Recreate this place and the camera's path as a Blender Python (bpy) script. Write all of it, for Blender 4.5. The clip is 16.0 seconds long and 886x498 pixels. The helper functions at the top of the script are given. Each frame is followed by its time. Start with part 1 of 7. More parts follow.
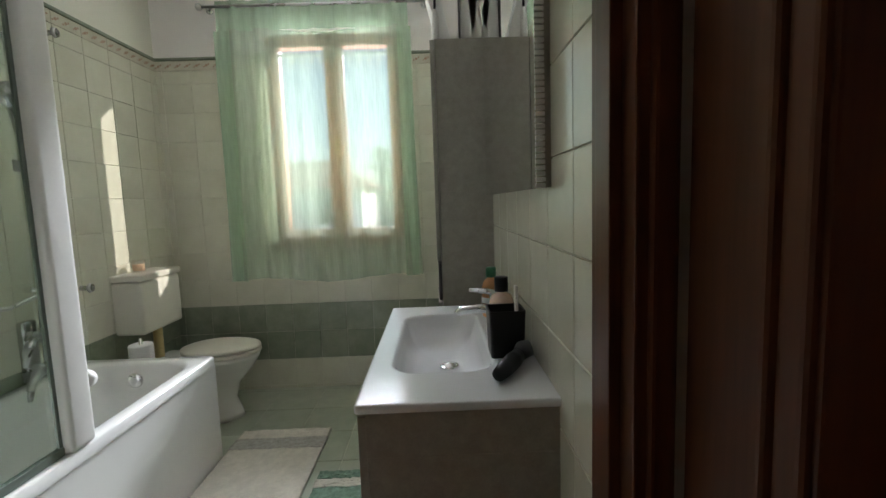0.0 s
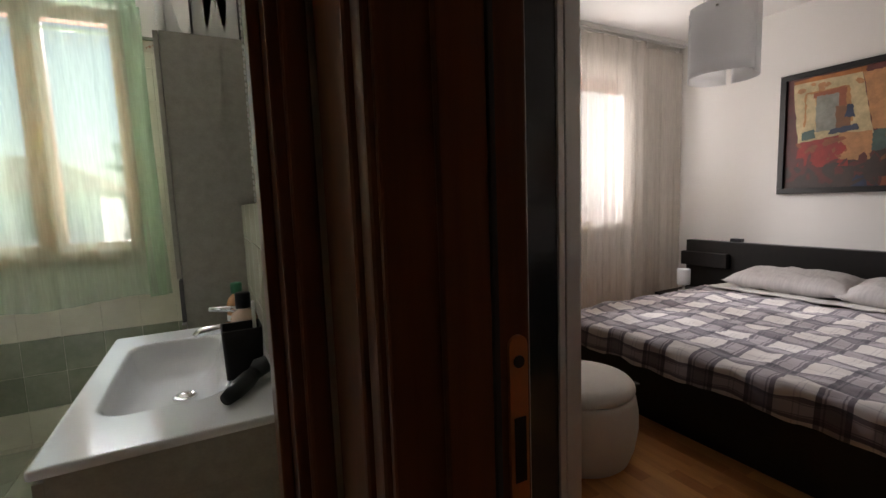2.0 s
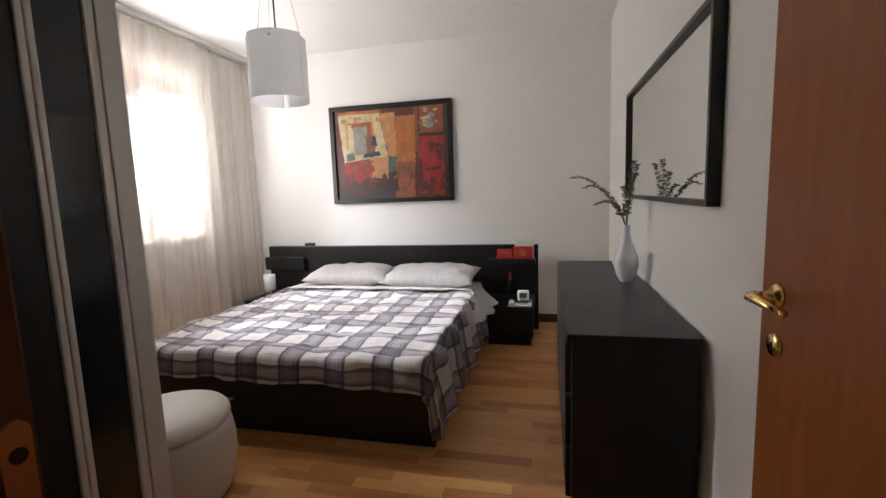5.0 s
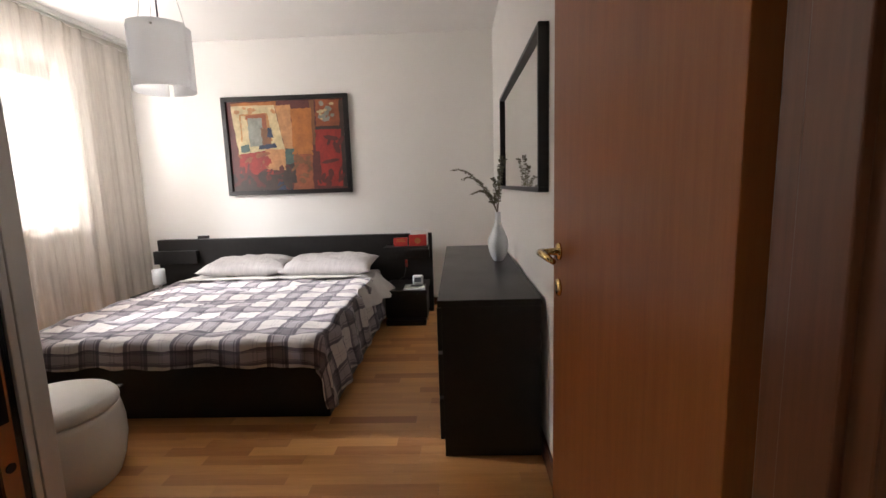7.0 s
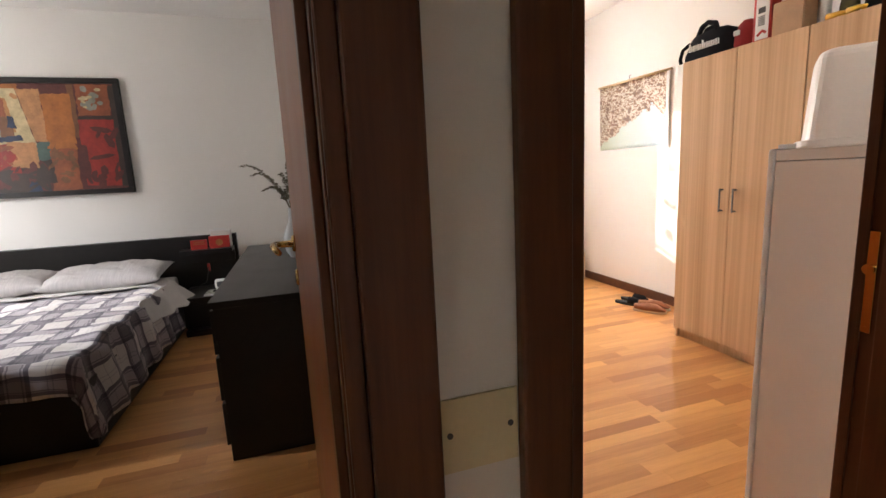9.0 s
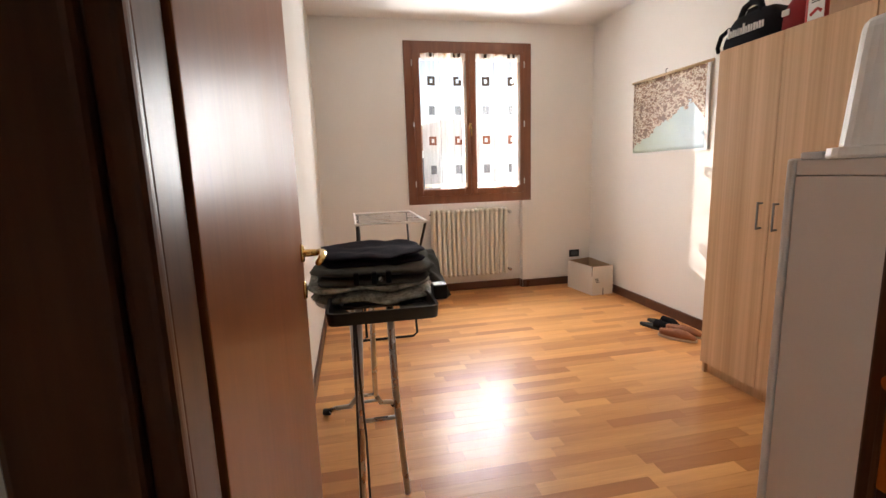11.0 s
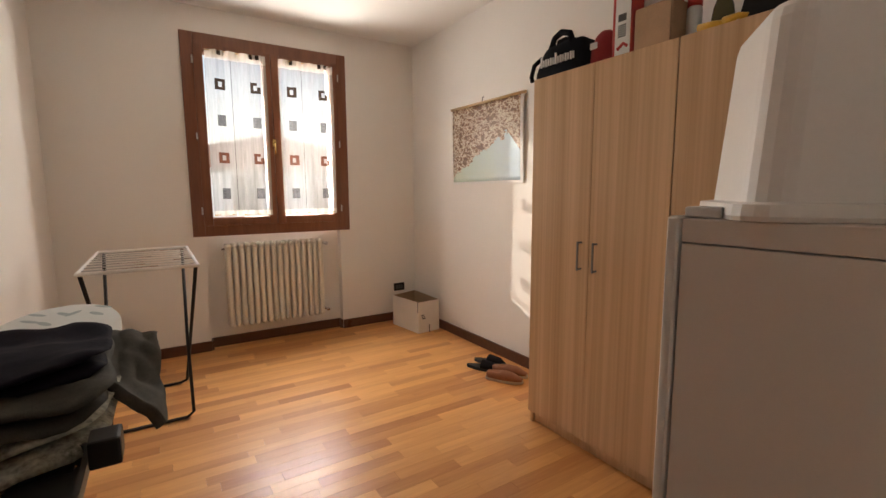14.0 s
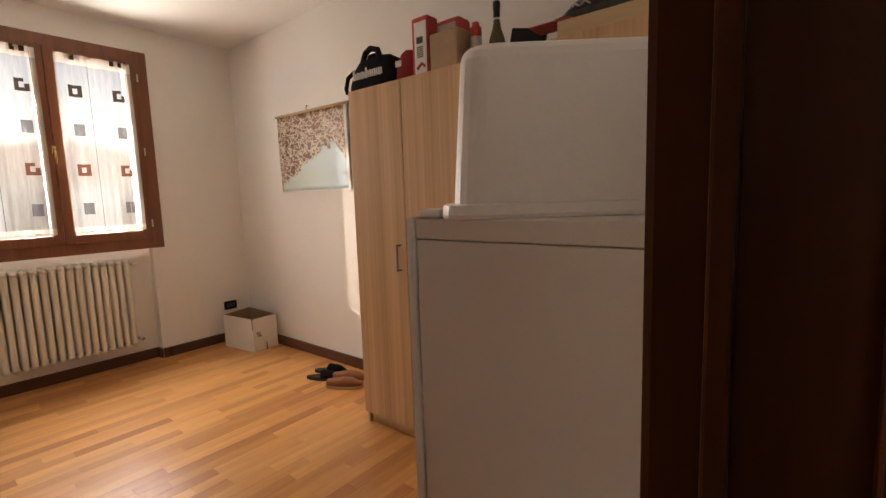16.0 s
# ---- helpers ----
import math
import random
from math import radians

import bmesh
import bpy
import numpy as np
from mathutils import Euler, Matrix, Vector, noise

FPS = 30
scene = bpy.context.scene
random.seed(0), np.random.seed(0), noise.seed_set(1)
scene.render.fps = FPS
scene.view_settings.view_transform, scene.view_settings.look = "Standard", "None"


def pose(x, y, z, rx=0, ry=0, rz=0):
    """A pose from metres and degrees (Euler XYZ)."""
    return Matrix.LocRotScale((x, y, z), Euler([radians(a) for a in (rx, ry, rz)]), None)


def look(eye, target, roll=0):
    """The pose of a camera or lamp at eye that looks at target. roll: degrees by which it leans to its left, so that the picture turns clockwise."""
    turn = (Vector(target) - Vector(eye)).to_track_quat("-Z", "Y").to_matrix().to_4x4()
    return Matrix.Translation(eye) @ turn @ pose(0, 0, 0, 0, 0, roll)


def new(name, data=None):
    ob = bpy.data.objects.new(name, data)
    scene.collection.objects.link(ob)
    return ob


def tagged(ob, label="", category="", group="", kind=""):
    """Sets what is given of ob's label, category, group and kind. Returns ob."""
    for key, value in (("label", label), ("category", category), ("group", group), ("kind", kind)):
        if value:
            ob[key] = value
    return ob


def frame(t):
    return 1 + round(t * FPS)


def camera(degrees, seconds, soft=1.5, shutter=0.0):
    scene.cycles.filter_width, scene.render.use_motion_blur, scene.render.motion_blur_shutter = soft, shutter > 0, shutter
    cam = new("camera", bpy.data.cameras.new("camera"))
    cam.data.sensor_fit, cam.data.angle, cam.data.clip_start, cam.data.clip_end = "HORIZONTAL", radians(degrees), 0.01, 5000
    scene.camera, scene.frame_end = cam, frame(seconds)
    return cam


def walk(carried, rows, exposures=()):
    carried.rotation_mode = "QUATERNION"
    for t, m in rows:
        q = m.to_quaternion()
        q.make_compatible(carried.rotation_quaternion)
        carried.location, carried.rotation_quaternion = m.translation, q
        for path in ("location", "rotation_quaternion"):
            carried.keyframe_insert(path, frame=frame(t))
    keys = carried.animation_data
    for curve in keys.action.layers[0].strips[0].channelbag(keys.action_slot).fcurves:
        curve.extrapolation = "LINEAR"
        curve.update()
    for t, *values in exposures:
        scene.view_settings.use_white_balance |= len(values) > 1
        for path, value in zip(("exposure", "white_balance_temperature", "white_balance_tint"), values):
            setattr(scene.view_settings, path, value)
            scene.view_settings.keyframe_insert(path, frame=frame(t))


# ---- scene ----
cam = camera(89.1, 16.0)
EXPOSURES = [(0.0, 0.34, 6200, 12), (1.5, 0.38, 6400, 14), (3.0, 0.05, 6900, 16), (4.0, 0.72, 6300, 14), (5.2, 1.33, 6200, 12), (7.5, 1.42, 6500, 13), (8.5, 1.32, 6500, 12), (9.2, 1.15, 6300, 12), (11.5, 0.44, 6200, 10), (13.0, 0.08, 6150, 9), (14.0, 0.0, 6800, 12), (16.0, -0.05, 7200, 14)]
PATH = [
    (0, (0.429, 0.427, 1.268), (0.455, 2.417, 1.062), -2.0),
    (0.5, (0.456, 0.4, 1.27), (0.619, 2.382, 1.06), -2.4),
    (1, (0.501, 0.382, 1.268), (0.868, 2.337, 1.055), -2.6),
    (1.5, (0.523, 0.369, 1.273), (1.164, 2.251, 1.057), -2.2),
    (2, (0.552, 0.365, 1.283), (1.465, 2.131, 1.066), -2.1),
    (2.5, (0.566, 0.363, 1.297), (1.739, 1.968, 1.08), -1.9),
    (3, (0.58, 0.367, 1.299), (1.996, 1.763, 1.083), -1.4),
    (3.5, (0.577, 0.338, 1.309), (2.154, 1.549, 1.09), -1.3),
    (4, (0.581, 0.331, 1.308), (2.318, 1.298, 1.089), -1.6),
    (4.5, (0.581, 0.328, 1.306), (2.433, 1.046, 1.075), -2.1),
    (5, (0.577, 0.328, 1.305), (2.508, 0.786, 1.057), -2.0),
    (7.5, (0.253, 0.068, 1.262), (2.231, 0.024, 0.972), -2.0),
    (8, (0.203, -0.025, 1.257), (2.168, -0.251, 0.956), -2.3),
    (8.5, (0.179, -0.075, 1.262), (2.107, -0.502, 0.947), -2.6),
    (9, (0.186, -0.147, 1.26), (2.066, -0.744, 0.928), -2.8),
    (11.5, (0.447, -0.681, 1.288), (2.394, -1.0, 0.965), -1.5),
    (12, (0.521, -0.737, 1.305), (2.475, -1.018, 0.986), -1.3),
    (12.5, (0.655, -0.806, 1.312), (2.588, -1.214, 1.004), -1.1),
    (13, (0.782, -0.868, 1.325), (2.673, -1.450, 1.033), -0.7),
    (13.5, (0.856, -0.928, 1.321), (2.653, -1.767, 1.065), -0.3),
    (14, (0.865, -0.945, 1.318), (2.539, -2.011, 1.07), -0.3),
    (14.5, (0.848, -0.95, 1.318), (2.39, -2.201, 1.075), -0.6),
    (15, (0.812, -0.959, 1.324), (2.248, -2.329, 1.081), -1.2),
    (15.5, (0.735, -0.976, 1.314), (2.056, -2.459, 1.076), -1.6),
    (16, (0.704, -1.002, 1.316), (1.949, -2.55, 1.088), -1.9),
]
walk(cam, [(t, look(*p)) for t, *p in PATH], EXPOSURES)

# ---- light ----
SUN_DIR = Vector((0.86, 0.49, 0.36)).normalized()
world = bpy.data.worlds.new("world")
scene.world = world
world.use_nodes = True
wn = world.node_tree
sky = wn.nodes.new("ShaderNodeTexSky")
sky.sky_type = 'NISHITA'
sky.sun_disc = False
sky.sun_elevation = math.asin(SUN_DIR.z)
sky.sun_rotation = math.atan2(SUN_DIR.x, SUN_DIR.y)
wn.nodes["Background"].inputs[1].default_value = 0.125
wn.links.new(sky.outputs[0], wn.nodes["Background"].inputs[0])

sun = new("sun", bpy.data.lights.new("sun", 'SUN'))
sun.data.energy, sun.data.angle, sun.data.color = 5.0, radians(0.6), (1.0, 0.93, 0.82)
sun.matrix_world = look(SUN_DIR * 30, (0, 0, 0))


# area lamp added to brighten a room near its window
def area_fill(name, eye, target, w, h, watts, color):
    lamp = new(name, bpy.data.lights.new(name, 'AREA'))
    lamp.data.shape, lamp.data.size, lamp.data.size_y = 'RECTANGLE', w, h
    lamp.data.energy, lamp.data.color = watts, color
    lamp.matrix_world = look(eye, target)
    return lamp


# added area lamps hidden above and below each window, for sky and ground light
area_fill("fill_lamp", (6.50, -1.85, 3.75), (4.6, -1.85, 1.2), 2.2, 1.3, 260, (0.97, 0.97, 1.0))
area_fill("fill_lamp", (6.40, -1.85, 0.00), (4.6, -1.85, 2.0), 2.2, 1.3, 130, (1.0, 0.96, 0.90))
# two lamps added behind the glass, standing in for the bright outdoors
area_fill("fill_lamp", (5.40, -2.17, 1.70), (0, -2.17, 1.4), 0.36, 1.00, 52, (1.0, 0.96, 0.90))
area_fill("fill_lamp", (5.40, -1.72, 1.70), (0, -1.72, 1.4), 0.16, 1.00, 26, (1.0, 0.96, 0.90))
area_fill("fill_lamp", (3.40, 16.0, 7.9), (3.40, 3.6, 1.7), 4.0, 1.6, 7200, (0.92, 0.95, 1.0))
area_fill("fill_lamp", (3.40, 5.0, 0.10), (3.40, 3.4, 2.0), 2.2, 1.2, 160, (1.0, 0.97, 0.94))
area_fill("fill_lamp", (-0.215, 8.0, 4.9), (-0.215, 3.7, 1.75), 2.6, 1.5, 820, (0.93, 0.96, 1.0))
area_fill("fill_lamp", (-0.215, 5.0, 0.10), (-0.215, 3.4, 2.0), 1.8, 1.2, 600, (0.98, 0.97, 0.97))
# lamp strips added room-side of the bedroom curtain for daylight, turned from the camera
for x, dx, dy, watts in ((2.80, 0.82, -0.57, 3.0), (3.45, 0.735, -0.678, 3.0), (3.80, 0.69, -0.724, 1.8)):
    area_fill("fill_lamp", (x, 3.27, 1.70), (x + dx, 3.27 + dy, 1.70), 0.24, 1.30, watts, (1.0, 0.96, 0.92))

# ---- materials ----
MATS = {}


def nodes_of(name):
    m = bpy.data.materials.new(name)
    m.use_nodes = True
    nt = m.node_tree
    return m, nt, nt.nodes["Principled BSDF"]


def mth(nt, op, a, b=None, c=None, clamp=False):
    n = nt.nodes.new("ShaderNodeMath")
    n.operation, n.use_clamp = op, clamp
    for i, v in enumerate((a, b, c)):
        if v is None:
            continue
        if isinstance(v, (int, float)):
            n.inputs[i].default_value = v
        else:
            nt.links.new(v, n.inputs[i])
    return n.outputs[0]


def mixc(nt, fac, a, b, mode='MIX'):
    n = nt.nodes.new("ShaderNodeMix")
    n.data_type, n.blend_type = 'RGBA', mode
    for sock, v in ((n.inputs[0], fac), (n.inputs[6], a), (n.inputs[7], b)):
        if isinstance(v, (int, float)):
            sock.default_value = v
        elif isinstance(v, tuple):
            sock.default_value = (*v[:3], 1)
        else:
            nt.links.new(v, sock)
    return n.outputs[2]


def coords(nt, scale=(1, 1, 1), kind="Object"):
    t = nt.nodes.new("ShaderNodeTexCoord")
    mp = nt.nodes.new("ShaderNodeMapping")
    mp.inputs["Scale"].default_value = scale
    nt.links.new(t.outputs[kind], mp.inputs["Vector"])
    return mp.outputs[0]


def noise_tex(nt, vec, scale, detail=4.0, rough=0.55):
    n = nt.nodes.new("ShaderNodeTexNoise")
    n.inputs["Scale"].default_value, n.inputs["Detail"].default_value, n.inputs["Roughness"].default_value = scale, detail, rough
    nt.links.new(vec, n.inputs["Vector"])
    return n.outputs["Fac"]


def ramp(nt, fac, stops):
    r = nt.nodes.new("ShaderNodeValToRGB")
    while len(r.color_ramp.elements) < len(stops):
        r.color_ramp.elements.new(0.5)
    for e, (p, c) in zip(r.color_ramp.elements, stops):
        e.position, e.color = p, (*c, 1)
    nt.links.new(fac, r.inputs[0])
    return r.outputs[0]


def bump(nt, bsdf, height, strength, dist=0.002):
    b = nt.nodes.new("ShaderNodeBump")
    b.inputs["Strength"].default_value, b.inputs["Distance"].default_value = strength, dist
    nt.links.new(height, b.inputs["Height"])
    nt.links.new(b.outputs[0], bsdf.inputs["Normal"])


def plain(name, col, rough=0.5, metal=0.0, vary=0.12, scale=6.0, fine=120.0, bump_s=0.15, spec=0.5, coat=0.0, stretch=(1, 1, 1)):
    """A surface with broad mottling, fine grain, uneven gloss and slight relief."""
    m, nt, b = nodes_of(name)
    v = coords(nt, stretch)
    broad, grain = noise_tex(nt, v, scale), noise_tex(nt, v, fine, 3)
    k = mth(nt, 'ADD', mth(nt, 'MULTIPLY', broad, 0.65), mth(nt, 'MULTIPLY', grain, 0.35))
    lo = tuple(c * (1 - vary) for c in col)
    hi = tuple(min(1, c * (1 + vary)) for c in col)
    nt.links.new(ramp(nt, k, [(0.3, lo), (0.7, hi)]), b.inputs["Base Color"])
    nt.links.new(mth(nt, 'ADD', mth(nt, 'MULTIPLY', mth(nt, 'SUBTRACT', broad, 0.5), 0.25), rough, clamp=True), b.inputs["Roughness"])
    b.inputs["Metallic"].default_value = metal
    b.inputs["Specular IOR Level"].default_value = spec
    b.inputs["Coat Weight"].default_value = coat
    if bump_s:
        bump(nt, b, grain, bump_s, 0.001)
    MATS[name] = m
    return m


def wood(name, dark, light, rough, axis, scale=1.0, coat=0.0, piece=0.0, bump_s=0.12, spec=0.4, band=(0.28, 0.72), run=0.9):
    """Grain drawn out along one axis; piece: how far single pieces differ."""
    m, nt, b = nodes_of(name)
    st = [14.0 * scale] * 3
    st[axis] = run * scale
    v = coords(nt, tuple(st))
    inf = nt.nodes.new("ShaderNodeObjectInfo")
    geo = nt.nodes.new("ShaderNodeNewGeometry")
    rnd = mth(nt, 'FRACT', mth(nt, 'ADD', inf.outputs["Random"], geo.outputs["Random Per Island"]))
    if piece:
        off = nt.nodes.new("ShaderNodeVectorMath")
        off.operation = 'ADD'
        comb = nt.nodes.new("ShaderNodeCombineXYZ")
        for i in range(3):
            nt.links.new(mth(nt, 'MULTIPLY', rnd, 37.0 + 11 * i), comb.inputs[i])
        nt.links.new(v, off.inputs[0])
        nt.links.new(comb.outputs[0], off.inputs[1])
        v = off.outputs[0]
    g1, g2 = noise_tex(nt, v, 1.6, 6, 0.6), noise_tex(nt, v, 9.0, 3)
    k = mth(nt, 'ADD', mth(nt, 'MULTIPLY', g1, 0.7), mth(nt, 'MULTIPLY', g2, 0.3))
    if piece:
        k = mth(nt, 'ADD', mth(nt, 'MULTIPLY', mth(nt, 'SUBTRACT', k, 0.5), 0.55), mth(nt, 'ADD', 0.5, mth(nt, 'MULTIPLY', mth(nt, 'SUBTRACT', mth(nt, 'POWER', rnd, 0.6), 0.62), piece)))
    nt.links.new(ramp(nt, k, [(band[0], dark), (band[1], light)]), b.inputs["Base Color"])
    broad = noise_tex(nt, coords(nt), 2.5)
    nt.links.new(mth(nt, 'ADD', rough - 0.08, mth(nt, 'MULTIPLY', broad, 0.16)), b.inputs["Roughness"])
    b.inputs["Coat Weight"].default_value = coat
    b.inputs["Coat Roughness"].default_value = 0.12
    b.inputs["Specular IOR Level"].default_value = spec
    bump(nt, b, k, bump_s, 0.001)
    MATS[name] = m
    return m


def tile_mat(name, a, c, rough=0.18, veins=5.0):
    m, nt, b = nodes_of(name)
    v = coords(nt)
    inf = nt.nodes.new("ShaderNodeObjectInfo")
    geo = nt.nodes.new("ShaderNodeNewGeometry")
    rnd = mth(nt, 'FRACT', mth(nt, 'ADD', inf.outputs["Random"], geo.outputs["Random Per Island"]))
    off = nt.nodes.new("ShaderNodeVectorMath")
    off.operation = 'ADD'
    comb = nt.nodes.new("ShaderNodeCombineXYZ")
    for i in range(3):
        nt.links.new(mth(nt, 'MULTIPLY', rnd, 23.0 + 7 * i), comb.inputs[i])
    nt.links.new(v, off.inputs[0])
    nt.links.new(comb.outputs[0], off.inputs[1])
    k = mth(nt, 'ADD', mth(nt, 'MULTIPLY', noise_tex(nt, off.outputs[0], veins, 6, 0.65), 0.85), mth(nt, 'MULTIPLY', mth(nt, 'SUBTRACT', rnd, 0.5), 0.12))
    nt.links.new(ramp(nt, k, [(0.3, a), (0.7, c)]), b.inputs["Base Color"])
    nt.links.new(mth(nt, 'ADD', rough - 0.05, mth(nt, 'MULTIPLY', k, 0.12)), b.inputs["Roughness"])
    bump(nt, b, noise_tex(nt, v, 9.0, 2), 0.06, 0.002)
    MATS[name] = m
    return m


def sheer(name, col, opacity, weave=900.0, glow=0.5):
    """Thin cloth: part of the light passes straight, part is spread."""
    m, nt, b = nodes_of(name)
    nt.nodes.remove(b)
    out = nt.nodes["Material Output"]
    tr = nt.nodes.new("ShaderNodeBsdfTransparent")
    tl = nt.nodes.new("ShaderNodeBsdfTranslucent")
    df = nt.nodes.new("ShaderNodeBsdfDiffuse")
    v = coords(nt, (1, 1, 0.08))
    w = noise_tex(nt, v, weave / 10, 3)
    shade = ramp(nt, w, [(0.3, tuple(c * 0.94 for c in col)), (0.7, col)])
    nt.links.new(shade, tl.inputs[0])
    nt.links.new(shade, df.inputs[0])
    m1, m2 = nt.nodes.new("ShaderNodeMixShader"), nt.nodes.new("ShaderNodeMixShader")
    m1.inputs[0].default_value = glow
    nt.links.new(df.outputs[0], m1.inputs[1])
    nt.links.new(tl.outputs[0], m1.inputs[2])
    nt.links.new(mth(nt, 'ADD', opacity - 0.06, mth(nt, 'MULTIPLY', w, 0.12), clamp=True), m2.inputs[0])
    nt.links.new(tr.outputs[0], m2.inputs[1])
    nt.links.new(m1.outputs[0], m2.inputs[2])
    nt.links.new(m2.outputs[0], out.inputs[0])
    MATS[name] = m
    return m


def clear_glass(name, tint=(1, 1, 1), rough=0.0, gloss=1.0):
    m, nt, b = nodes_of(name)
    nt.nodes.remove(b)
    out = nt.nodes["Material Output"]
    tr, gl = nt.nodes.new("ShaderNodeBsdfTransparent"), nt.nodes.new("ShaderNodeBsdfGlossy")
    tr.inputs[0].default_value = (*tint, 1)
    gl.inputs["Roughness"].default_value = rough
    fr = nt.nodes.new("ShaderNodeFresnel")
    fr.inputs[0].default_value = 1.45
    mx = nt.nodes.new("ShaderNodeMixShader")
    nt.links.new(mth(nt, 'MULTIPLY', fr.outputs[0], gloss), mx.inputs[0])
    nt.links.new(tr.outputs[0], mx.inputs[1])
    nt.links.new(gl.outputs[0], mx.inputs[2])
    nt.links.new(mx.outputs[0], out.inputs[0])
    MATS[name] = m
    return m


def plaid():
    m, nt, b = nodes_of("plaid_cotton")
    uv = nt.nodes.new("ShaderNodeUVMap")
    sep = nt.nodes.new("ShaderNodeSeparateXYZ")
    nt.links.new(uv.outputs[0], sep.inputs[0])

    def bands(c, period, rows):
        f = mth(nt, 'FRACT', mth(nt, 'DIVIDE', c, period))
        total = None
        for mid, half, amount in rows:
            d = mth(nt, 'ABSOLUTE', mth(nt, 'SUBTRACT', f, mid))
            k = mth(nt, 'MULTIPLY', mth(nt, 'LESS_THAN', d, half), amount)
            total = k if total is None else mth(nt, 'MAXIMUM', total, k)
        return total
    bu = bands(sep.outputs[0], 0.26, [(0.30, 0.20, 0.46), (0.105, 0.040, 1.0), (0.19, 0.013, 0.9), (0.41, 0.013, 0.9), (0.495, 0.040, 1.0), (0.72, 0.010, 0.24), (0.80, 0.010, 0.24)])
    bv = bands(sep.outputs[1], 0.235, [(0.30, 0.19, 0.46), (0.115, 0.040, 1.0), (0.18, 0.013, 0.9), (0.42, 0.013, 0.9), (0.485, 0.040, 1.0), (0.75, 0.010, 0.24)])
    k = mth(nt, 'MULTIPLY', mth(nt, 'ADD', bu, bv), 0.5)
    grain = noise_tex(nt, coords(nt), 260, 2)
    broad = noise_tex(nt, coords(nt), 5, 3)
    base = ramp(nt, k, [(0.0, (0.63, 0.575, 0.53)), (0.23, (0.36, 0.31, 0.315)), (0.5, (0.12, 0.094, 0.11)), (1.0, (0.022, 0.016, 0.028))])
    col = mixc(nt, mth(nt, 'MULTIPLY', grain, 0.15), base, (0.25, 0.22, 0.21))
    nt.links.new(col, b.inputs["Base Color"])
    b.inputs["Roughness"].default_value = 0.85
    b.inputs["Sheen Weight"].default_value = 0.2
    bump(nt, b, mth(nt, 'ADD', mth(nt, 'MULTIPLY', grain, 0.15), broad), 0.4, 0.012)
    MATS["plaid_cotton"] = m


def map_mat():
    """Relief map: brown ranges with pale valleys, a pale green and blue plain below a ragged line."""
    m, nt, b = nodes_of("relief_map")
    uv = nt.nodes.new("ShaderNodeUVMap")
    sep = nt.nodes.new("ShaderNodeSeparateXYZ")
    nt.links.new(uv.outputs[0], sep.inputs[0])
    v = coords(nt, (1, 1, 1), "UV")
    n1, n2 = noise_tex(nt, v, 5, 6, 0.7), noise_tex(nt, v, 12, 4, 0.6)
    ridg = mth(nt, 'ABSOLUTE', mth(nt, 'SUBTRACT', n2, 0.5))
    ridge2 = mth(nt, 'ABSOLUTE', mth(nt, 'SUBTRACT', noise_tex(nt, v, 5.5, 4, 0.55), 0.5))
    land = ramp(nt, mth(nt, 'MINIMUM', mth(nt, 'MULTIPLY', ridg, 5.5), mth(nt, 'MULTIPLY', ridge2, 10.0)), [(0.0, (0.72, 0.66, 0.52)), (0.22, (0.26, 0.12, 0.052)), (0.5, (0.11, 0.050, 0.023)), (1.0, (0.22, 0.13, 0.075))])
    sea = ramp(nt, mth(nt, 'ADD', mth(nt, 'MULTIPLY', sep.outputs[0], 0.7), mth(nt, 'MULTIPLY', n1, 0.3)), [(0.2, (0.50, 0.58, 0.47)), (0.55, (0.48, 0.60, 0.58)), (0.8, (0.46, 0.60, 0.70))])
    line = mth(nt, 'ADD', mth(nt, 'MULTIPLY', sep.outputs[0], 0.62), mth(nt, 'MULTIPLY', mth(nt, 'SUBTRACT', n1, 0.5), 0.55))
    line = mth(nt, 'MINIMUM', line, mth(nt, 'SUBTRACT', 1.75, mth(nt, 'MULTIPLY', sep.outputs[0], 1.55)))
    up = mth(nt, 'GREATER_THAN', mth(nt, 'SUBTRACT', sep.outputs[1], 0.10), line)
    nt.links.new(mixc(nt, up, sea, land), b.inputs["Base Color"])
    b.inputs["Roughness"].default_value = 0.45
    bump(nt, b, n2, 0.5, 0.004)
    MATS["relief_map"] = m


plain("wall_paint", (0.80, 0.775, 0.735), 0.75, vary=0.03, scale=1.5, fine=240, bump_s=0.12)
plain("ceiling_paint", (0.82, 0.80, 0.77), 0.8, vary=0.02, scale=1.0, fine=200, bump_s=0.08)
plain("bath_paint", (0.78, 0.77, 0.66), 0.75, vary=0.03, scale=1.5, fine=240, bump_s=0.1)
plain("concrete", (0.4, 0.39, 0.37), 0.9)
tile_mat("cream_tile", (0.61, 0.60, 0.475), (0.71, 0.70, 0.58))
tile_mat("green_tile", (0.21, 0.24, 0.175), (0.34, 0.37, 0.285), veins=8)
tile_mat("floor_tile", (0.34, 0.37, 0.275), (0.46, 0.48, 0.375), rough=0.3, veins=6)
tile_mat("frieze_tile", (0.50, 0.47, 0.36), (0.64, 0.62, 0.50), veins=12)
plain("frieze_motif", (0.34, 0.20, 0.13), 0.3)
plain("grout", (0.63, 0.62, 0.51), 0.9, vary=0.1, fine=300)
wood("frame_wood", (0.070, 0.025, 0.0105), (0.160, 0.059, 0.025), 0.34, 2, coat=0.0, spec=0.24)
wood("door_veneer", (0.25, 0.078, 0.020), (0.35, 0.122, 0.036), 0.32, 2, scale=1.6, coat=0.0, bump_s=0.015, spec=0.13)
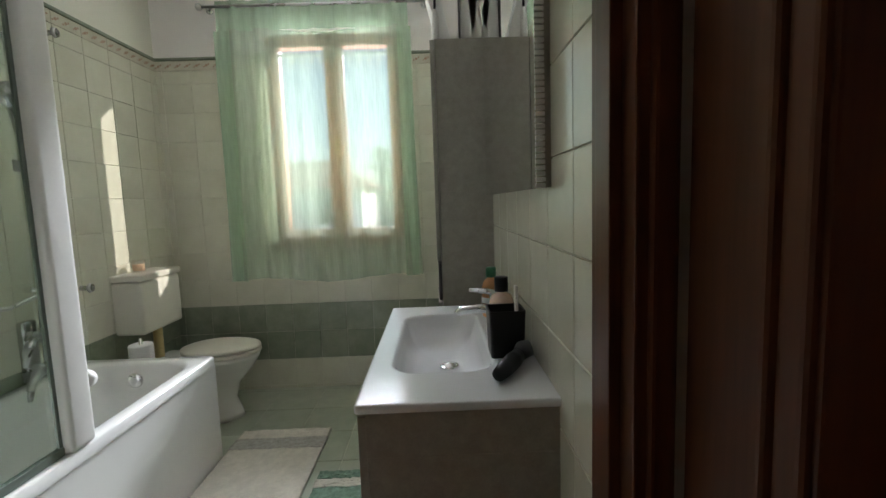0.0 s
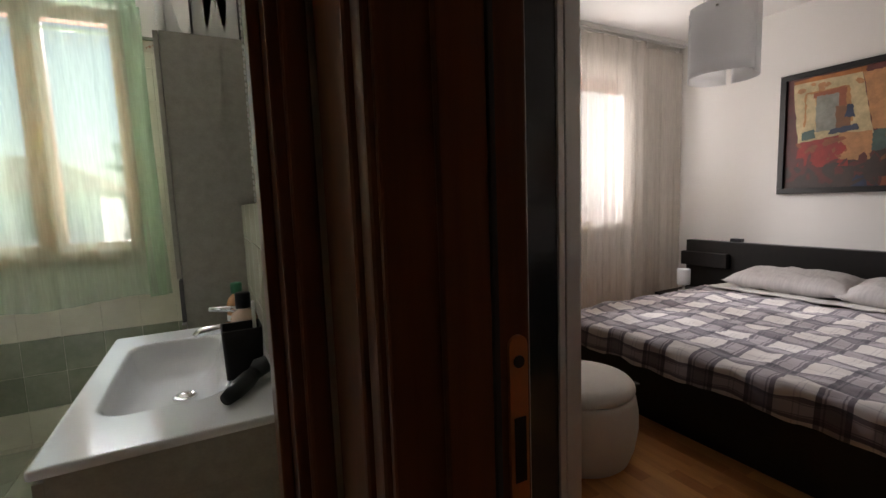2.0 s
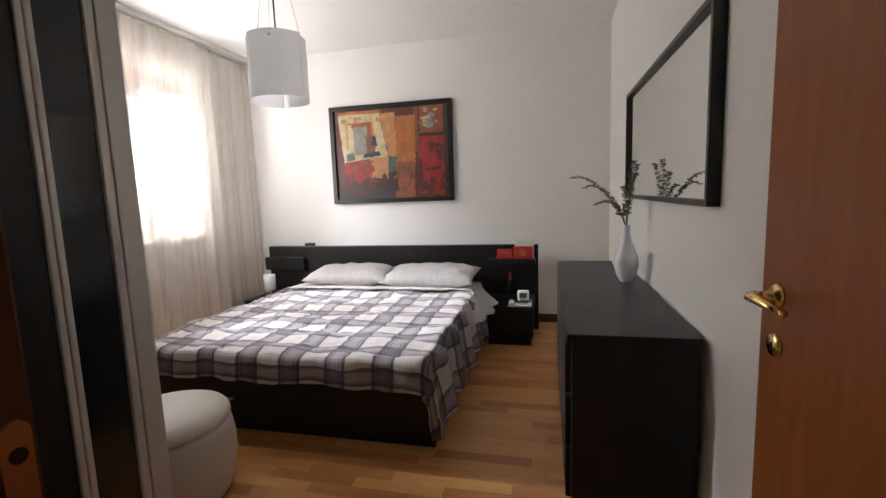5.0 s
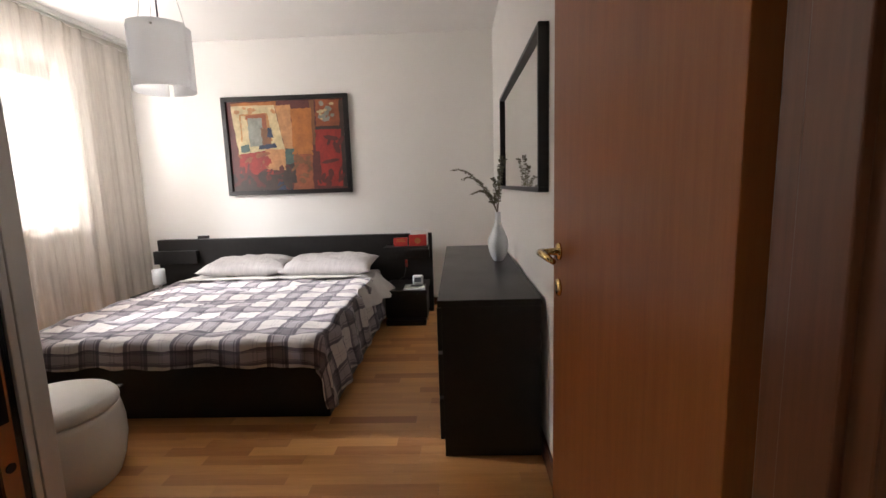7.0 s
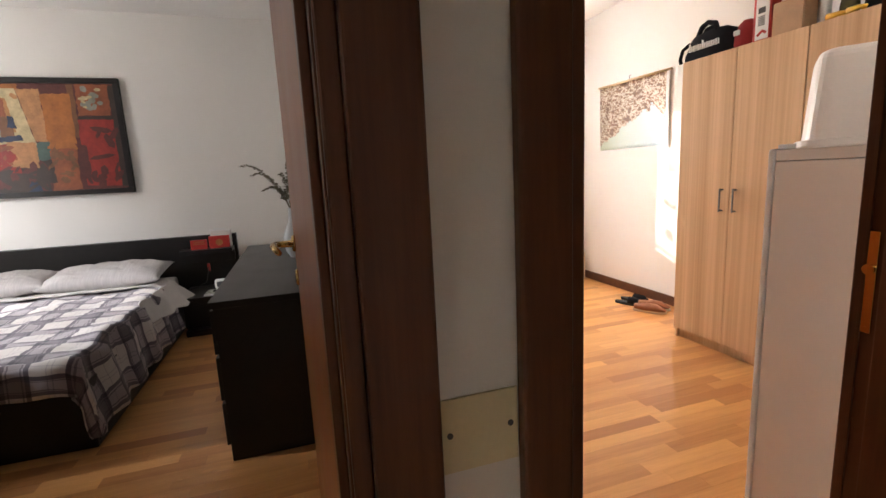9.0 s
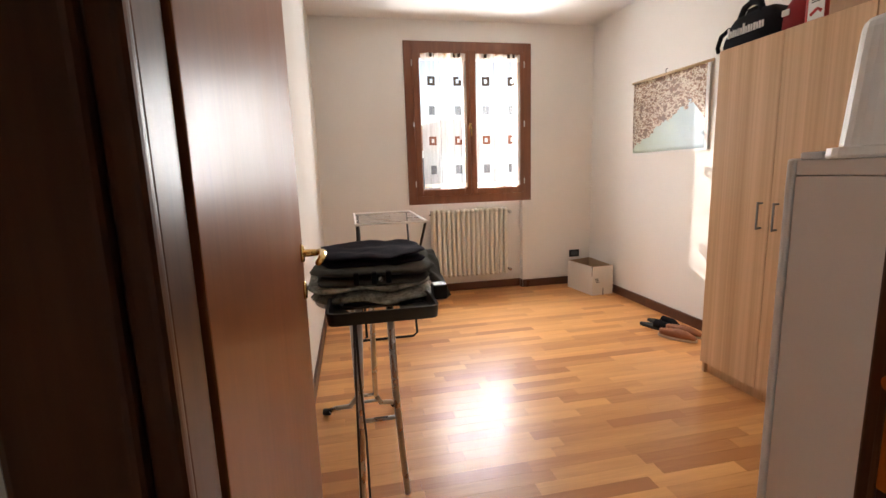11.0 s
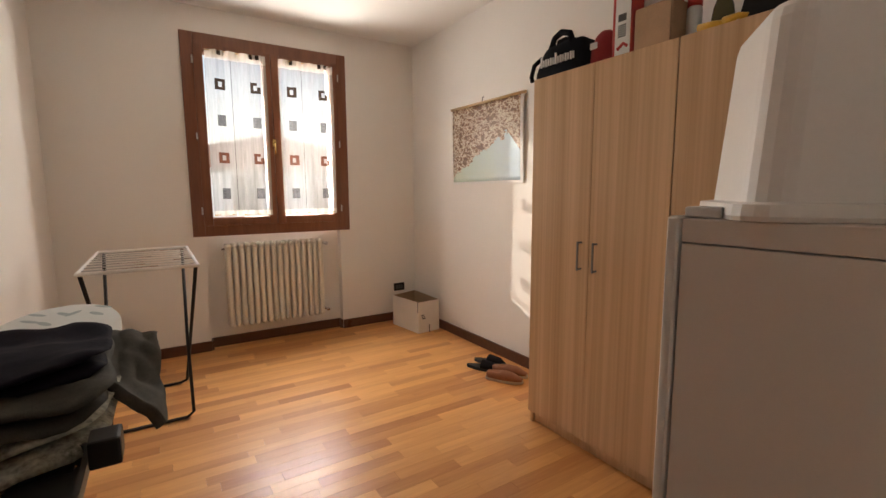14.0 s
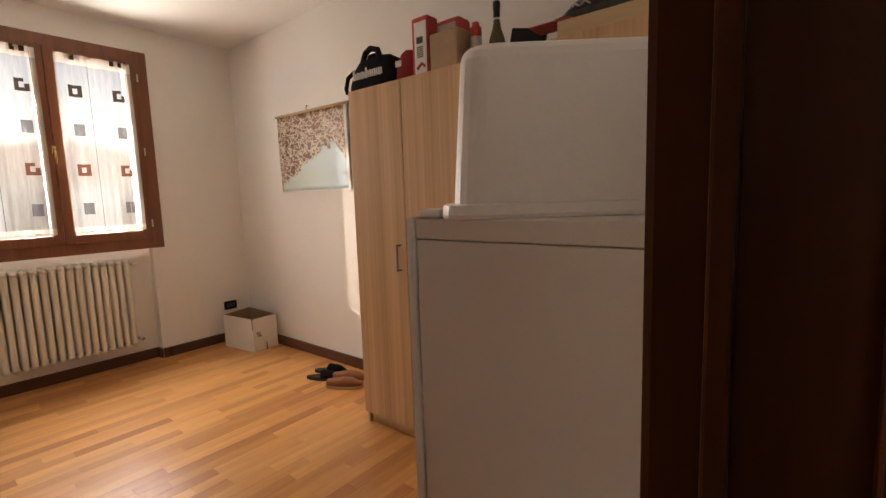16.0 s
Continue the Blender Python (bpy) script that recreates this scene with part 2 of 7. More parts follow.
wood("window_wood", (0.13, 0.042, 0.018), (0.23, 0.085, 0.036), 0.35, 2, coat=0.2)
wood("skirting_wood", (0.075, 0.028, 0.016), (0.13, 0.052, 0.028), 0.3, 1)
wood("parquet_oak", (0.45, 0.182, 0.054), (0.78, 0.40, 0.138), 0.34, 1, coat=0.06, piece=0.42, bump_s=0.015)
wood("oak_veneer", (0.49, 0.305, 0.165), (0.70, 0.475, 0.285), 0.42, 2, scale=0.55, bump_s=0.02, spec=0.3, band=(0.36, 0.62), run=0.12)
wood("pale_wood", (0.55, 0.40, 0.23), (0.70, 0.54, 0.33), 0.5, 0)
wood("black_wood", (0.006, 0.005, 0.005), (0.014, 0.012, 0.011), 0.38, 0, bump_s=0.1)
wood("taupe_laminate", (0.25, 0.237, 0.20), (0.355, 0.335, 0.285), 0.45, 1, scale=1.4)
plain("black_gloss", (0.012, 0.013, 0.014), 0.15, vary=0.2)
plain("alu", (0.66, 0.65, 0.63), 0.38, 0.25, vary=0.05, stretch=(1, 1, 0.05))
plain("chrome", (0.80, 0.80, 0.80), 0.08, 1.0, vary=0.03, bump_s=0)
plain("steel_tube", (0.55, 0.55, 0.55), 0.28, 0.9, vary=0.08)
plain("brass", (0.78, 0.55, 0.22), 0.16, 1.0, vary=0.06, bump_s=0.02)
plain("copper_plate", (0.50, 0.24, 0.11), 0.32, 0.8, vary=0.1)
plain("ceramic", (0.80, 0.79, 0.74), 0.10, vary=0.02, bump_s=0.0, coat=0.5)
plain("basin_resin", (0.74, 0.75, 0.77), 0.14, vary=0.02, bump_s=0.02, coat=0.3)
plain("acrylic", (0.82, 0.82, 0.79), 0.14, vary=0.02, bump_s=0.0, coat=0.3)
plain("white_plastic", (0.74, 0.73, 0.70), 0.38, vary=0.04, bump_s=0.05)
plain("white_enamel", (0.76, 0.70, 0.635), 0.42, vary=0.03, fine=350, bump_s=0.2)
plain("ivory_enamel", (0.76, 0.73, 0.63), 0.32, vary=0.03, bump_s=0.05)
plain("white_leather", (0.72, 0.69, 0.63), 0.48, vary=0.05, fine=160, bump_s=0.35)
plain("black_plastic", (0.012, 0.012, 0.013), 0.4, spec=0.25, vary=0.15)
plain("grey_plastic", (0.075, 0.078, 0.080), 0.42, vary=0.1)
plain("grey_green", (0.16, 0.19, 0.16), 0.4)
plain("handle_metal", (0.22, 0.215, 0.21), 0.35, 0.6)
plain("tray_plastic", (0.030, 0.031, 0.028), 0.42, vary=0.15)
plain("rubber", (0.02, 0.02, 0.02), 0.7)
plain("cream_board", (0.72, 0.63, 0.40), 0.6, vary=0.06)
plain("linen", (0.56, 0.53, 0.50), 0.9, vary=0.08, scale=9, fine=300, bump_s=0.4)
plain("pillow_cotton", (0.47, 0.44, 0.425), 0.9, vary=0.16, scale=26, fine=320, bump_s=0.4, stretch=(0.25, 2.4, 0.4))
plain("black_cloth", (0.012, 0.012, 0.015), 0.9, spec=0.1, vary=0.3, scale=20, fine=350, bump_s=0.5)
plain("navy_cloth", (0.014, 0.012, 0.020), 0.92, spec=0.1, vary=0.3, scale=20, fine=350, bump_s=0.5)
plain("grey_cloth", (0.082, 0.080, 0.070), 0.9, spec=0.15, vary=0.35, scale=25, fine=350, bump_s=0.5)
plain("print_cloth", (0.36, 0.37, 0.31), 0.9, vary=0.85, scale=34, fine=120, bump_s=0.5)
plain("board_cover", (0.66, 0.68, 0.66), 0.85, vary=0.05, fine=300)
plain("leaf_print", (0.36, 0.42, 0.42), 0.85)
plain("mat_cotton", (0.62, 0.58, 0.50), 0.95, vary=0.15, scale=30, fine=260, bump_s=1.0)
plain("mat_grey", (0.40, 0.38, 0.34), 0.95, vary=0.3, scale=50, fine=260, bump_s=1.0)
plain("mat_green", (0.17, 0.26, 0.19), 0.95, vary=0.55, scale=45, fine=260, bump_s=1.0)
plain("white_card", (0.74, 0.70, 0.65), 0.8, vary=0.04)
plain("brown_card", (0.36, 0.24, 0.14), 0.85, vary=0.08)
plain("tub_plastic", (0.88, 0.86, 0.82), 0.4, vary=0.03, bump_s=0.05)
plain("kraft", (0.46, 0.30, 0.18), 0.75, vary=0.12, scale=12)
plain("paper", (0.78, 0.78, 0.76), 0.7, vary=0.03)
plain("red_print", (0.46, 0.035, 0.028), 0.4, vary=0.25, scale=30)
plain("red_cloth", (0.30, 0.02, 0.025), 0.8, vary=0.2)
plain("yellow_plastic", (0.75, 0.42, 0.03), 0.4)
plain("print_dark", (0.06, 0.055, 0.055), 0.6)
plain("brown_leather", (0.27, 0.105, 0.048), 0.6, vary=0.2, scale=20, bump_s=0.4)
plain("sole", (0.48, 0.42, 0.33), 0.7)
plain("bottle_glass", (0.10, 0.085, 0.03), 0.1, vary=0.1, bump_s=0)
plain("dark_foil", (0.02, 0.018, 0.018), 0.35)
plain("spray_metal", (0.55, 0.56, 0.56), 0.3, 0.6)
plain("orange_liquid", (0.62, 0.32, 0.16), 0.12, bump_s=0)
plain("peach_liquid", (0.66, 0.46, 0.36), 0.12, bump_s=0)
plain("green_cap", (0.03, 0.16, 0.08), 0.4)
plain("wax", (0.70, 0.44, 0.27), 0.5)
plain("opal_glass", (0.80, 0.82, 0.84), 0.25, vary=0.02, bump_s=0.02)
plain("leaf_dry", (0.15, 0.135, 0.085), 0.7, vary=0.3, scale=40)
plain("stem", (0.12, 0.09, 0.05), 0.7)
plain("porcelain_white", (0.80, 0.82, 0.84), 0.07, vary=0.02, bump_s=0, coat=0.5)
plain("yellow_pipe", (0.55, 0.44, 0.20), 0.4)
sheer("sheer_white", (0.88, 0.825, 0.745), 0.58, glow=0.26)
sheer("sheer_voile", (0.90, 0.89, 0.87), 0.34, glow=0.10)
sheer("sheer_grey", (0.07, 0.065, 0.07), 0.82, glow=0.3)
sheer("sheer_brown", (0.10, 0.035, 0.02), 0.95, glow=0.3)
sheer("sheer_motif", (0.035, 0.022, 0.016), 0.985, glow=0.5)
sheer("sheer_green", (0.66, 0.82, 0.62), 0.42, glow=0.10)
sheer("sheer_green_hem", (0.46, 0.64, 0.45), 0.60, glow=0.25)
sheer("frosted_panel", (0.98, 0.99, 1.0), 0.80, weave=15, glow=0.70)
clear_glass("pane_glass")
clear_glass("shower_glass", (0.90, 0.95, 0.92), gloss=0.25)
clear_glass("cup_glass", (0.97, 0.96, 0.94), gloss=0.25)
m, nt, b = nodes_of("mirror")
b.inputs["Base Color"].default_value, b.inputs["Metallic"].default_value, b.inputs["Roughness"].default_value = (0.86, 0.87, 0.85, 1), 1.0, 0.015
MATS["mirror"] = m
plaid()
map_mat()
for nm, col in (("paint_cream", (0.52, 0.41, 0.225)), ("paint_ochre", (0.38, 0.125, 0.024)), ("paint_tan", (0.42, 0.19, 0.060)), ("paint_red", (0.29, 0.022, 0.014)),
                ("paint_maroon", (0.10, 0.022, 0.018)), ("paint_dark", (0.045, 0.025, 0.02)), ("paint_blue", (0.020, 0.030, 0.065)), ("paint_grey", (0.24, 0.24, 0.20)),
                ("paint_brown", (0.18, 0.075, 0.03)), ("paint_teal", (0.06, 0.10, 0.085)), ("paint_peach", (0.44, 0.21, 0.085)), ("paint_rust", (0.27, 0.075, 0.028))):
    plain(nm, col, 0.5, vary=0.35, scale=9, fine=40, bump_s=0.3)
plain("plaster_out", (0.60, 0.60, 0.60), 0.9)
plain("roof_tile", (0.34, 0.17, 0.11), 0.9, vary=0.3, scale=3)
plain("grass_far", (0.10, 0.12, 0.05), 0.95, vary=0.4, scale=0.3, fine=6)
plain("needles", (0.045, 0.075, 0.035), 0.8, vary=0.4)
plain("bark", (0.12, 0.09, 0.06), 0.9)
plain("dark_pane", (0.04, 0.05, 0.06), 0.2)


# ---- builders ----
def box(bm, x0, x1, y0, y1, z0, z1, bev=0.0, seg=2):
    m = Matrix.LocRotScale(((x0 + x1) / 2, (y0 + y1) / 2, (z0 + z1) / 2), None, (abs(x1 - x0), abs(y1 - y0), abs(z1 - z0)))
    vs = bmesh.ops.create_cube(bm, size=1.0, matrix=m)["verts"]
    if bev:
        es = list({e for v in vs for e in v.link_edges})
        bmesh.ops.bevel(bm, geom=es, offset=bev, segments=seg, affect='EDGES', profile=0.6)
    return bm


def tube(bm, pts, r, seg=10, closed=False, cap=True):
    """A round bar along a path; r: one radius or one for each point."""
    pts = [Vector(p) for p in pts]
    n = len(pts)
    rs = r if isinstance(r, (list, tuple)) else [r] * n
    rings = []
    up = None
    for i, p in enumerate(pts):
        a = pts[(i - 1) % n] if (closed or i) else p
        c = pts[(i + 1) % n] if (closed or i < n - 1) else p
        d = (c - a).normalized()
        if up is None or abs(d.dot(up)) > 0.97:
            up = Vector((0, 0, 1)) if abs(d.z) < 0.9 else Vector((1, 0, 0))
        s = d.cross(up).normalized()
        w = s.cross(d).normalized()
        up = w
        rings.append([bm.verts.new(p + (s * math.cos(2 * math.pi * k / seg) + w * math.sin(2 * math.pi * k / seg)) * rs[i]) for k in range(seg)])
    for i in range(n if closed else n - 1):
        a, c = rings[i], rings[(i + 1) % n]
        for k in range(seg):
            bm.faces.new((a[k], a[(k + 1) % seg], c[(k + 1) % seg], c[k]))
    if cap and not closed:
        bm.faces.new(rings[0][::-1])
        bm.faces.new(rings[-1])
    return bm


def lathe(bm, prof, cx, cy, seg=32, sx=1.0, sy=1.0):
    """Turned shape from (radius, height) pairs about an upright axis."""
    rings = []
    for r, z in prof:
        rings.append([bm.verts.new((cx + sx * r * math.cos(2 * math.pi * k / seg), cy + sy * r * math.sin(2 * math.pi * k / seg), z)) for k in range(seg)])
    for a, c in zip(rings, rings[1:]):
        for k in range(seg):
            bm.faces.new((a[k], a[(k + 1) % seg], c[(k + 1) % seg], c[k]))
    bm.faces.new(rings[0][::-1])
    bm.faces.new(rings[-1])
    return bm


def sheet(bm, nu, nv, fn, uvfn=None):
    """A grid of points fn(u, v), u and v from 0 to 1."""
    grid = [[bm.verts.new(fn(i / nu, j / nv)) for j in range(nv + 1)] for i in range(nu + 1)]
    lay = bm.loops.layers.uv.verify() if uvfn else None
    for i in range(nu):
        for j in range(nv):
            f = bm.faces.new((grid[i][j], grid[i + 1][j], grid[i + 1][j + 1], grid[i][j + 1]))
            if lay:
                for lp, (a, c) in zip(f.loops, ((i, j), (i + 1, j), (i + 1, j + 1), (i, j + 1))):
                    lp[lay].uv = uvfn(a / nu, c / nv)
    return bm


def rim_loop(cx, cy, hx, hy, r, n=6):
    """Points round a rectangle with rounded corners."""
    out = []
    for k, (sx, sy) in enumerate(((1, 1), (-1, 1), (-1, -1), (1, -1))):
        for i in range(n + 1):
            a = math.pi / 2 * (k + i / n)
            out.append((cx + sx * (hx - r) + r * math.cos(a), cy + sy * (hy - r) + r * math.sin(a)))
    return out


def loft(bm, loops, cap_first=False, cap_last=False):
    """Joins rings of equal count, given as (list of xy, z)."""
    rings = [[bm.verts.new((x, y, z)) for x, y in pts] for pts, z in loops]
    for a, c in zip(rings, rings[1:]):
        n = len(a)
        for k in range(n):
            bm.faces.new((a[k], a[(k + 1) % n], c[(k + 1) % n], c[k]))
    if cap_first:
        bm.faces.new(rings[0][::-1])
    if cap_last:
        bm.faces.new(rings[-1])
    return bm


def thing(name, at, label, category, group="", rz=0.0):
    ob = new(name)
    ob.empty_display_size = 0.1
    ob.matrix_world = pose(*at, 0, 0, rz)
    ob["base"] = list(at)
    return tagged(ob, label, category, group)


def part(owner, name, bm, mat, smooth=False, label="", thick=0.0, local=False):
    """A mesh under owner. Its points are given in the world, or (local) from the owner's base."""
    me = bpy.data.meshes.new(name)
    top = owner
    while top is not None and top.parent is not None:
        top = top.parent
    if owner is not None and not local:
        bmesh.ops.translate(bm, verts=bm.verts, vec=-Vector(top.location))
    bmesh.ops.recalc_face_normals(bm, faces=bm.faces)
    bm.to_mesh(me)
    bm.free()
    me.materials.append(MATS[mat])
    if smooth:
        for p in me.polygons:
            p.use_smooth = True
    ob = new(name, me)
    if owner is not None:
        ob.parent = owner
    if thick:
        s = ob.modifiers.new("thickness", 'SOLIDIFY')
        s.thickness, s.offset = thick, 0
    if label:
        ob["label"] = label
    return ob


def solid(name, bm, mat, label, category="", kind="", smooth=False, group="", thick=0.0):
    """A thing or a piece of the setting made of one mesh, with its origin at its base."""
    lo = Vector((min(v.co.x for v in bm.verts), min(v.co.y for v in bm.verts), min(v.co.z for v in bm.verts)))
    hi = Vector((max(v.co.x for v in bm.verts), max(v.co.y for v in bm.verts), max(v.co.z for v in bm.verts)))
    base = Vector(((lo.x + hi.x) / 2, (lo.y + hi.y) / 2, lo.z))
    bmesh.ops.translate(bm, verts=bm.verts, vec=-base)
    ob = part(None, name, bm, mat, smooth, thick=thick)
    ob.location = base
    return tagged(ob, label, category, group, kind)


def B():
    return bmesh.new()


def fold(a, amp, seed=0.0):
    """Uneven folds of hanging cloth."""
    return amp * (math.sin(a) + 0.45 * math.sin(a * 2.3 + seed) + 0.3 * math.sin(a * 0.61 + seed * 2))

# ---- setting: walls, floors, ceiling ----
H = 2.775
bm = B()
box(bm, 0.68, 0.80, 0.73, 3.52, 0, H)
box(bm, 0.68, 0.80, -0.205, 0.73, 2.13, H)
box(bm, 0.68, 0.80, -0.479, -0.205, 0, H)
box(bm, 0.61, 0.735, -1.16, -0.479, 2.13, H)
box(bm, 0.61, 0.735, -3.24, -1.16, 0, H)
solid("wall_hall_east", bm, "wall_paint", "white painted partition wall with two doorways", "wall", "structure")
bm = B()
box(bm, -1.385, -0.255, 0.86, 0.95, 0, H)
box(bm, -0.255, 0.645, 0.86, 0.95, 2.13, H)
box(bm, 0.645, 0.68, 0.86, 0.95, 0, H)
solid("wall_hall_north", bm, "wall_paint", "white painted partition wall beside the bathroom door", "wall", "structure")
bm = B()
for a, c, z0, z1 in ((-1.5, -0.66, 0, H), (0.23, 2.75, 0, H), (4.20, 5.33, 0, H), (-0.66, 0.23, 0, 1.03), (-0.66, 0.23, 2.40, H), (2.75, 4.20, 0, 1.0), (2.75, 4.20, 2.38, H)):
    box(bm, a, c, 3.52, 3.80, z0, z1)
solid("wall_north", bm, "wall_paint", "white painted outer wall with two windows", "wall", "structure")
bm = B()
for a, c, z0, z1, x0 in ((-3.36, -2.43, 0, H, 5.03), (-1.27, 3.52, 0, H, 5.03), (-2.43, -1.27, 2.52, H, 5.03), (-2.43, -1.27, 0, 1.03, 5.115)):
    box(bm, x0, 5.33, a, c, z0, z1)
solid("wall_east", bm, "wall_paint", "white painted outer wall with a radiator niche below the window", "wall", "structure")
solid("wall_bathroom_west", box(B(), -1.5, -1.385, 0.86, 3.52, 0, H), "bath_paint", "painted bathroom wall above the tiles", "wall", "structure")
solid("wall_south", box(B(), 0.61, 5.03, -3.36, -3.24, 0, H), "wall_paint", "white painted wall of the wardrobe room", "wall", "structure")
solid("wall_between", box(B(), 0.80, 5.03, -0.31, -0.225, 0, H), "wall_paint", "white painted partition wall between the bedrooms", "wall", "structure")
bm = B()
box(bm, -0.87, -0.75, -2.3, 0.86, 0, H)
box(bm, -0.75, 0.61, -2.3, -2.18, 0, H)
solid("wall_hall_west", bm, "wall_paint", "plain white painted hall wall", "wall", "structure")
solid("ceiling", box(B(), -1.5, 5.33, -3.36, 3.80, H, H + 0.15), "ceiling_paint", "white painted ceiling", "ceiling", "structure")
solid("floor", box(B(), -1.5, 5.33, -3.36, 3.80, -0.2, -0.016), "concrete", "floor slab under parquet and tiles", "floor", "structure")

# skirting boards
bm = B()
for x0, x1, y0, y1 in ((5.012, 5.03, -3.24, -2.43), (5.097, 5.115, -2.43, -1.27), (5.012, 5.03, -1.27, -0.31), (0.80, 5.012, -0.328, -0.31), (2.70, 5.012, -3.24, -3.222),
                       (5.012, 5.03, -0.21, 3.52), (0.82, 5.012, -0.225, -0.207), (0.80, 5.012, 3.502, 3.52), (5.03, 5.097, -2.43, -2.412), (5.03, 5.097, -1.288, -1.27)):
    box(bm, x0, x1, y0, y1, 0.0, 0.085, 0.004)
solid("baseboard", bm, "skirting_wood", "dark red-brown wooden skirting board", "baseboard", "structure")


# ---- doors ----
def casing(bm, axis, at, inner, outer, z1, out):
    """Upright moulded architrave: a flat board with a raised outer edge and a round bead. axis: the wall's normal."""
    s = 1 if outer > inner else -1
    w = abs(outer - inner)
    steps = ((0.0, 0.22, 0.015), (0.2201, 1.0, 0.021))
    for a, c, t in steps:
        lo, hi = sorted((inner + s * a * w, inner + s * c * w))
        d0, d1 = sorted((at, at + out * t))
        if axis == 'x':
            box(bm, d0, d1, lo, hi, 0, z1, 0.006, 3)
        else:
            box(bm, lo, hi, d0, d1, 0, z1, 0.006, 3)


def head(bm, axis, at, a, c, z0, out, w=0.10):
    for p, q, t in ((0.0, 0.3, 0.014), (0.3, 0.7, 0.013), (0.7, 1.0, 0.024)):
        d0, d1 = sorted((at, at + out * t))
        if axis == 'x':
            box(bm, d0, d1, a, c, z0 + p * w, z0 + q * w, 0.003)
        else:
            box(bm, a, c, d0, d1, z0 + p * w, z0 + q * w, 0.003)


# bedroom doorway
root = thing("door_1", (0.74, 0.26, 0), "dark stained wooden door frame with moulded architrave and copper strike plate", "door frame")
root["kind"] = "structure"
bm = B()
box(bm, 0.672, 0.815, 0.70, 0.73, 0, 2.10, 0.003)
box(bm, 0.672, 0.815, -0.205, -0.175, 0, 2.10, 0.003)
box(bm, 0.672, 0.815, -0.205, 0.73, 2.10, 2.13, 0.003)
box(bm, 0.72, 0.765, 0.688, 0.70, 0, 2.10, 0.002)
box(bm, 0.70, 0.765, -0.175, -0.163, 0, 2.10, 0.002)
part(root, "jamb", bm, "frame_wood")
bm = B()
casing(bm, 'x', 0.68, 0.705, 0.835, 2.2, -1)
casing(bm, 'x', 0.68, -0.178, -0.286, 2.2, -1)
head(bm, 'x', 0.68, -0.178, 0.705, 2.105, -1)
casing(bm, 'x', 0.80, 0.715, 0.80, 2.2, 1)
part(root, "architrave", bm, "frame_wood")
bm = B()
outline = rim_loop(0.799, 0.9775, 0.0105, 0.1775, 0.0104)
rings = [[bm.verts.new((x, y, z)) for x, z in outline] for y in (0.6965, 0.70)]
for k in range(len(outline)):
    q = (k + 1) % len(outline)
    bm.faces.new((rings[0][k], rings[0][q], rings[1][q], rings[1][k]))
bm.faces.new(rings[0])
bm.faces.new(rings[1])
part(root, "strike_plate", bm, "copper_plate", label="copper-coloured strike plate")
bm = B()
box(bm, 0.7925, 0.8055, 0.6950, 0.6962, 1.01, 1.075)
for z in (1.13, 0.955, 0.83):
    tube(bm, [(0.7985, 0.6962, z), (0.7985, 0.6945, z)], 0.006, 12)
part(root, "latch_hole", bm, "black_plastic")
bm = B()
box(bm, 0.766, 0.772, 0.686, 0.700, 0, 2.10, 0.002)
part(root, "door_seal", bm, "rubber")

# bathroom doorway
root = thing("door_2", (0.2, 0.9, 0), "dark stained wooden bathroom door frame with moulded architrave", "door frame")
root["kind"] = "structure"
bm = B()
box(bm, 0.615, 0.645, 0.845, 0.965, 0, 2.10, 0.003)
box(bm, -0.255, -0.225, 0.845, 0.965, 0, 2.10, 0.003)
box(bm, -0.255, 0.645, 0.845, 0.965, 2.10, 2.13, 0.003)
box(bm, 0.602, 0.615, 0.875, 0.915, 0, 2.10, 0.002)
part(root, "jamb", bm, "frame_wood")
bm = B()
casing(bm, 'y', 0.86, 0.620, 0.655, 2.2, -1)
casing(bm, 'y', 0.86, -0.230, -0.32, 2.2, -1)
head(bm, 'y', 0.86, -0.23, 0.62, 2.105, -1)
part(root, "architrave", bm, "frame_wood")
for z in (0.70, 1.75):
    bm = B()
    tube(bm, [(0.606, 0.930, z - 0.055), (0.606, 0.930, z + 0.055)], 0.0065, 12)
    tube(bm, [(0.606, 0.930, z + 0.055), (0.606, 0.930, z + 0.063)], [0.0065, 0.002], 12)
    box(bm, 0.6085, 0.6150, 0.925, 0.960, z - 0.045, z + 0.045, 0.001)
    part(root, "hinge", bm, "brass", smooth=True)

# doorway of the wardrobe room
root = thing("door_3", (0.68, -0.84, 0), "dark stained wooden door frame with moulded architrave", "door frame")
root["kind"] = "structure"
bm = B()
box(bm, 0.675, 0.725, -0.488, -0.470, 0, 2.10, 0.003)
box(bm, 0.600, 0.738, -1.16, -1.13, 0, 2.10, 0.003)
box(bm, 0.675, 0.738, -1.16, -0.470, 2.10, 2.13, 0.003)
box(bm, 0.600, 0.690, -1.13, -1.118, 0, 2.10, 0.003)
box(bm, 0.716, 0.722, -1.13, -1.125, 0, 2.10, 0.001)
part(root, "jamb", bm, "frame_wood")
bm = B()
casing(bm, 'x', 0.68, -0.488, -0.395, 2.2, -1)
casing(bm, 'x', 0.61, -1.135, -1.24, 2.2, -1)
head(bm, 'x', 0.68, -1.13, -0.488, 2.105, -1)
part(root, "architrave", bm, "frame_wood")
bm = B()
box(bm, 0.700, 0.722, -1.1302, -1.1265, 0.93, 1.12, 0.001)
tube(bm, [(0.711, -1.127, 1.05), (0.711, -1.122, 1.05)], 0.010, 14)
part(root, "strike_plate", bm, "brass")


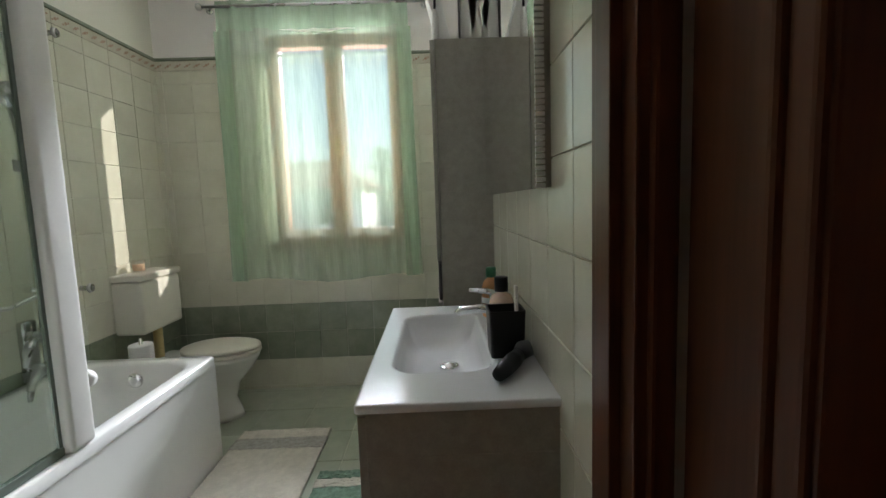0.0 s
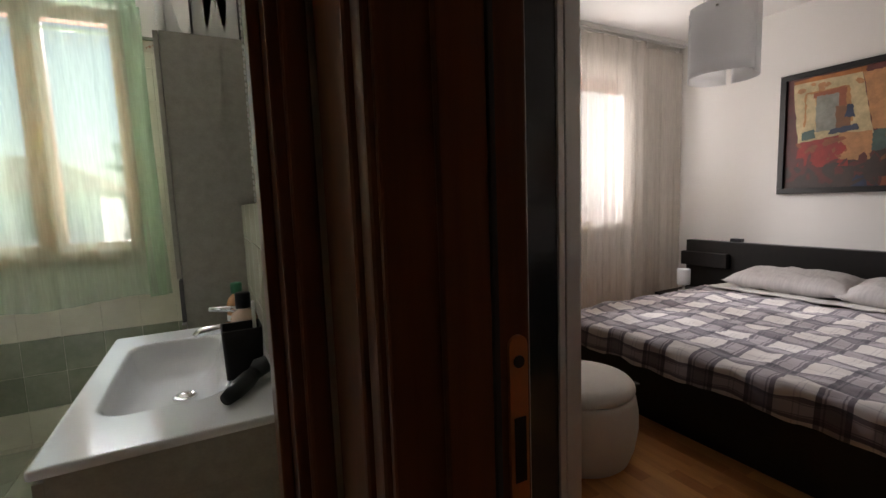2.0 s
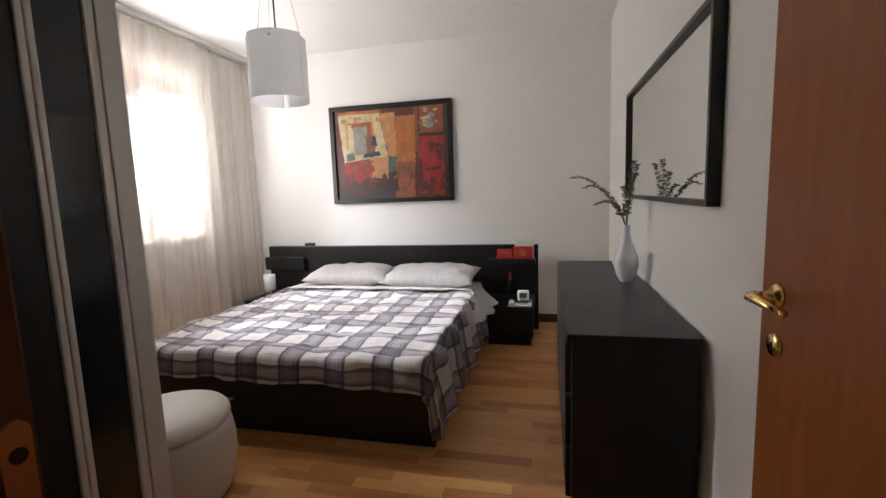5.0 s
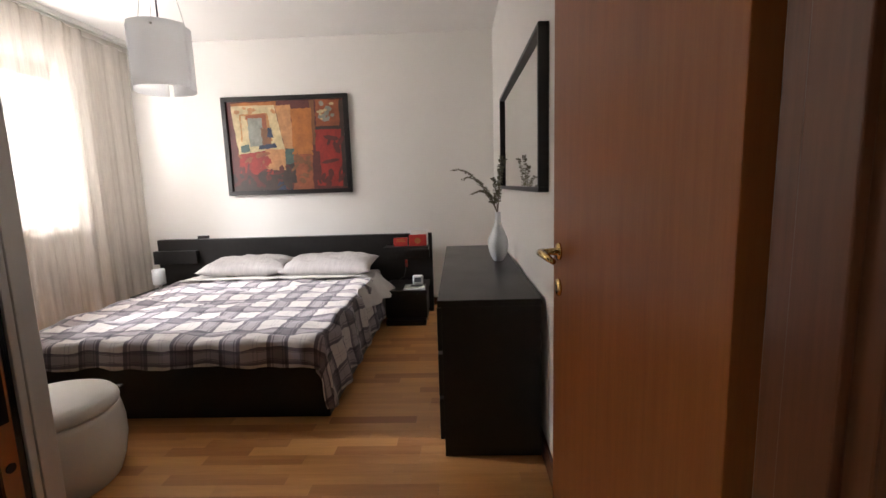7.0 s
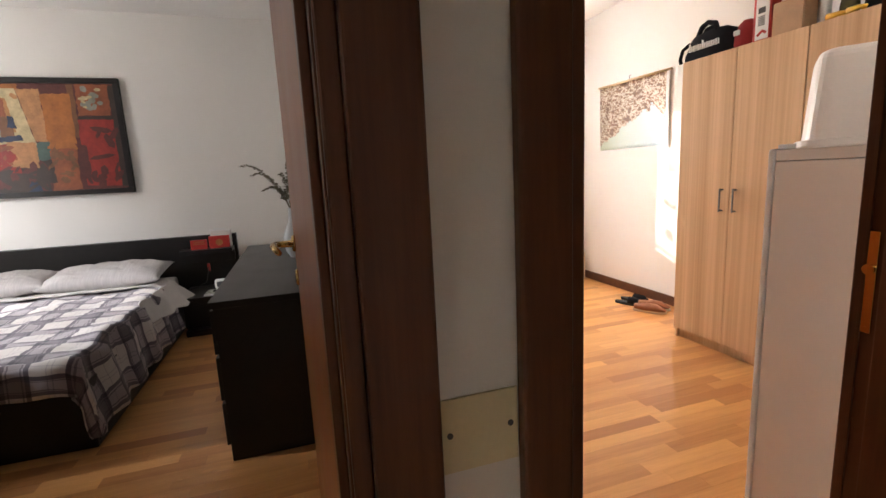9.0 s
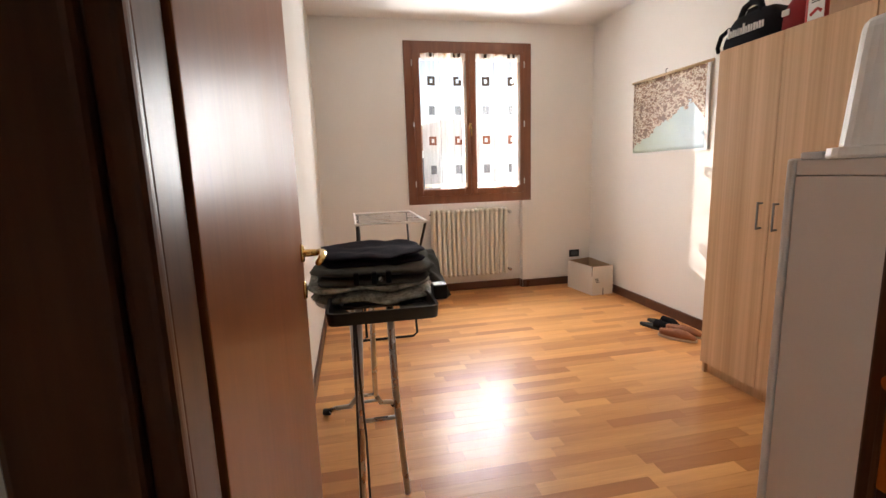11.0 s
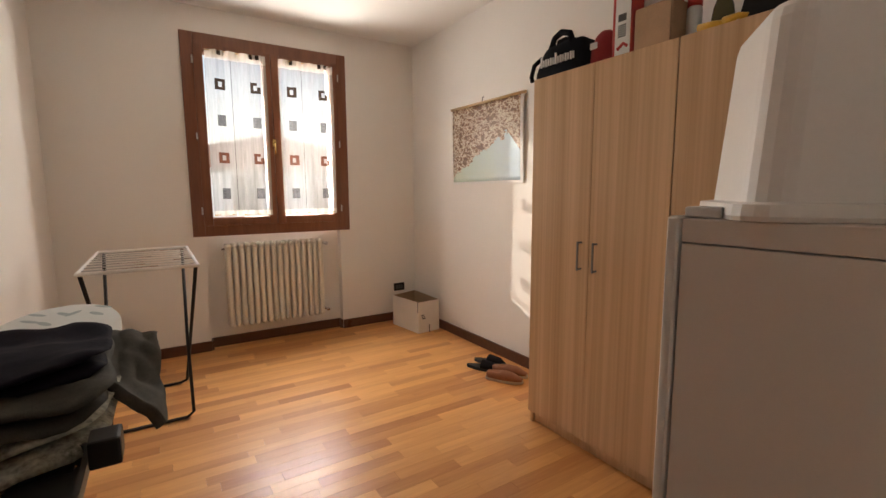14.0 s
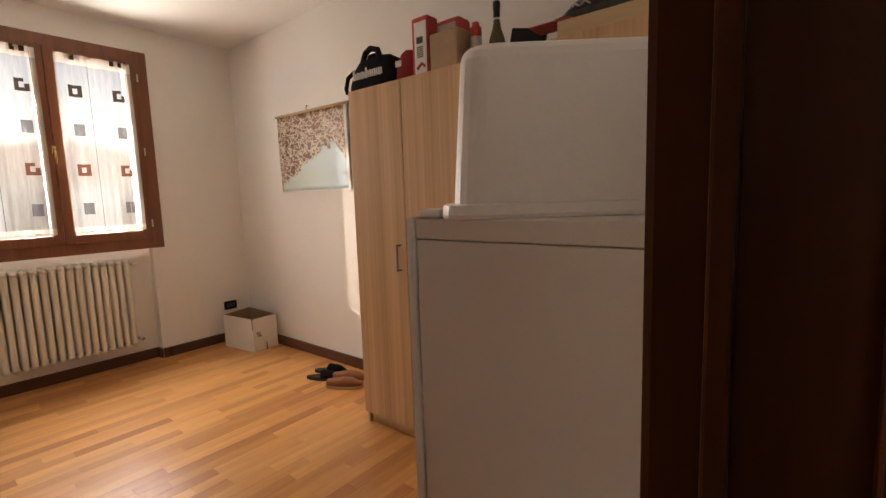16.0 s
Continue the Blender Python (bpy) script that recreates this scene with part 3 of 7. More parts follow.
def door_leaf(name, hinge, edge, out, label, handle_z):
    """A flush leaf from hinge to edge; out: the side on which its face and handle are seen."""
    hinge, edge = Vector((*hinge, 0)), Vector((*edge, 0))
    d = (edge - hinge)
    L = d.length
    d.normalize()
    n = Vector((-d.y, d.x, 0)) * out
    rz = math.degrees(math.atan2(d.y, d.x))
    root = thing(name, (hinge.x, hinge.y, 0), label, "door", rz=rz)
    s = out
    bm = B()
    box(bm, 0, L, -s * 0.042, 0, 0.008, 2.095, 0.002)
    part(root, "leaf", bm, "door_veneer", local=True)
    bm = B()
    box(bm, 0.004, L - 0.004, -s * 0.0425, -s * 0.050, 0.008, 2.09, 0.002)
    part(root, "back_panel", bm, "door_veneer", local=True)
    hx = L - 0.065
    for side in (1, -1):
        bm = B()
        y0 = 0 if side == 1 else -s * 0.050
        q = s * side
        lathe_y(bm, [(0.0255, 0), (0.0255, 0.004), (0.022, 0.009), (0.011, 0.010), (0.0095, 0.038), (0.009, 0.045)], hx, y0, handle_z, q)
        pts = [(hx + 0.002, y0 + q * 0.046, handle_z), (hx - 0.012, y0 + q * 0.058, handle_z), (hx - 0.045, y0 + q * 0.062, handle_z + 0.003), (hx - 0.085, y0 + q * 0.058, handle_z - 0.001), (hx - 0.118, y0 + q * 0.048, handle_z - 0.009)]
        tube(bm, pts, [0.0105, 0.0115, 0.0105, 0.0095, 0.0075], 12)
        part(root, "handle", bm, "brass", smooth=True, local=True, label="polished brass lever handle")
    for side in (1, -1):
        bm = B()
        y0 = 0 if side == 1 else -s * 0.050
        lathe_y(bm, [(0.0255, 0), (0.0255, 0.004), (0.022, 0.008), (0.006, 0.0085)], hx, y0, handle_z - 0.105, s * side)
        part(root, "escutcheon", bm, "brass", smooth=True, local=True)
    bm = B()
    box(bm, hx - 0.003, hx + 0.003, s * 0.0083, s * 0.0095, handle_z - 0.117, handle_z - 0.097, 0.0008)
    part(root, "keyhole", bm, "black_plastic", local=True)
    return root


def lathe_y(bm, prof, cx, y0, cz, sgn, seg=20):
    rings = []
    for r, h in prof:
        rings.append([bm.verts.new((cx + r * math.cos(2 * math.pi * k / seg), y0 + sgn * h, cz + r * math.sin(2 * math.pi * k / seg))) for k in range(seg)])
    for a, c in zip(rings, rings[1:]):
        for k in range(seg):
            bm.faces.new((a[k], a[(k + 1) % seg], c[(k + 1) % seg], c[k]))
    bm.faces.new(rings[0])
    bm.faces.new(rings[-1])


door_leaf("door_leaf", (0.856, -0.166), (1.676, -0.127), 1, "red-brown veneered flush door standing wide open with brass handle", 1.072)
door_leaf("door_leaf", (0.730, -0.492), (1.735, -0.452), -1, "red-brown veneered flush door open against the wall with brass handle", 1.07)

bm = B()
box(bm, 0.6765, 0.680, -0.394, -0.288, 0.885, 0.985, 0.001)
root = thing("cover_plate", (0.678, -0.345, 0.885), "cream plastic cover plate screwed to the wall", "cover plate")
part(root, "plate", bm, "cream_board")
for y, z in ((-0.300, 0.937), (-0.383, 0.937)):
    part(root, "screw", tube(B(), [(0.6768, y, z), (0.6748, y, z)], 0.004, 10), "print_dark")


# ---- windows ----
def pane_window(name, axis, at, a, c, z0, z1, outer, label, leaf_w, depth=0.06, gap=None, mat="window_wood"):
    """Two-leaf casement with frame, leaves, glass, hinges and a handle. axis: the wall's normal; at: the room face; outer: frame overlap."""
    root = thing(name, (at, (a + c) / 2, z0) if axis == 'x' else ((a + c) / 2, at, z0), label, "window")
    root["kind"] = "structure"

    def bx(bm, u0, u1, d0, d1, w0, w1, bev=0.004):
        if axis == 'x':
            box(bm, at + d0, at + d1, u0, u1, w0, w1, bev)
        else:
            box(bm, u0, u1, at + d0, at + d1, w0, w1, bev)
    o = outer
    bm = B()
    bx(bm, a - o, a + 0.03, -0.022, 0.05, z0 - o, z1 + o)
    bx(bm, c - 0.03, c + o, -0.022, 0.05, z0 - o, z1 + o)
    bx(bm, a + 0.03, c - 0.03, -0.022, 0.05, z1 - 0.03, z1 + o)
    bx(bm, a + 0.03, c - 0.03, -0.022, 0.05, z0 - o, z0 + 0.03)
    part(root, "frame", bm, mat)
    mid = (a + c) / 2
    for u0, u1 in ((a + 0.026, mid - 0.001), (mid + 0.001, c - 0.026)):
        bm = B()
        w = leaf_w
        bx(bm, u0, u0 + w, -0.030, 0.035, z0 + 0.026, z1 - 0.026, 0.006)
        bx(bm, u1 - w, u1, -0.030, 0.035, z0 + 0.026, z1 - 0.026, 0.006)
        bx(bm, u0 + w, u1 - w, -0.030, 0.035, z1 - 0.026 - w, z1 - 0.026, 0.006)
        bx(bm, u0 + w, u1 - w, -0.030, 0.035, z0 + 0.026, z0 + 0.026 + w, 0.006)
        sash = part(root, "sash", bm, mat)
        bm = B()
        bx(bm, u0 + w - 0.008, u1 - w + 0.008, 0.004, 0.010, z0 + w + 0.018, z1 - w - 0.018, 0)
        g = part(sash, "glass", bm, "pane_glass")
        g.visible_shadow = False
    bm = B()
    for u in (a + 0.018, c - 0.018):
        for z in (z0 + 0.15, (z0 + z1) / 2, z1 - 0.15):
            if axis == 'x':
                tube(bm, [(at - 0.030, u, z - 0.03), (at - 0.030, u, z + 0.03)], 0.006, 8)
            else:
                tube(bm, [(u, at - 0.030, z - 0.03), (u, at - 0.030, z + 0.03)], 0.006, 8)
    part(root, "hinge", bm, "steel_tube", smooth=True)
    bm = B()
    zc = (z0 + z1) / 2 - 0.02
    if axis == 'x':
        box(bm, at - 0.036, at - 0.030, mid - 0.013, mid + 0.013, zc - 0.03, zc + 0.03, 0.002)
        tube(bm, [(at - 0.036, mid, zc), (at - 0.062, mid, zc), (at - 0.066, mid, zc - 0.02), (at - 0.064, mid, zc - 0.10)], [0.008, 0.008, 0.009, 0.007], 10)
    else:
        box(bm, mid - 0.013, mid + 0.013, at - 0.036, at - 0.030, zc - 0.03, zc + 0.03, 0.002)
        tube(bm, [(mid, at - 0.036, zc), (mid, at - 0.062, zc), (mid, at - 0.066, zc - 0.02), (mid, at - 0.064, zc - 0.10)], [0.008, 0.008, 0.009, 0.007], 10)
    part(root, "handle", bm, "brass", smooth=True)
    return root


pane_window("window_1", 'x', 5.035, -2.46, -1.25, 1.03, 2.515, 0.06, "red-brown wooden two-leaf casement window", 0.068)
pane_window("window_2", 'y', 3.56, -0.66, 0.23, 1.03, 2.40, 0.0, "brown wooden two-leaf bathroom window", 0.060)
pane_window("window_3", 'y', 3.60, 2.75, 4.20, 1.0, 2.38, 0.0, "wooden two-leaf bedroom window behind a sheer curtain", 0.070)
bm = B()
box(bm, -0.70, 0.27, 3.49, 3.60, 0.995, 1.03, 0.006)
solid("window_sill", bm, "window_wood", "brown wooden sill of the bathroom window", "window sill", "structure")
bm = B()
box(bm, 2.70, 4.25, 3.47, 3.60, 0.965, 1.0, 0.006)
solid("window_sill", bm, "ivory_enamel", "pale stone sill of the bedroom window", "window sill", "structure")

# ---- bathroom ----
def tub():
    root = thing("bathtub", (-1.04, 1.8, 0), "white acrylic built-in bathtub with a smooth front panel", "bathtub")
    x0, x1, y0, y1, zt = -1.383, -0.70, 0.955, 2.64, 0.545
    cx, cy, hx, hy = (x0 + x1) / 2, (y0 + y1) / 2, (x1 - x0) / 2, (y1 - y0) / 2
    bm = B()
    loops = []
    for dx, r, z in ((0.0, 0.03, zt - 0.045), (0.0, 0.03, zt - 0.008), (0.006, 0.035, zt), (0.055, 0.13, zt), (0.066, 0.14, zt - 0.010), (0.085, 0.15, zt - 0.12), (0.11, 0.16, zt - 0.30), (0.15, 0.15, zt - 0.385), (0.22, 0.10, zt - 0.40)):
        loops.append((rim_loop(cx, cy, hx - dx, hy - dx * (1.0 if dx < 0.06 else 1.35), r), z))
    loft(bm, loops, cap_last=True)
    part(root, "basin", bm, "acrylic", smooth=True)
    bm = B()
    box(bm, x1 - 0.030, x1 - 0.006, y0 + 0.004, y1 - 0.006, 0.0, zt - 0.047, 0.004)
    box(bm, x0 + 0.01, x1 - 0.032, y1 - 0.03, y1 - 0.008, 0.0, zt - 0.047, 0.004)
    part(root, "panel", bm, "acrylic")
    bm = B()
    lathe_y(bm, [(0.036, 0.0), (0.036, 0.006), (0.030, 0.012), (0.010, 0.014)], -1.035, 2.530, 0.472, -1, 24)
    part(root, "overflow", bm, "chrome", smooth=True)


tub()
root = thing("shower_screen", (-0.72, 1.4, 0.545), "glass shower screen with a thick white post on the tub rim", "shower screen")
bm = B()
box(bm, -0.745, -0.692, 1.735, 1.835, 0.547, 2.45, 0.018, 3)
part(root, "post", bm, "white_plastic", smooth=True)
bm = B()
box(bm, -0.728, -0.720, 1.00, 1.722, 0.575, 2.43)
g = part(root, "glass", bm, "shower_glass")
bm = B()
box(bm, -0.728, -0.720, 1.7225, 1.735, 0.56, 2.44, 0.001)
box(bm, -0.733, -0.715, 1.00, 1.735, 0.5485, 0.575, 0.003)
part(root, "seal", bm, "grey_green")
for z in (0.74, 2.15):
    part(root, "knuckle", tube(B(), [(-0.72, 1.835, z), (-0.72, 1.862, z)], 0.028, 16), "white_plastic", smooth=True)

root = thing("shower_column", (-1.37, 2.36, 0.55), "chrome shower column with rail, mixer, hand shower and hose", "shower")
bm = B()
tube(bm, [(-1.325, 2.40, 0.62), (-1.325, 2.40, 2.05)], 0.011, 12)
for z in (0.95, 2.02):
    tube(bm, [(-1.384, 2.40, z), (-1.325, 2.40, z)], 0.013, 12)
part(root, "rail", bm, "chrome", smooth=True)
bm = B()
box(bm, -1.384, -1.345, 2.33, 2.40, 0.55, 0.82, 0.014, 3)
for z in (0.745, 0.60):
    tube(bm, [(-1.36, 2.36, z), (-1.30, 2.36, z)], [0.030, 0.024], 18)
    tube(bm, [(-1.31, 2.36, z), (-1.285, 2.30, z + 0.004), (-1.265, 2.245, z - 0.03), (-1.255, 2.22, z - 0.085)], [0.022, 0.02, 0.016, 0.009], 12)
part(root, "mixer", bm, "steel_tube", smooth=True)
bm = B()
tube(bm, [(-1.31, 2.39, 1.46), (-1.27, 2.37, 1.40), (-1.25, 2.38, 1.20), (-1.27, 2.42, 1.02), (-1.29, 2.36, 0.93), (-1.29, 2.22, 0.905), (-1.28, 2.06, 0.93), (-1.28, 1.96, 1.02)], 0.009, 10)
part(root, "hose", bm, "steel_tube", smooth=True)
bm = B()
tube(bm, [(-1.30, 2.40, 1.47), (-1.28, 2.36, 1.60), (-1.25, 2.30, 1.74)], [0.013, 0.015, 0.02], 12)
tube(bm, [(-1.25, 2.30, 1.74), (-1.21, 2.27, 1.745)], [0.045, 0.055], 20)
box(bm, -1.345, -1.30, 2.375, 2.425, 1.46, 1.51, 0.006)
part(root, "hand_shower", bm, "steel_tube", smooth=True)
for nm, p in (("robe_hook", (-1.384, 2.70, 0.90)), ("robe_hook", (-1.384, 2.665, 2.125))):
    bm = B()
    x, y, z = p
    tube(bm, [(x, y, z), (x + 0.012, y, z), (x + 0.045, y, z), (x + 0.052, y, z)], [0.013, 0.013, 0.010, 0.024], 16)
    tube(bm, [(x + 0.052, y, z), (x + 0.062, y, z)], [0.024, 0.020], 16)
    solid(nm, bm, "steel_tube", "round brushed metal hook on the tiled wall", "hook", smooth=True)


def toilet():
    root = thing("toilet", (-0.95, 3.12, 0), "white ceramic toilet with closed cream lid below a wall cistern", "toilet")
    cy = 3.12
    bm = B()

    def ring(x_back, x_front, half, z, n=28):
        pts = []
        for k in range(n):
            a = 2 * math.pi * k / n
            c, s = math.cos(a), math.sin(a)
            x = (x_back + x_front) / 2 + (x_front - x_back) / 2 * c
            pts.append((x, cy + half * s * (1 - 0.12 * max(0, c))))
        return pts, z
    loft(bm, [ring(-1.02, -0.80, 0.105, 0.0), ring(-1.02, -0.81, 0.10, 0.03), ring(-1.03, -0.84, 0.09, 0.12), ring(-1.06, -0.81, 0.105, 0.22), ring(-1.10, -0.72, 0.16, 0.32), ring(-1.13, -0.685, 0.175, 0.375), ring(-1.13, -0.68, 0.178, 0.395), ring(-1.10, -0.70, 0.15, 0.40)], True, True)
    box(bm, -1.30, -1.06, cy - 0.12, cy + 0.12, 0.20, 0.40, 0.03, 3)
    part(root, "bowl", bm, "ceramic", smooth=True)
    bm = B()
    loft(bm, [ring(-1.14, -0.675, 0.182, 0.403), ring(-1.14, -0.672, 0.185, 0.41), ring(-1.14, -0.672, 0.185, 0.422), ring(-1.13, -0.68, 0.178, 0.426)], True, True)
    part(root, "seat", bm, "ivory_enamel", smooth=True)
    bm = B()
    loft(bm, [ring(-1.14, -0.677, 0.180, 0.430), ring(-1.14, -0.672, 0.184, 0.436), ring(-1.14, -0.675, 0.182, 0.447), ring(-1.12, -0.70, 0.16, 0.454), ring(-1.02, -0.80, 0.07, 0.456)], True, True)
    part(root, "lid", bm, "ivory_enamel", smooth=True)
    bm = B()
    tube(bm, [(-1.27, 3.10, 0.60), (-1.27, 3.10, 0.40), (-1.25, 3.11, 0.34), (-1.20, 3.12, 0.32)], 0.026, 14)
    part(root, "flush_pipe", bm, "yellow_pipe", smooth=True, label="yellowed plastic flush pipe")


toilet()
root = thing("cistern", (-1.30, 3.09, 0.58), "cream plastic wall cistern above the toilet", "cistern")
bm = B()
box(bm, -1.384, -1.215, 2.905, 3.285, 0.585, 0.885, 0.022, 4)
part(root, "tank", bm, "ivory_enamel")
bm = B()
box(bm, -1.384, -1.208, 2.898, 3.292, 0.888, 0.925, 0.014, 3)
part(root, "lid", bm, "ivory_enamel")
root = thing("candle_glass", (-1.31, 3.05, 0.925), "small glass cup with an orange candle on the cistern", "candle")
bm = B()
lathe(bm, [(0.030, 0.926), (0.034, 0.930), (0.036, 0.995), (0.033, 0.996), (0.031, 0.934), (0.005, 0.933)], -1.31, 3.05, 24)
part(root, "glass", bm, "cup_glass", smooth=True)
part(root, "wax", lathe(B(), [(0.030, 0.935), (0.031, 0.972), (0.004, 0.970)], -1.31, 3.05, 20), "wax", smooth=True)
root = thing("toilet_roll", (-1.15, 2.80, 0.46), "white toilet roll on a wall holder beside the tub", "toilet roll")
bm = B()
lathe(bm, [(0.020, 0.475), (0.055, 0.475), (0.057, 0.48), (0.057, 0.575), (0.055, 0.58), (0.020, 0.58)], -1.15, 2.76, 24)
part(root, "roll", bm, "paper", smooth=True)
bm = B()
tube(bm, [(-1.15, 2.76, 0.40), (-1.15, 2.76, 0.61)], 0.009, 10)
lathe(bm, [(0.06, 0.0), (0.06, 0.012), (0.015, 0.02), (0.009, 0.03), (0.009, 0.41)], -1.15, 2.76, 20)
part(root, "stand", bm, "chrome", smooth=True)


def vanity():
    root = thing("washbasin_unit", (0.47, 1.74, 0), "taupe wood-look vanity unit with a white moulded basin top", "washbasin")
    X0, X1, Y0, Y1 = 0.246, 0.6765, 1.308, 2.172
    bm = B()
    outer = rim_loop((X0 + X1) / 2, (Y0 + Y1) / 2, (X1 - X0) / 2, (Y1 - Y0) / 2, 0.008)

    def bas(dx, dy, r, z):
        return rim_loop(0.434, 1.762, 0.128 - dx, 0.285 - dy, r), z
    loft(bm, [(rim_loop((X0 + X1) / 2, (Y0 + Y1) / 2, (X1 - X0) / 2 - 0.003, (Y1 - Y0) / 2 - 0.003, 0.006), 0.842), (outer, 0.845), (outer, 0.858),
              (rim_loop((X0 + X1) / 2, (Y0 + Y1) / 2, (X1 - X0) / 2 - 0.003, (Y1 - Y0) / 2 - 0.003, 0.006), 0.861), (rim_loop((X0 + X1) / 2, (Y0 + Y1) / 2, (X1 - X0) / 2 - 0.008, (Y1 - Y0) / 2 - 0.008, 0.006), 0.861),
              bas(-0.020, -0.020, 0.08, 0.861), bas(-0.006, -0.006, 0.07, 0.861), bas(-0.004, -0.004, 0.07, 0.861), bas(0.001, 0.001, 0.07, 0.859), bas(0.006, 0.007, 0.07, 0.852), bas(0.016, 0.020, 0.07, 0.820), bas(0.030, 0.046, 0.07, 0.790), bas(0.050, 0.090, 0.055, 0.774), bas(0.080, 0.16, 0.035, 0.767), bas(0.11, 0.23, 0.012, 0.765)], False, True)
    part(root, "basin", bm, "basin_resin", smooth=True, label="white moulded basin top")
    bm = B()
    box(bm, X0 + 0.022, X1, Y0 + 0.012, Y1 - 0.005, 0.06, 0.7415, 0.002)
    box(bm, X0 + 0.022, X1 - 0.002, Y0 + 0.012, Y0 + 0.03, 0.7415, 0.842)
    box(bm, X0 + 0.022, X0 + 0.04, Y0 + 0.03, Y1 - 0.005, 0.7415, 0.842)
    part(root, "body", bm, "taupe_laminate")
    bm = B()
    for z0, z1 in ((0.07, 0.44), (0.45, 0.83)):
        box(bm, X0 + 0.004, X0 + 0.022, Y0 + 0.014, Y1 - 0.008, z0, z1, 0.002)
    part(root, "drawer_front", bm, "taupe_laminate")
    bm = B()
    lathe(bm, [(0.030, 0.764), (0.030, 0.772), (0.024, 0.775), (0.020, 0.770), (0.018, 0.778), (0.004, 0.781)], 0.455, 1.76, 24)
    part(root, "drain", bm, "chrome", smooth=True)
    bm = B()
    tube(bm, [(0.545, 1.72, 0.80), (0.552, 1.72, 0.80)], [0.014, 0.011], 14)
    part(root, "overflow", bm, "chrome", smooth=True)
    bm = B()
    lathe(bm, [(0.026, 0.861), (0.026, 0.868), (0.021, 0.872), (0.021, 0.925), (0.024, 0.930), (0.022, 0.955), (0.010, 0.962)], 0.620, 1.905, 20)
    tube(bm, [(0.615, 1.905, 0.905), (0.56, 1.905, 0.912), (0.50, 1.905, 0.905), (0.487, 1.905, 0.895)], [0.018, 0.016, 0.014, 0.012], 12)
    tube(bm, [(0.620, 1.905, 0.958), (0.59, 1.905, 0.968), (0.53, 1.905, 0.975)], [0.013, 0.010, 0.007], 10)
    part(root, "tap", bm, "chrome", smooth=True)


vanity()


def bottle(name, x, y, z, prof, body_mat, cap, cap_mat, label, band=None, sx=1.0, sy=1.0):
    root = thing(name, (x, y, z), label, "bottle")
    part(root, "body", lathe(B(), [(r, z + h) for r, h in prof], x, y, 24, sx, sy), body_mat, smooth=True)
    part(root, "cap", lathe(B(), [(r, z + h) for r, h in cap], x, y, 20), cap_mat, smooth=True)
    if band:
        lo, hi, r = band
        part(root, "label", lathe(B(), [(r, z + lo), (r + 0.0008, z + lo + 0.002), (r + 0.0008, z + hi - 0.002), (r, z + hi)], x, y, 24, sx, sy), "paper", smooth=True)
        part(root, "print", lathe(B(), [(r + 0.0009, z + lo + 0.25 * (hi - lo)), (r + 0.0014, z + lo + 0.26 * (hi - lo)), (r + 0.0014, z + lo + 0.60 * (hi - lo)), (r + 0.0009, z + lo + 0.61 * (hi - lo))], x, y, 24, sx, sy), "navy_cloth", smooth=True)


bottle("mouthwash_bottle", 0.622, 1.79, 0.861, [(0.034, 0), (0.037, 0.004), (0.037, 0.10), (0.030, 0.118), (0.016, 0.125), (0.015, 0.132)], "peach_liquid", [(0.021, 0.130), (0.021, 0.172), (0.018, 0.175)], "black_plastic", "clear plastic mouthwash bottle with black cap on the basin", (0.02, 0.075, 0.0374))
bottle("mouthwash_bottle", 0.615, 1.995, 0.861, [(0.030, 0), (0.033, 0.004), (0.033, 0.105), (0.026, 0.125), (0.014, 0.135), (0.013, 0.142)], "orange_liquid", [(0.018, 0.140), (0.018, 0.172), (0.015, 0.175)], "green_cap", "orange plastic bottle with green cap on the basin", (0.02, 0.07, 0.0334))
root = thing("toothbrush_cup", (0.603, 1.585, 0.861), "square black plastic toothbrush cup on the basin edge", "cup")
bm = B()
loft(bm, [(rim_loop(0.603, 1.595, 0.043, 0.043, 0.008), 0.862), (rim_loop(0.603, 1.595, 0.047, 0.047, 0.008), 0.985), (rim_loop(0.603, 1.595, 0.043, 0.043, 0.006), 0.985), (rim_loop(0.603, 1.595, 0.040, 0.040, 0.006), 0.875)], True, True)
part(root, "cup", bm, "black_plastic")
bm = B()
box(bm, 0.632, 0.640, 1.60, 1.625, 0.90, 1.04, 0.003)
part(root, "brush", bm, "white_plastic")
root = thing("shaver", (0.60, 1.45, 0.861), "black electric shaver lying on the basin edge", "shaver")
bm = B()
tube(bm, [(0.555, 1.395, 0.880), (0.575, 1.425, 0.883), (0.60, 1.465, 0.886), (0.618, 1.492, 0.890)], [0.015, 0.020, 0.021, 0.017], 14)
part(root, "grip", bm, "black_plastic", smooth=True)
bm = B()
tube(bm, [(0.618, 1.492, 0.890), (0.632, 1.510, 0.897), (0.652, 1.513, 0.902)], [0.017, 0.023, 0.020], 14)
part(root, "head", bm, "grey_plastic", smooth=True)

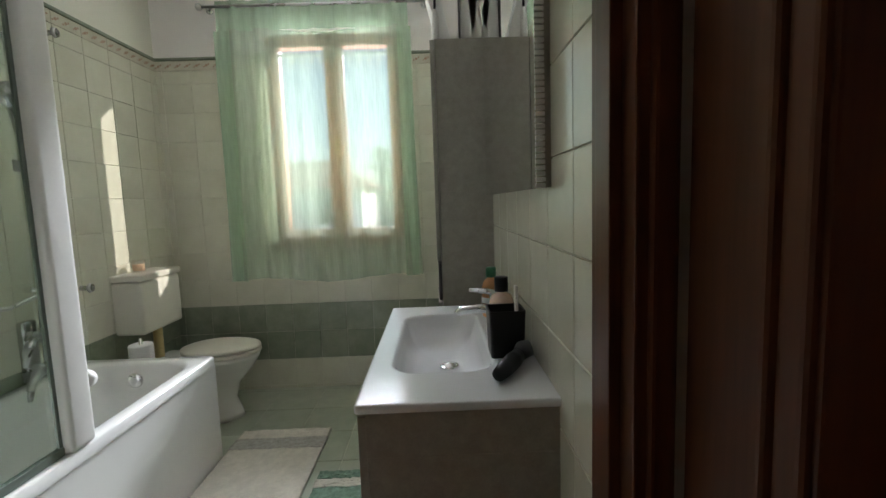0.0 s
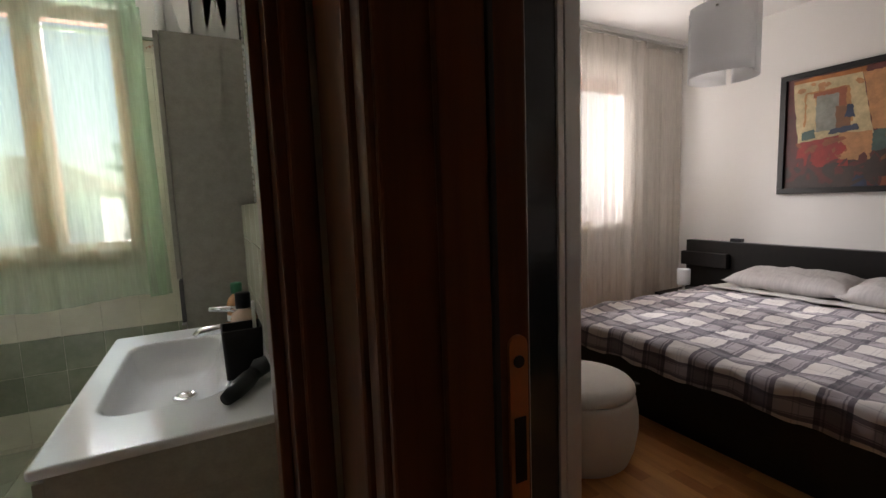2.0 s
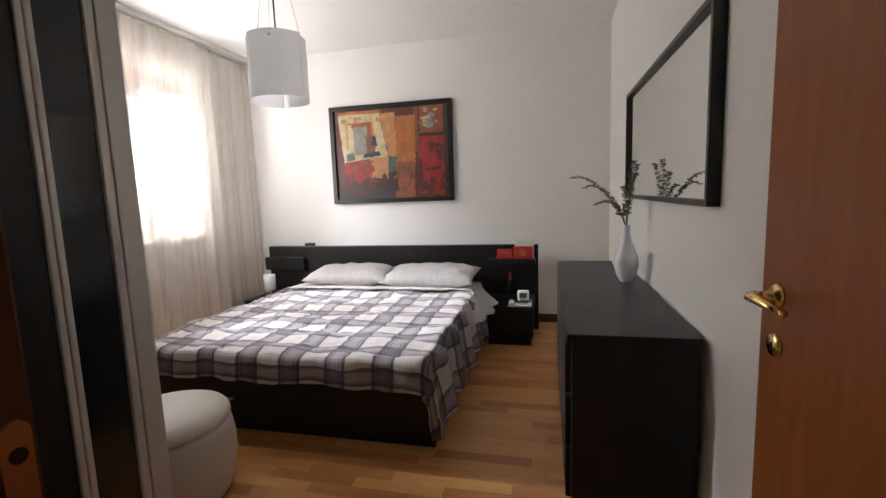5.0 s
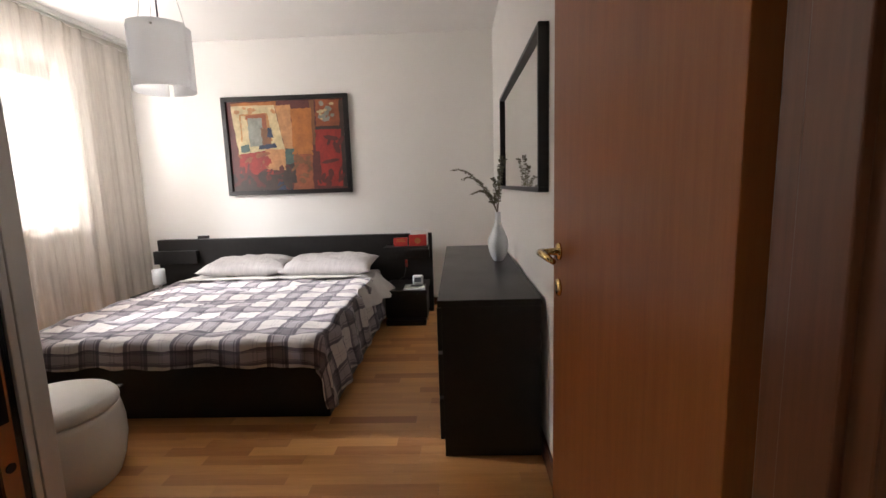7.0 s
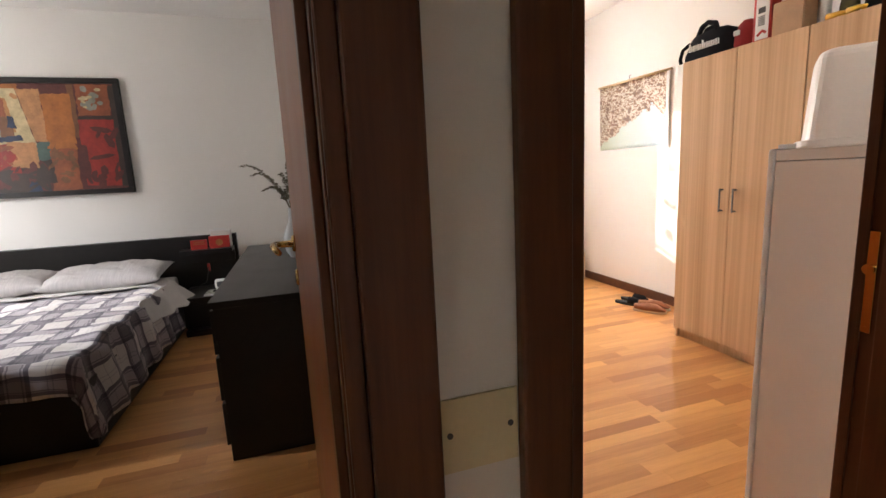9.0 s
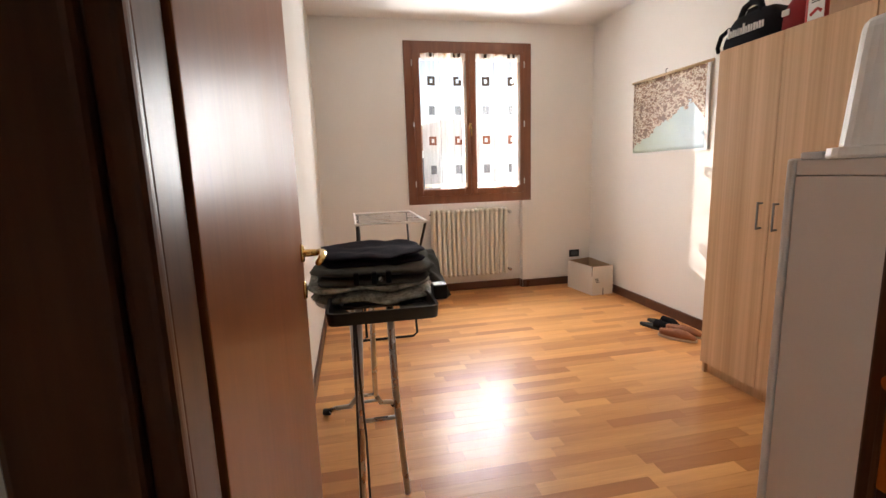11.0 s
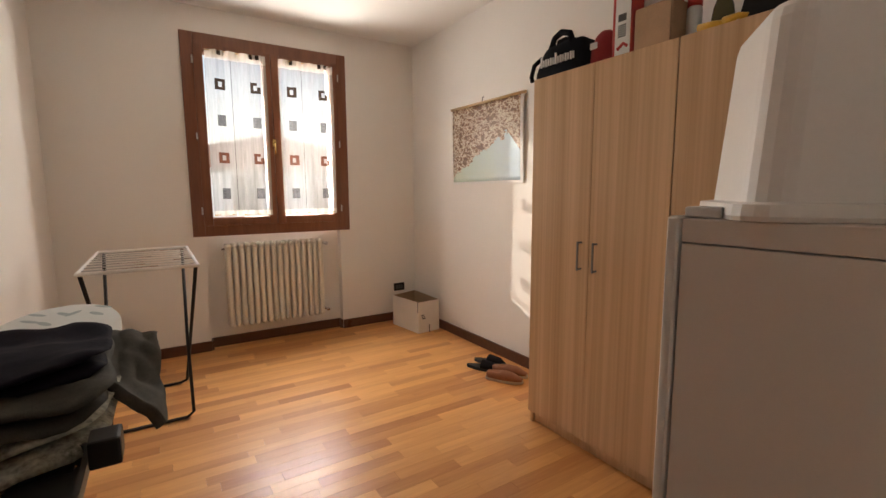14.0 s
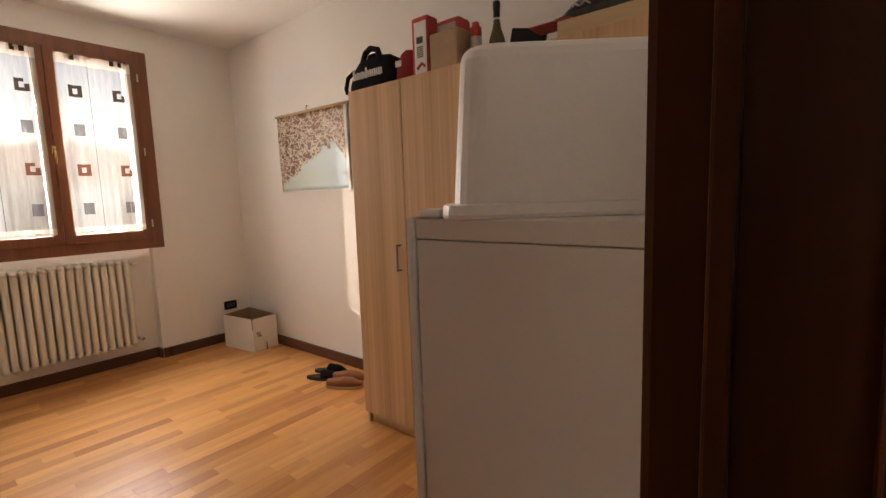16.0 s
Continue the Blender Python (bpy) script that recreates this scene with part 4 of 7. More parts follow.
root = thing("tall_cabinet", (0.556, 2.50, 0), "tall taupe wood-look bathroom cabinet", "cabinet")
bm = B()
box(bm, 0.447, 0.6765, 2.335, 2.70, 0.0, 1.93, 0.002)
part(root, "body", bm, "taupe_laminate")
bm = B()
box(bm, 0.428, 0.445, 2.333, 2.70, 1.02, 1.927, 0.002)
box(bm, 0.428, 0.445, 2.333, 2.70, 0.10, 0.84, 0.002)
part(root, "door", bm, "taupe_laminate")
bm = B()
box(bm, 0.432, 0.446, 2.333, 2.70, 0.85, 1.01, 0.002)
part(root, "grip_strip", bm, "print_dark")
root = thing("mirror_cabinet", (0.62, 1.78, 1.29), "mirrored bathroom wall cabinet with pale ribbed edge", "mirror cabinet")
bm = B()
box(bm, 0.655, 0.6765, 1.372, 2.30, 1.292, 2.02, 0.002)
part(root, "body", bm, "taupe_laminate")
bm = B()
box(bm, 0.641, 0.6535, 1.372, 2.30, 1.290, 2.02, 0.001)
part(root, "door", bm, "mirror")
bm = B()
for k in range(60):
    z = 1.292 + k * 0.0121
    box(bm, 0.639, 0.659, 1.366, 1.3715, z, z + 0.0085, 0.001, 1)
part(root, "ribbed_edge", bm, "alu")

# things on top of the tall cabinet
root = thing("toiletry_stack", (0.55, 2.5, 1.93), "white paper bags and boxes standing on the cabinet", "box")
bm = B()
for cx, a, w, h in ((0.50, -14, 0.05, 0.25), (0.575, 9, 0.07, 0.30), (0.635, -6, 0.05, 0.24)):
    tmp = B()
    box(tmp, -w / 2, w / 2, -0.06, 0.10, 0, h, 0.004)
    bmesh.ops.transform(tmp, matrix=pose(cx, 2.47, 1.932, 0, a, 0), verts=tmp.verts)
    me = bpy.data.meshes.new("tmp")
    tmp.to_mesh(me)
    tmp.free()
    bm.from_mesh(me)
    bpy.data.meshes.remove(me)
part(root, "box", bm, "paper")
part(root, "strap", box(B(), 0.552, 0.560, 2.39, 2.42, 1.95, 2.22, 0.002), "print_dark")
root = thing("toothbrush", (0.452, 2.40, 1.93), "upright electric toothbrush with dark head on the cabinet", "toothbrush")
part(root, "grip", lathe(B(), [(0.014, 1.931), (0.016, 1.96), (0.014, 2.05), (0.006, 2.07)], 0.455, 2.40, 16), "white_plastic", smooth=True)
part(root, "brush_head", lathe(B(), [(0.005, 2.07), (0.005, 2.12), (0.009, 2.125), (0.009, 2.15), (0.003, 2.155)], 0.455, 2.40, 12), "navy_cloth", smooth=True)

# curtain on its rod
root = thing("bathroom_curtain", (-0.32, 3.47, 0.78), "pale green sheer curtain on a metal rod", "curtain")
bm = B()
sheet(bm, 150, 24, lambda u, v: (-0.95 + 1.26 * u + 0.035 * (v - 0.5) * (2 * u - 1) * -1, 3.455 + fold(u * 46, 0.012, 1.3) * (0.6 + 0.5 * (1 - v)), 0.78 + 0.018 * math.sin(u * 9) + 1.62 * v))
part(root, "cloth", bm, "sheer_green", smooth=True)
bm = B()
sheet(bm, 150, 4, lambda u, v: (-0.95 + 1.26 * u + 0.0175 * (2 * u - 1) * -1, 3.455 + fold(u * 46, 0.012, 1.3) * 0.6, 2.405 + 0.185 * v))
part(root, "heading", bm, "sheer_green_hem", smooth=True)
for u0, u1 in ((0.0, 0.085), (0.93, 1.0)):
    bm = B()
    sheet(bm, 16, 24, lambda u, v: (-0.952 + 1.26 * (u0 + (u1 - u0) * u), 3.449 + fold((u0 + (u1 - u0) * u) * 46, 0.012, 1.3) * (0.6 + 0.5 * (1 - v)), 0.785 + 1.62 * v))
    part(root, "side_hem", bm, "sheer_green_hem", smooth=True)
bm = B()
tube(bm, [(-1.03, 3.452, 2.555), (0.45, 3.452, 2.555)], 0.009, 12)
for x in (-1.03, 0.45):
    lathe_x = [(x - 0.02, 3.452, 2.555), (x - 0.01, 3.452, 2.555), (x + 0.012, 3.452, 2.555), (x + 0.02, 3.452, 2.555)]
    tube(bm, lathe_x, [0.008, 0.022, 0.022, 0.008], 14)
for x in (-0.99, 0.40):
    tube(bm, [(x, 3.519, 2.555), (x, 3.452, 2.555)], 0.007, 10)
    tube(bm, [(x, 3.519, 2.555), (x, 3.512, 2.555)], 0.022, 14)
part(root, "rod", bm, "steel_tube", smooth=True)

# mats
def mat_piece(name, x0, x1, y0, y1, stripe, label, base):
    root = thing(name, ((x0 + x1) / 2, (y0 + y1) / 2, 0.0), label, "bath mat")
    def surf(a, c, p, q, mat, nm):
        bm = B()
        sheet(bm, 40, 30, lambda u, v: (a + (c - a) * u + 0.006 * noise.noise((u * 9, v * 9, 1)), p + (q - p) * v + 0.006 * noise.noise((u * 9, v * 9, 5)), 0.010 + 0.005 * noise.noise((u * 30, v * 30, 2)) + 0.004 * noise.noise((u * 6, v * 6, 3))))
        part(root, nm, bm, mat, smooth=True, thick=0.014)
    last = y0
    for s0, s1, m2 in stripe:
        surf(x0, x1, last, s0, base, "pile")
        surf(x0 - 0.004, x1 + 0.004, s0, s1, m2, "stripe")
        last = s1
    surf(x0, x1, last, y1, base, "pile")


mat_piece("bath_mat", -0.70, -0.21, 2.05, 2.885, [(2.68, 2.79, "mat_grey")], "cream cotton bath mat with a grey woven stripe on the floor", "mat_cotton")
mat_piece("bath_mat", -0.165, 0.20, 1.75, 2.46, [(2.335, 2.40, "mat_cotton")], "green and cream cotton bath mat on the floor", "mat_green")

# ---- bedroom ----
root = thing("wardrobe", (1.26, 2.4, 0), "black wardrobe with pale metal edge profiles", "wardrobe")
bm = B()
box(bm, 0.803, 1.44, 1.555, 3.15, 0.0, 2.45, 0.002)
part(root, "body", bm, "black_wood")
bm = B()
box(bm, 1.482, 1.612, 1.556, 3.14, 0.02, 2.44, 0.003)
part(root, "sliding_door", bm, "black_gloss")
bm = B()
for a, c in ((1.441, 1.458), (1.463, 1.481), (1.613, 1.640), (1.646, 1.715)):
    box(bm, a, c, 1.548, 1.60, 0.0, 2.45, 0.004)
box(bm, 1.458, 1.463, 1.556, 1.60, 0.0, 2.45)
box(bm, 1.640, 1.646, 1.556, 1.60, 0.0, 2.45)
part(root, "edge_profile", bm, "alu")

root = thing("ottoman", (2.10, 1.955, 0), "round white leather storage ottoman", "ottoman")
bm = B()
lathe(bm, [(0.222, 0.0), (0.232, 0.01), (0.256, 0.08), (0.271, 0.17), (0.271, 0.25), (0.261, 0.31), (0.254, 0.335), (0.246, 0.338)], 2.11, 1.965, 48)
part(root, "body", bm, "white_leather", smooth=True)
bm = B()
lathe(bm, [(0.240, 0.338), (0.254, 0.344), (0.258, 0.358), (0.254, 0.374), (0.240, 0.390), (0.205, 0.404), (0.11, 0.417), (0.01, 0.419)], 2.11, 1.965, 48)
part(root, "lid", bm, "white_leather", smooth=True)
bm = B()
box(bm, 2.315, 2.345, 1.80, 1.835, 0.354, 0.364, 0.003)
part(root, "tab", bm, "black_plastic")


def bed():
    root = thing("bed", (3.7, 1.82, 0), "low black-brown double bed with a long headboard", "bed")
    bm = B()
    box(bm, 2.68, 2.71, 0.905, 2.74, 0.0, 0.34, 0.004)
    box(bm, 2.71, 4.775, 0.905, 0.935, 0.0, 0.34, 0.004)
    box(bm, 2.71, 4.775, 2.71, 2.74, 0.0, 0.34, 0.004)
    part(root, "frame", bm, "black_wood")
    part(root, "slat_base", box(B(), 2.712, 4.77, 0.937, 2.708, 0.18, 0.24), "black_wood")
    part(root, "headboard", box(B(), 4.778, 4.85, 0.425, 3.225, 0.0, 0.80, 0.004), "black_wood")
    for y0, y1 in ((0.45, 0.88), (2.80, 3.245)):
        bm = B()
        if y0 > 2:
            box(bm, 4.725, 4.777, y0, y1, 0.56, 0.690, 0.003)
        else:
            box(bm, 4.60, 4.777, y0, y1, 0.655, 0.690, 0.003)
            box(bm, 4.745, 4.777, y0, y1, 0.56, 0.655, 0.003)
        part(root, "shelf", bm, "black_wood")
    part(root, "mattress", box(B(), 2.72, 4.76, 0.945, 2.70, 0.242, 0.455, 0.04, 4), "linen", smooth=True)


bed()
for y0, y1 in ((0.455, 0.86), (2.79, 3.20)):
    root = thing("bedside_table", (4.5, (y0 + y1) / 2, 0), "black-brown low bedside table beside the bed", "bedside table", "bedside tables")
    bm = B()
    box(bm, 4.28, 4.775, y0, y1, 0.30, 0.335, 0.003)
    box(bm, 4.30, 4.775, y0 + 0.02, y1 - 0.02, 0.0, 0.05, 0.003)
    box(bm, 4.40, 4.775, y0 + 0.015, y1 - 0.015, 0.05, 0.30, 0.003)
    part(root, "carcass", bm, "black_wood")
    part(root, "drawer_front", box(B(), 4.375, 4.398, y0 + 0.01, y1 - 0.01, 0.055, 0.295, 0.002), "black_wood")


def duvet():
    """A cover over the mattress that hangs down at the foot and both sides."""
    bm = B()
    x0, x1, yl, yr = 2.66, 4.28, 2.73, 0.915
    drop = 0.37
    span = (yl - yr) + 2 * drop
    length = (x1 - x0) + 0.20

    def fn(u, v):
        s = (u - 0.5) * span
        half = (yl - yr) / 2
        over = max(0.0, abs(s) - half + 0.05)
        side = 1 if s > 0 else -1
        w = length * v
        foot = max(0.0, 0.20 - w)
        x = x0 - 0.02 + max(0.0, w - 0.20)
        top = 0.478 + 0.024 * noise.noise((u * 9, v * 8, 3)) + 0.020 * (0.5 - abs(noise.noise((u * 11, v * 26, 7)))) + 0.010 * noise.noise((u * 30, v * 46, 9)) - 0.008
        arc = min(over / 0.07, 1.0)
        y = (yl + yr) / 2 + side * min(abs(s), half - 0.05 + 0.05 * math.sin(arc * math.pi / 2))
        z = top - 0.03 * (1 - math.cos(arc * math.pi / 2)) - max(0.0, over - 0.07) * 0.98
        if over > 0.07:
            y += side * (0.020 * math.sin(v * 34 + side) + 0.16 * (over - 0.07) + 0.012 * noise.noise((v * 18, over * 9, 2)))
        if foot:
            fa = min(foot / 0.06, 1.0)
            z -= 0.03 * (1 - math.cos(fa * math.pi / 2)) + max(0.0, foot - 0.06) * 0.82
            x -= 0.03 * math.sin(fa * math.pi / 2) + 0.10 * max(0.0, foot - 0.06) + 0.010 * math.sin(u * 46)
        if over > 0.07 and foot > 0.06:
            z += min(over - 0.07, foot - 0.06) * 0.35
        z -= 0.10 * max(0.0, over - 0.07) * max(0.0, 1 - 3.5 * v)
        if v > 0.8:
            z -= (v - 0.8) * 0.05
        return (x, y, max(z, 0.10))
    sheet(bm, 110, 90, fn, lambda u, v: (u * span, v * length))
    root = thing("duvet", (3.45, 1.82, 0.455), "rumpled grey, cream and purple plaid duvet spread over the bed", "duvet")
    part(root, "cover", bm, "plaid_cotton", smooth=True, thick=0.016)
    bm = B()
    sheet(bm, 70, 26, lambda u, v: (4.20 + 0.34 * v, 1.82 + (u - 0.5) * (1.78 + 0.06 * v), 0.492 + 0.008 * noise.noise((u * 14, v * 5, 4)) - 0.25 * max(0, abs(u - 0.5) - 0.455) * 4 - 0.02 * v))
    part(root, "folded_sheet", bm, "linen", smooth=True, thick=0.012)
    # sheet corner hanging beside the bed
    bm = B()
    sheet(bm, 24, 24, lambda u, v: (3.62 + 0.80 * u, 0.93 - 0.19 * v * (0.3 + 0.7 * u) + 0.012 * math.sin(u * 21 + v * 3), 0.487 - 0.19 * v * (0.75 + 0.25 * u) + 0.008 * math.sin(u * 15)))
    part(root, "sheet_corner", bm, "linen", smooth=True, thick=0.008)


duvet()


def pillow(cx, cy, rot, tilt, lab, sc=1.0):
    root = thing("pillow", (cx, cy, 0.47), lab, "pillow", "pillows on the bed", rz=rot)
    bm = B()
    n = 40

    def side(sg):
        def fn(u, v):
            a, c = u * 2 - 1, v * 2 - 1
            e = max(0.0, (1 - abs(a) ** 3.2)) ** 0.5 * max(0.0, (1 - abs(c) ** 3.0)) ** 0.5
            pinch = 1 - 0.07 * (abs(a * c) ** 1.5) * -1 - 0.05 * (1 - abs(a)) * abs(c) ** 4
            z = sg * 0.078 * e + 0.020 * noise.noise((a * 3 + cx, c * 3, sg)) * e + 0.014 * noise.noise((a * 7, c * 10 + cy, sg)) * e + 0.006 * noise.noise((a * 16, c * 20, sg + cy)) * e
            return (c * 0.205 * pinch, a * 0.39 * sc * pinch, 0.095 + z + tilt * c)
        return fn
    sheet(bm, n, n, side(1))
    sheet(bm, n, n, side(-1))
    bmesh.ops.remove_doubles(bm, verts=bm.verts, dist=0.0005)
    part(root, "cushion", bm, "pillow_cotton", smooth=True, local=True)


pillow(4.50, 2.16, 2, 0.022, "grey cotton pillow leaning against the headboard")
pillow(4.48, 1.38, -3, 0.035, "grey cotton pillow with soft creases on the bed", 1.04)

# small things at the headboard
root = thing("leaflet_box", (4.72, 0.555, 0.69), "white card leaflet holder behind the red books on the shelf", "box")
bm = B()
box(bm, 4.690, 4.740, 0.475, 0.620, 0.691, 0.842, 0.004)
part(root, "body", bm, "white_card")
bm = B()
box(bm, 4.700, 4.704, 0.50, 0.60, 0.8425, 0.866, 0.001)
part(root, "leaflet", bm, "paper")
root = thing("plug_adapter", (4.05, -0.165, 0.757), "small white plug adapter on the dresser by the wall", "adapter")
bm = B()
box(bm, 4.030, 4.070, -0.190, -0.150, 0.7585, 0.792, 0.006, 3)
part(root, "body", bm, "white_plastic")
part(root, "cord", tube(B(), [(4.05, -0.170, 0.790), (4.05, -0.176, 0.84), (4.055, -0.180, 0.89), (4.06, -0.182, 0.93)], 0.003, 8), "white_plastic", smooth=True)
root = thing("book", (4.68, 0.60, 0.69), "red paperback box standing on the headboard shelf", "book")
bm = B()
box(bm, 4.655, 4.685, 0.47, 0.64, 0.691, 0.80, 0.002)
part(root, "cover", bm, "red_print")
part(root, "emblem", tube(B(), [(4.655, 0.555, 0.742), (4.653, 0.555, 0.742)], 0.030, 20), "paint_tan")
root = thing("book", (4.68, 0.75, 0.69), "small red book standing on the headboard shelf", "book")
part(root, "cover", box(B(), 4.655, 4.680, 0.655, 0.79, 0.691, 0.775, 0.002), "red_print")
bm = B()
for k, (w, z) in enumerate(((0.09, 0.758), (0.07, 0.748), (0.10, 0.735))):
    box(bm, 4.6538, 4.6549, 0.72 - w / 2, 0.72 + w / 2, z, z + 0.005)
part(root, "print", bm, "paint_tan")
root = thing("paper_stack", (4.72, 0.57, 0.69), "white folded papers and box on the headboard shelf", "papers")
bm = B()
box(bm, 4.70, 4.765, 0.46, 0.63, 0.691, 0.835, 0.003)
box(bm, 4.69, 4.72, 0.455, 0.50, 0.835, 0.85, 0.002)
box(bm, 4.70, 4.76, 0.50, 0.635, 0.835, 0.852, 0.002)
part(root, "paper", bm, "paper")
root = thing("alarm_clock", (4.42, 0.545, 0.335), "small white rounded alarm clock on the bedside table", "alarm clock")
bm = B()
box(bm, 4.405, 4.455, 0.495, 0.595, 0.362, 0.448, 0.020, 4)
part(root, "case", bm, "white_plastic", smooth=True)
part(root, "screen", box(B(), 4.4035, 4.406, 0.515, 0.577, 0.385, 0.430, 0.001), "grey_plastic")
root = thing("magazine", (4.42, 0.59, 0.335), "magazine lying on the bedside table", "magazine")
part(root, "pages", box(B(), 4.30, 4.50, 0.475, 0.67, 0.3365, 0.348, 0.002), "paper")
part(root, "cover", box(B(), 4.305, 4.495, 0.48, 0.665, 0.3485, 0.350, 0.0005), "print_cloth")
root = thing("pen", (4.40, 0.54, 0.35), "dark pen on the magazine", "pen")
part(root, "barrel", tube(B(), [(4.385, 0.50, 0.3555), (4.39, 0.61, 0.3555)], 0.005, 10), "navy_cloth", smooth=True)
root = thing("charging_cable", (4.7, 0.70, 0.335), "thin cable with a red plug by the headboard", "cable")
bm = B()
tube(bm, [(4.765, 0.685, 0.52), (4.72, 0.69, 0.46), (4.66, 0.70, 0.39), (4.60, 0.76, 0.365), (4.55, 0.84, 0.345), (4.52, 0.85, 0.34)], 0.004, 8)
part(root, "cord", bm, "print_dark", smooth=True)
part(root, "plug", box(B(), 4.752, 4.777, 0.675, 0.697, 0.47, 0.54, 0.004), "red_print")
root = thing("table_lamp", (4.52, 3.07, 0.335), "small white cylinder lamp on the bedside table", "lamp")
part(root, "shade", lathe(B(), [(0.055, 0.40), (0.058, 0.403), (0.058, 0.545), (0.055, 0.548), (0.052, 0.545), (0.052, 0.41)], 4.52, 3.07, 28), "opal_glass", smooth=True)
part(root, "foot", lathe(B(), [(0.045, 0.336), (0.045, 0.345), (0.012, 0.352), (0.012, 0.402)], 4.52, 3.07, 20), "alu", smooth=True)
root = thing("phone_stand", (4.84, 2.76, 0.80), "small black device on top of the headboard", "device")
part(root, "case", box(B(), 4.80, 4.85, 2.715, 2.815, 0.802, 0.832, 0.004), "black_plastic")
root = thing("bottle_small", (3.72, -0.155, 0.757), "small white spray bottle on the dresser", "bottle")
part(root, "body", lathe(B(), [(0.016, 0.7585), (0.017, 0.765), (0.017, 0.80), (0.009, 0.808), (0.009, 0.83), (0.006, 0.86)], 3.95, -0.13, 16), "white_plastic", smooth=True)

# dresser
root = thing("dresser", (3.2, 0.03, 0), "long low black-brown wooden chest of drawers", "dresser")
bm = B()
box(bm, 2.292, 4.10, -0.205, 0.245, 0.0, 0.725, 0.002)
part(root, "carcass", bm, "black_wood")
part(root, "top", box(B(), 2.288, 4.102, -0.207, 0.262, 0.7255, 0.757, 0.003), "black_wood")
for i in range(2):
    for k in range(3):
        bm = B()
        a = 2.335 + i * 0.885
        box(bm, a, a + 0.875, 0.2455, 0.268, 0.06 + k * 0.222, 0.06 + k * 0.222 + 0.205, 0.003)
        part(root, "drawer_front", bm, "black_wood")
root = thing("wall_mirror", (3.02, -0.19, 1.22), "wide wall mirror with a black wooden frame above the dresser", "mirror")
bm = B()
mx0, mx1, mz0, mz1 = 2.235, 3.885, 1.228, 1.905
for a, c, p, q in ((mx0, mx1, mz1 - 0.022, mz1), (mx0, mx1, mz0, mz0 + 0.022), (mx0, mx0 + 0.022, mz0 + 0.022, mz1 - 0.022), (mx1 - 0.022, mx1, mz0 + 0.022, mz1 - 0.022)):
    box(bm, a, c, -0.224, -0.180, p, q, 0.002)
part(root, "frame", bm, "black_wood")
part(root, "glass", box(B(), mx0 + 0.02, mx1 - 0.02, -0.220, -0.200, mz0 + 0.02, mz1 - 0.02), "mirror")

root = thing("vase", (3.31, -0.105, 0.757), "white porcelain bottle vase with dry eucalyptus twigs", "vase")
bm = B()
lathe(bm, [(0.030, 0.7585), (0.034, 0.762), (0.055, 0.80), (0.068, 0.855), (0.064, 0.905), (0.044, 0.955), (0.026, 0.995), (0.019, 1.04), (0.018, 1.075), (0.021, 1.085), (0.015, 1.085), (0.014, 1.03)], 3.31, -0.105, 40)
part(root, "vase_body", bm, "porcelain_white", smooth=True)
rng = random.Random(4)
for tip, bend in (((3.53, 0.19, 1.365), 0.10), ((3.45, 0.12, 1.30), 0.13), ((3.24, -0.13, 1.44), 0.02), ((3.30, -0.16, 1.42), 0.03), ((3.12, -0.12, 1.36), 0.10), ((3.42, 0.06, 1.20), 0.10), ((3.20, -0.06, 1.30), 0.05)):
    p0, p3 = Vector((3.31, -0.105, 1.06)), Vector(tip)
    p1 = p0 + Vector(((p3.x - p0.x) * 0.15, (p3.y - p0.y) * 0.15, 0.16))
    p2 = Vector((p0.x * 0.35 + p3.x * 0.65, p0.y * 0.35 + p3.y * 0.65, p3.z + bend * 0.45))
    pts = []
    for i in range(27):
        t = i / 26
        pts.append(p0 * (1 - t) ** 3 + p1 * 3 * t * (1 - t) ** 2 + p2 * 3 * t * t * (1 - t) + p3 * t ** 3)
    part(root, "stem", tube(B(), pts, [0.0022 - 0.001 * i / 26 for i in range(27)], 6), "stem", smooth=True)
    bm = B()
    for i in range(5, 27):
        for sg in (-1, 1):
            c = pts[i] + Vector((rng.uniform(-.003, .003), rng.uniform(-.003, .003), rng.uniform(-.004, .004)))
            d = Vector((rng.uniform(-1, 1), sg + rng.uniform(-.5, .5), rng.uniform(-0.2, .9))).normalized()
            q = d.cross(Vector((rng.uniform(-1, 1), .3, 1))).normalized()
            L = 0.024 - 0.0004 * i
            w = d.cross(q) * 0.0015
            a = [bm.verts.new(c), bm.verts.new(c + d * L * 0.3 + q * L * 0.40 + w), bm.verts.new(c + d * L * 0.75 + q * L * 0.40 + w), bm.verts.new(c + d * L), bm.verts.new(c + d * L * 0.75 - q * L * 0.40 + w), bm.verts.new(c + d * L * 0.3 - q * L * 0.40 + w)]
            bm.faces.new(a)
    lf = part(root, "leaves", bm, "leaf_dry", thick=0.0008)
    lf["kind"] = "stuff"

# painting
root = thing("painting", (5.02, 1.89, 1.22), "abstract painting in red, ochre and cream in a black frame", "painting")
py0, py1, pz0, pz1 = 1.243, 2.540, 1.226, 2.216
bm = B()
for a, c, p, q in ((py0, py1, pz1 - 0.045, pz1), (py0, py1, pz0, pz0 + 0.045), (py0, py0 + 0.045, pz0 + 0.045, pz1 - 0.045), (py1 - 0.045, py1, pz0 + 0.045, pz1 - 0.045)):
    box(bm, 4.985, 5.028, a, c, p, q, 0.003)
part(root, "frame", bm, "black_wood")


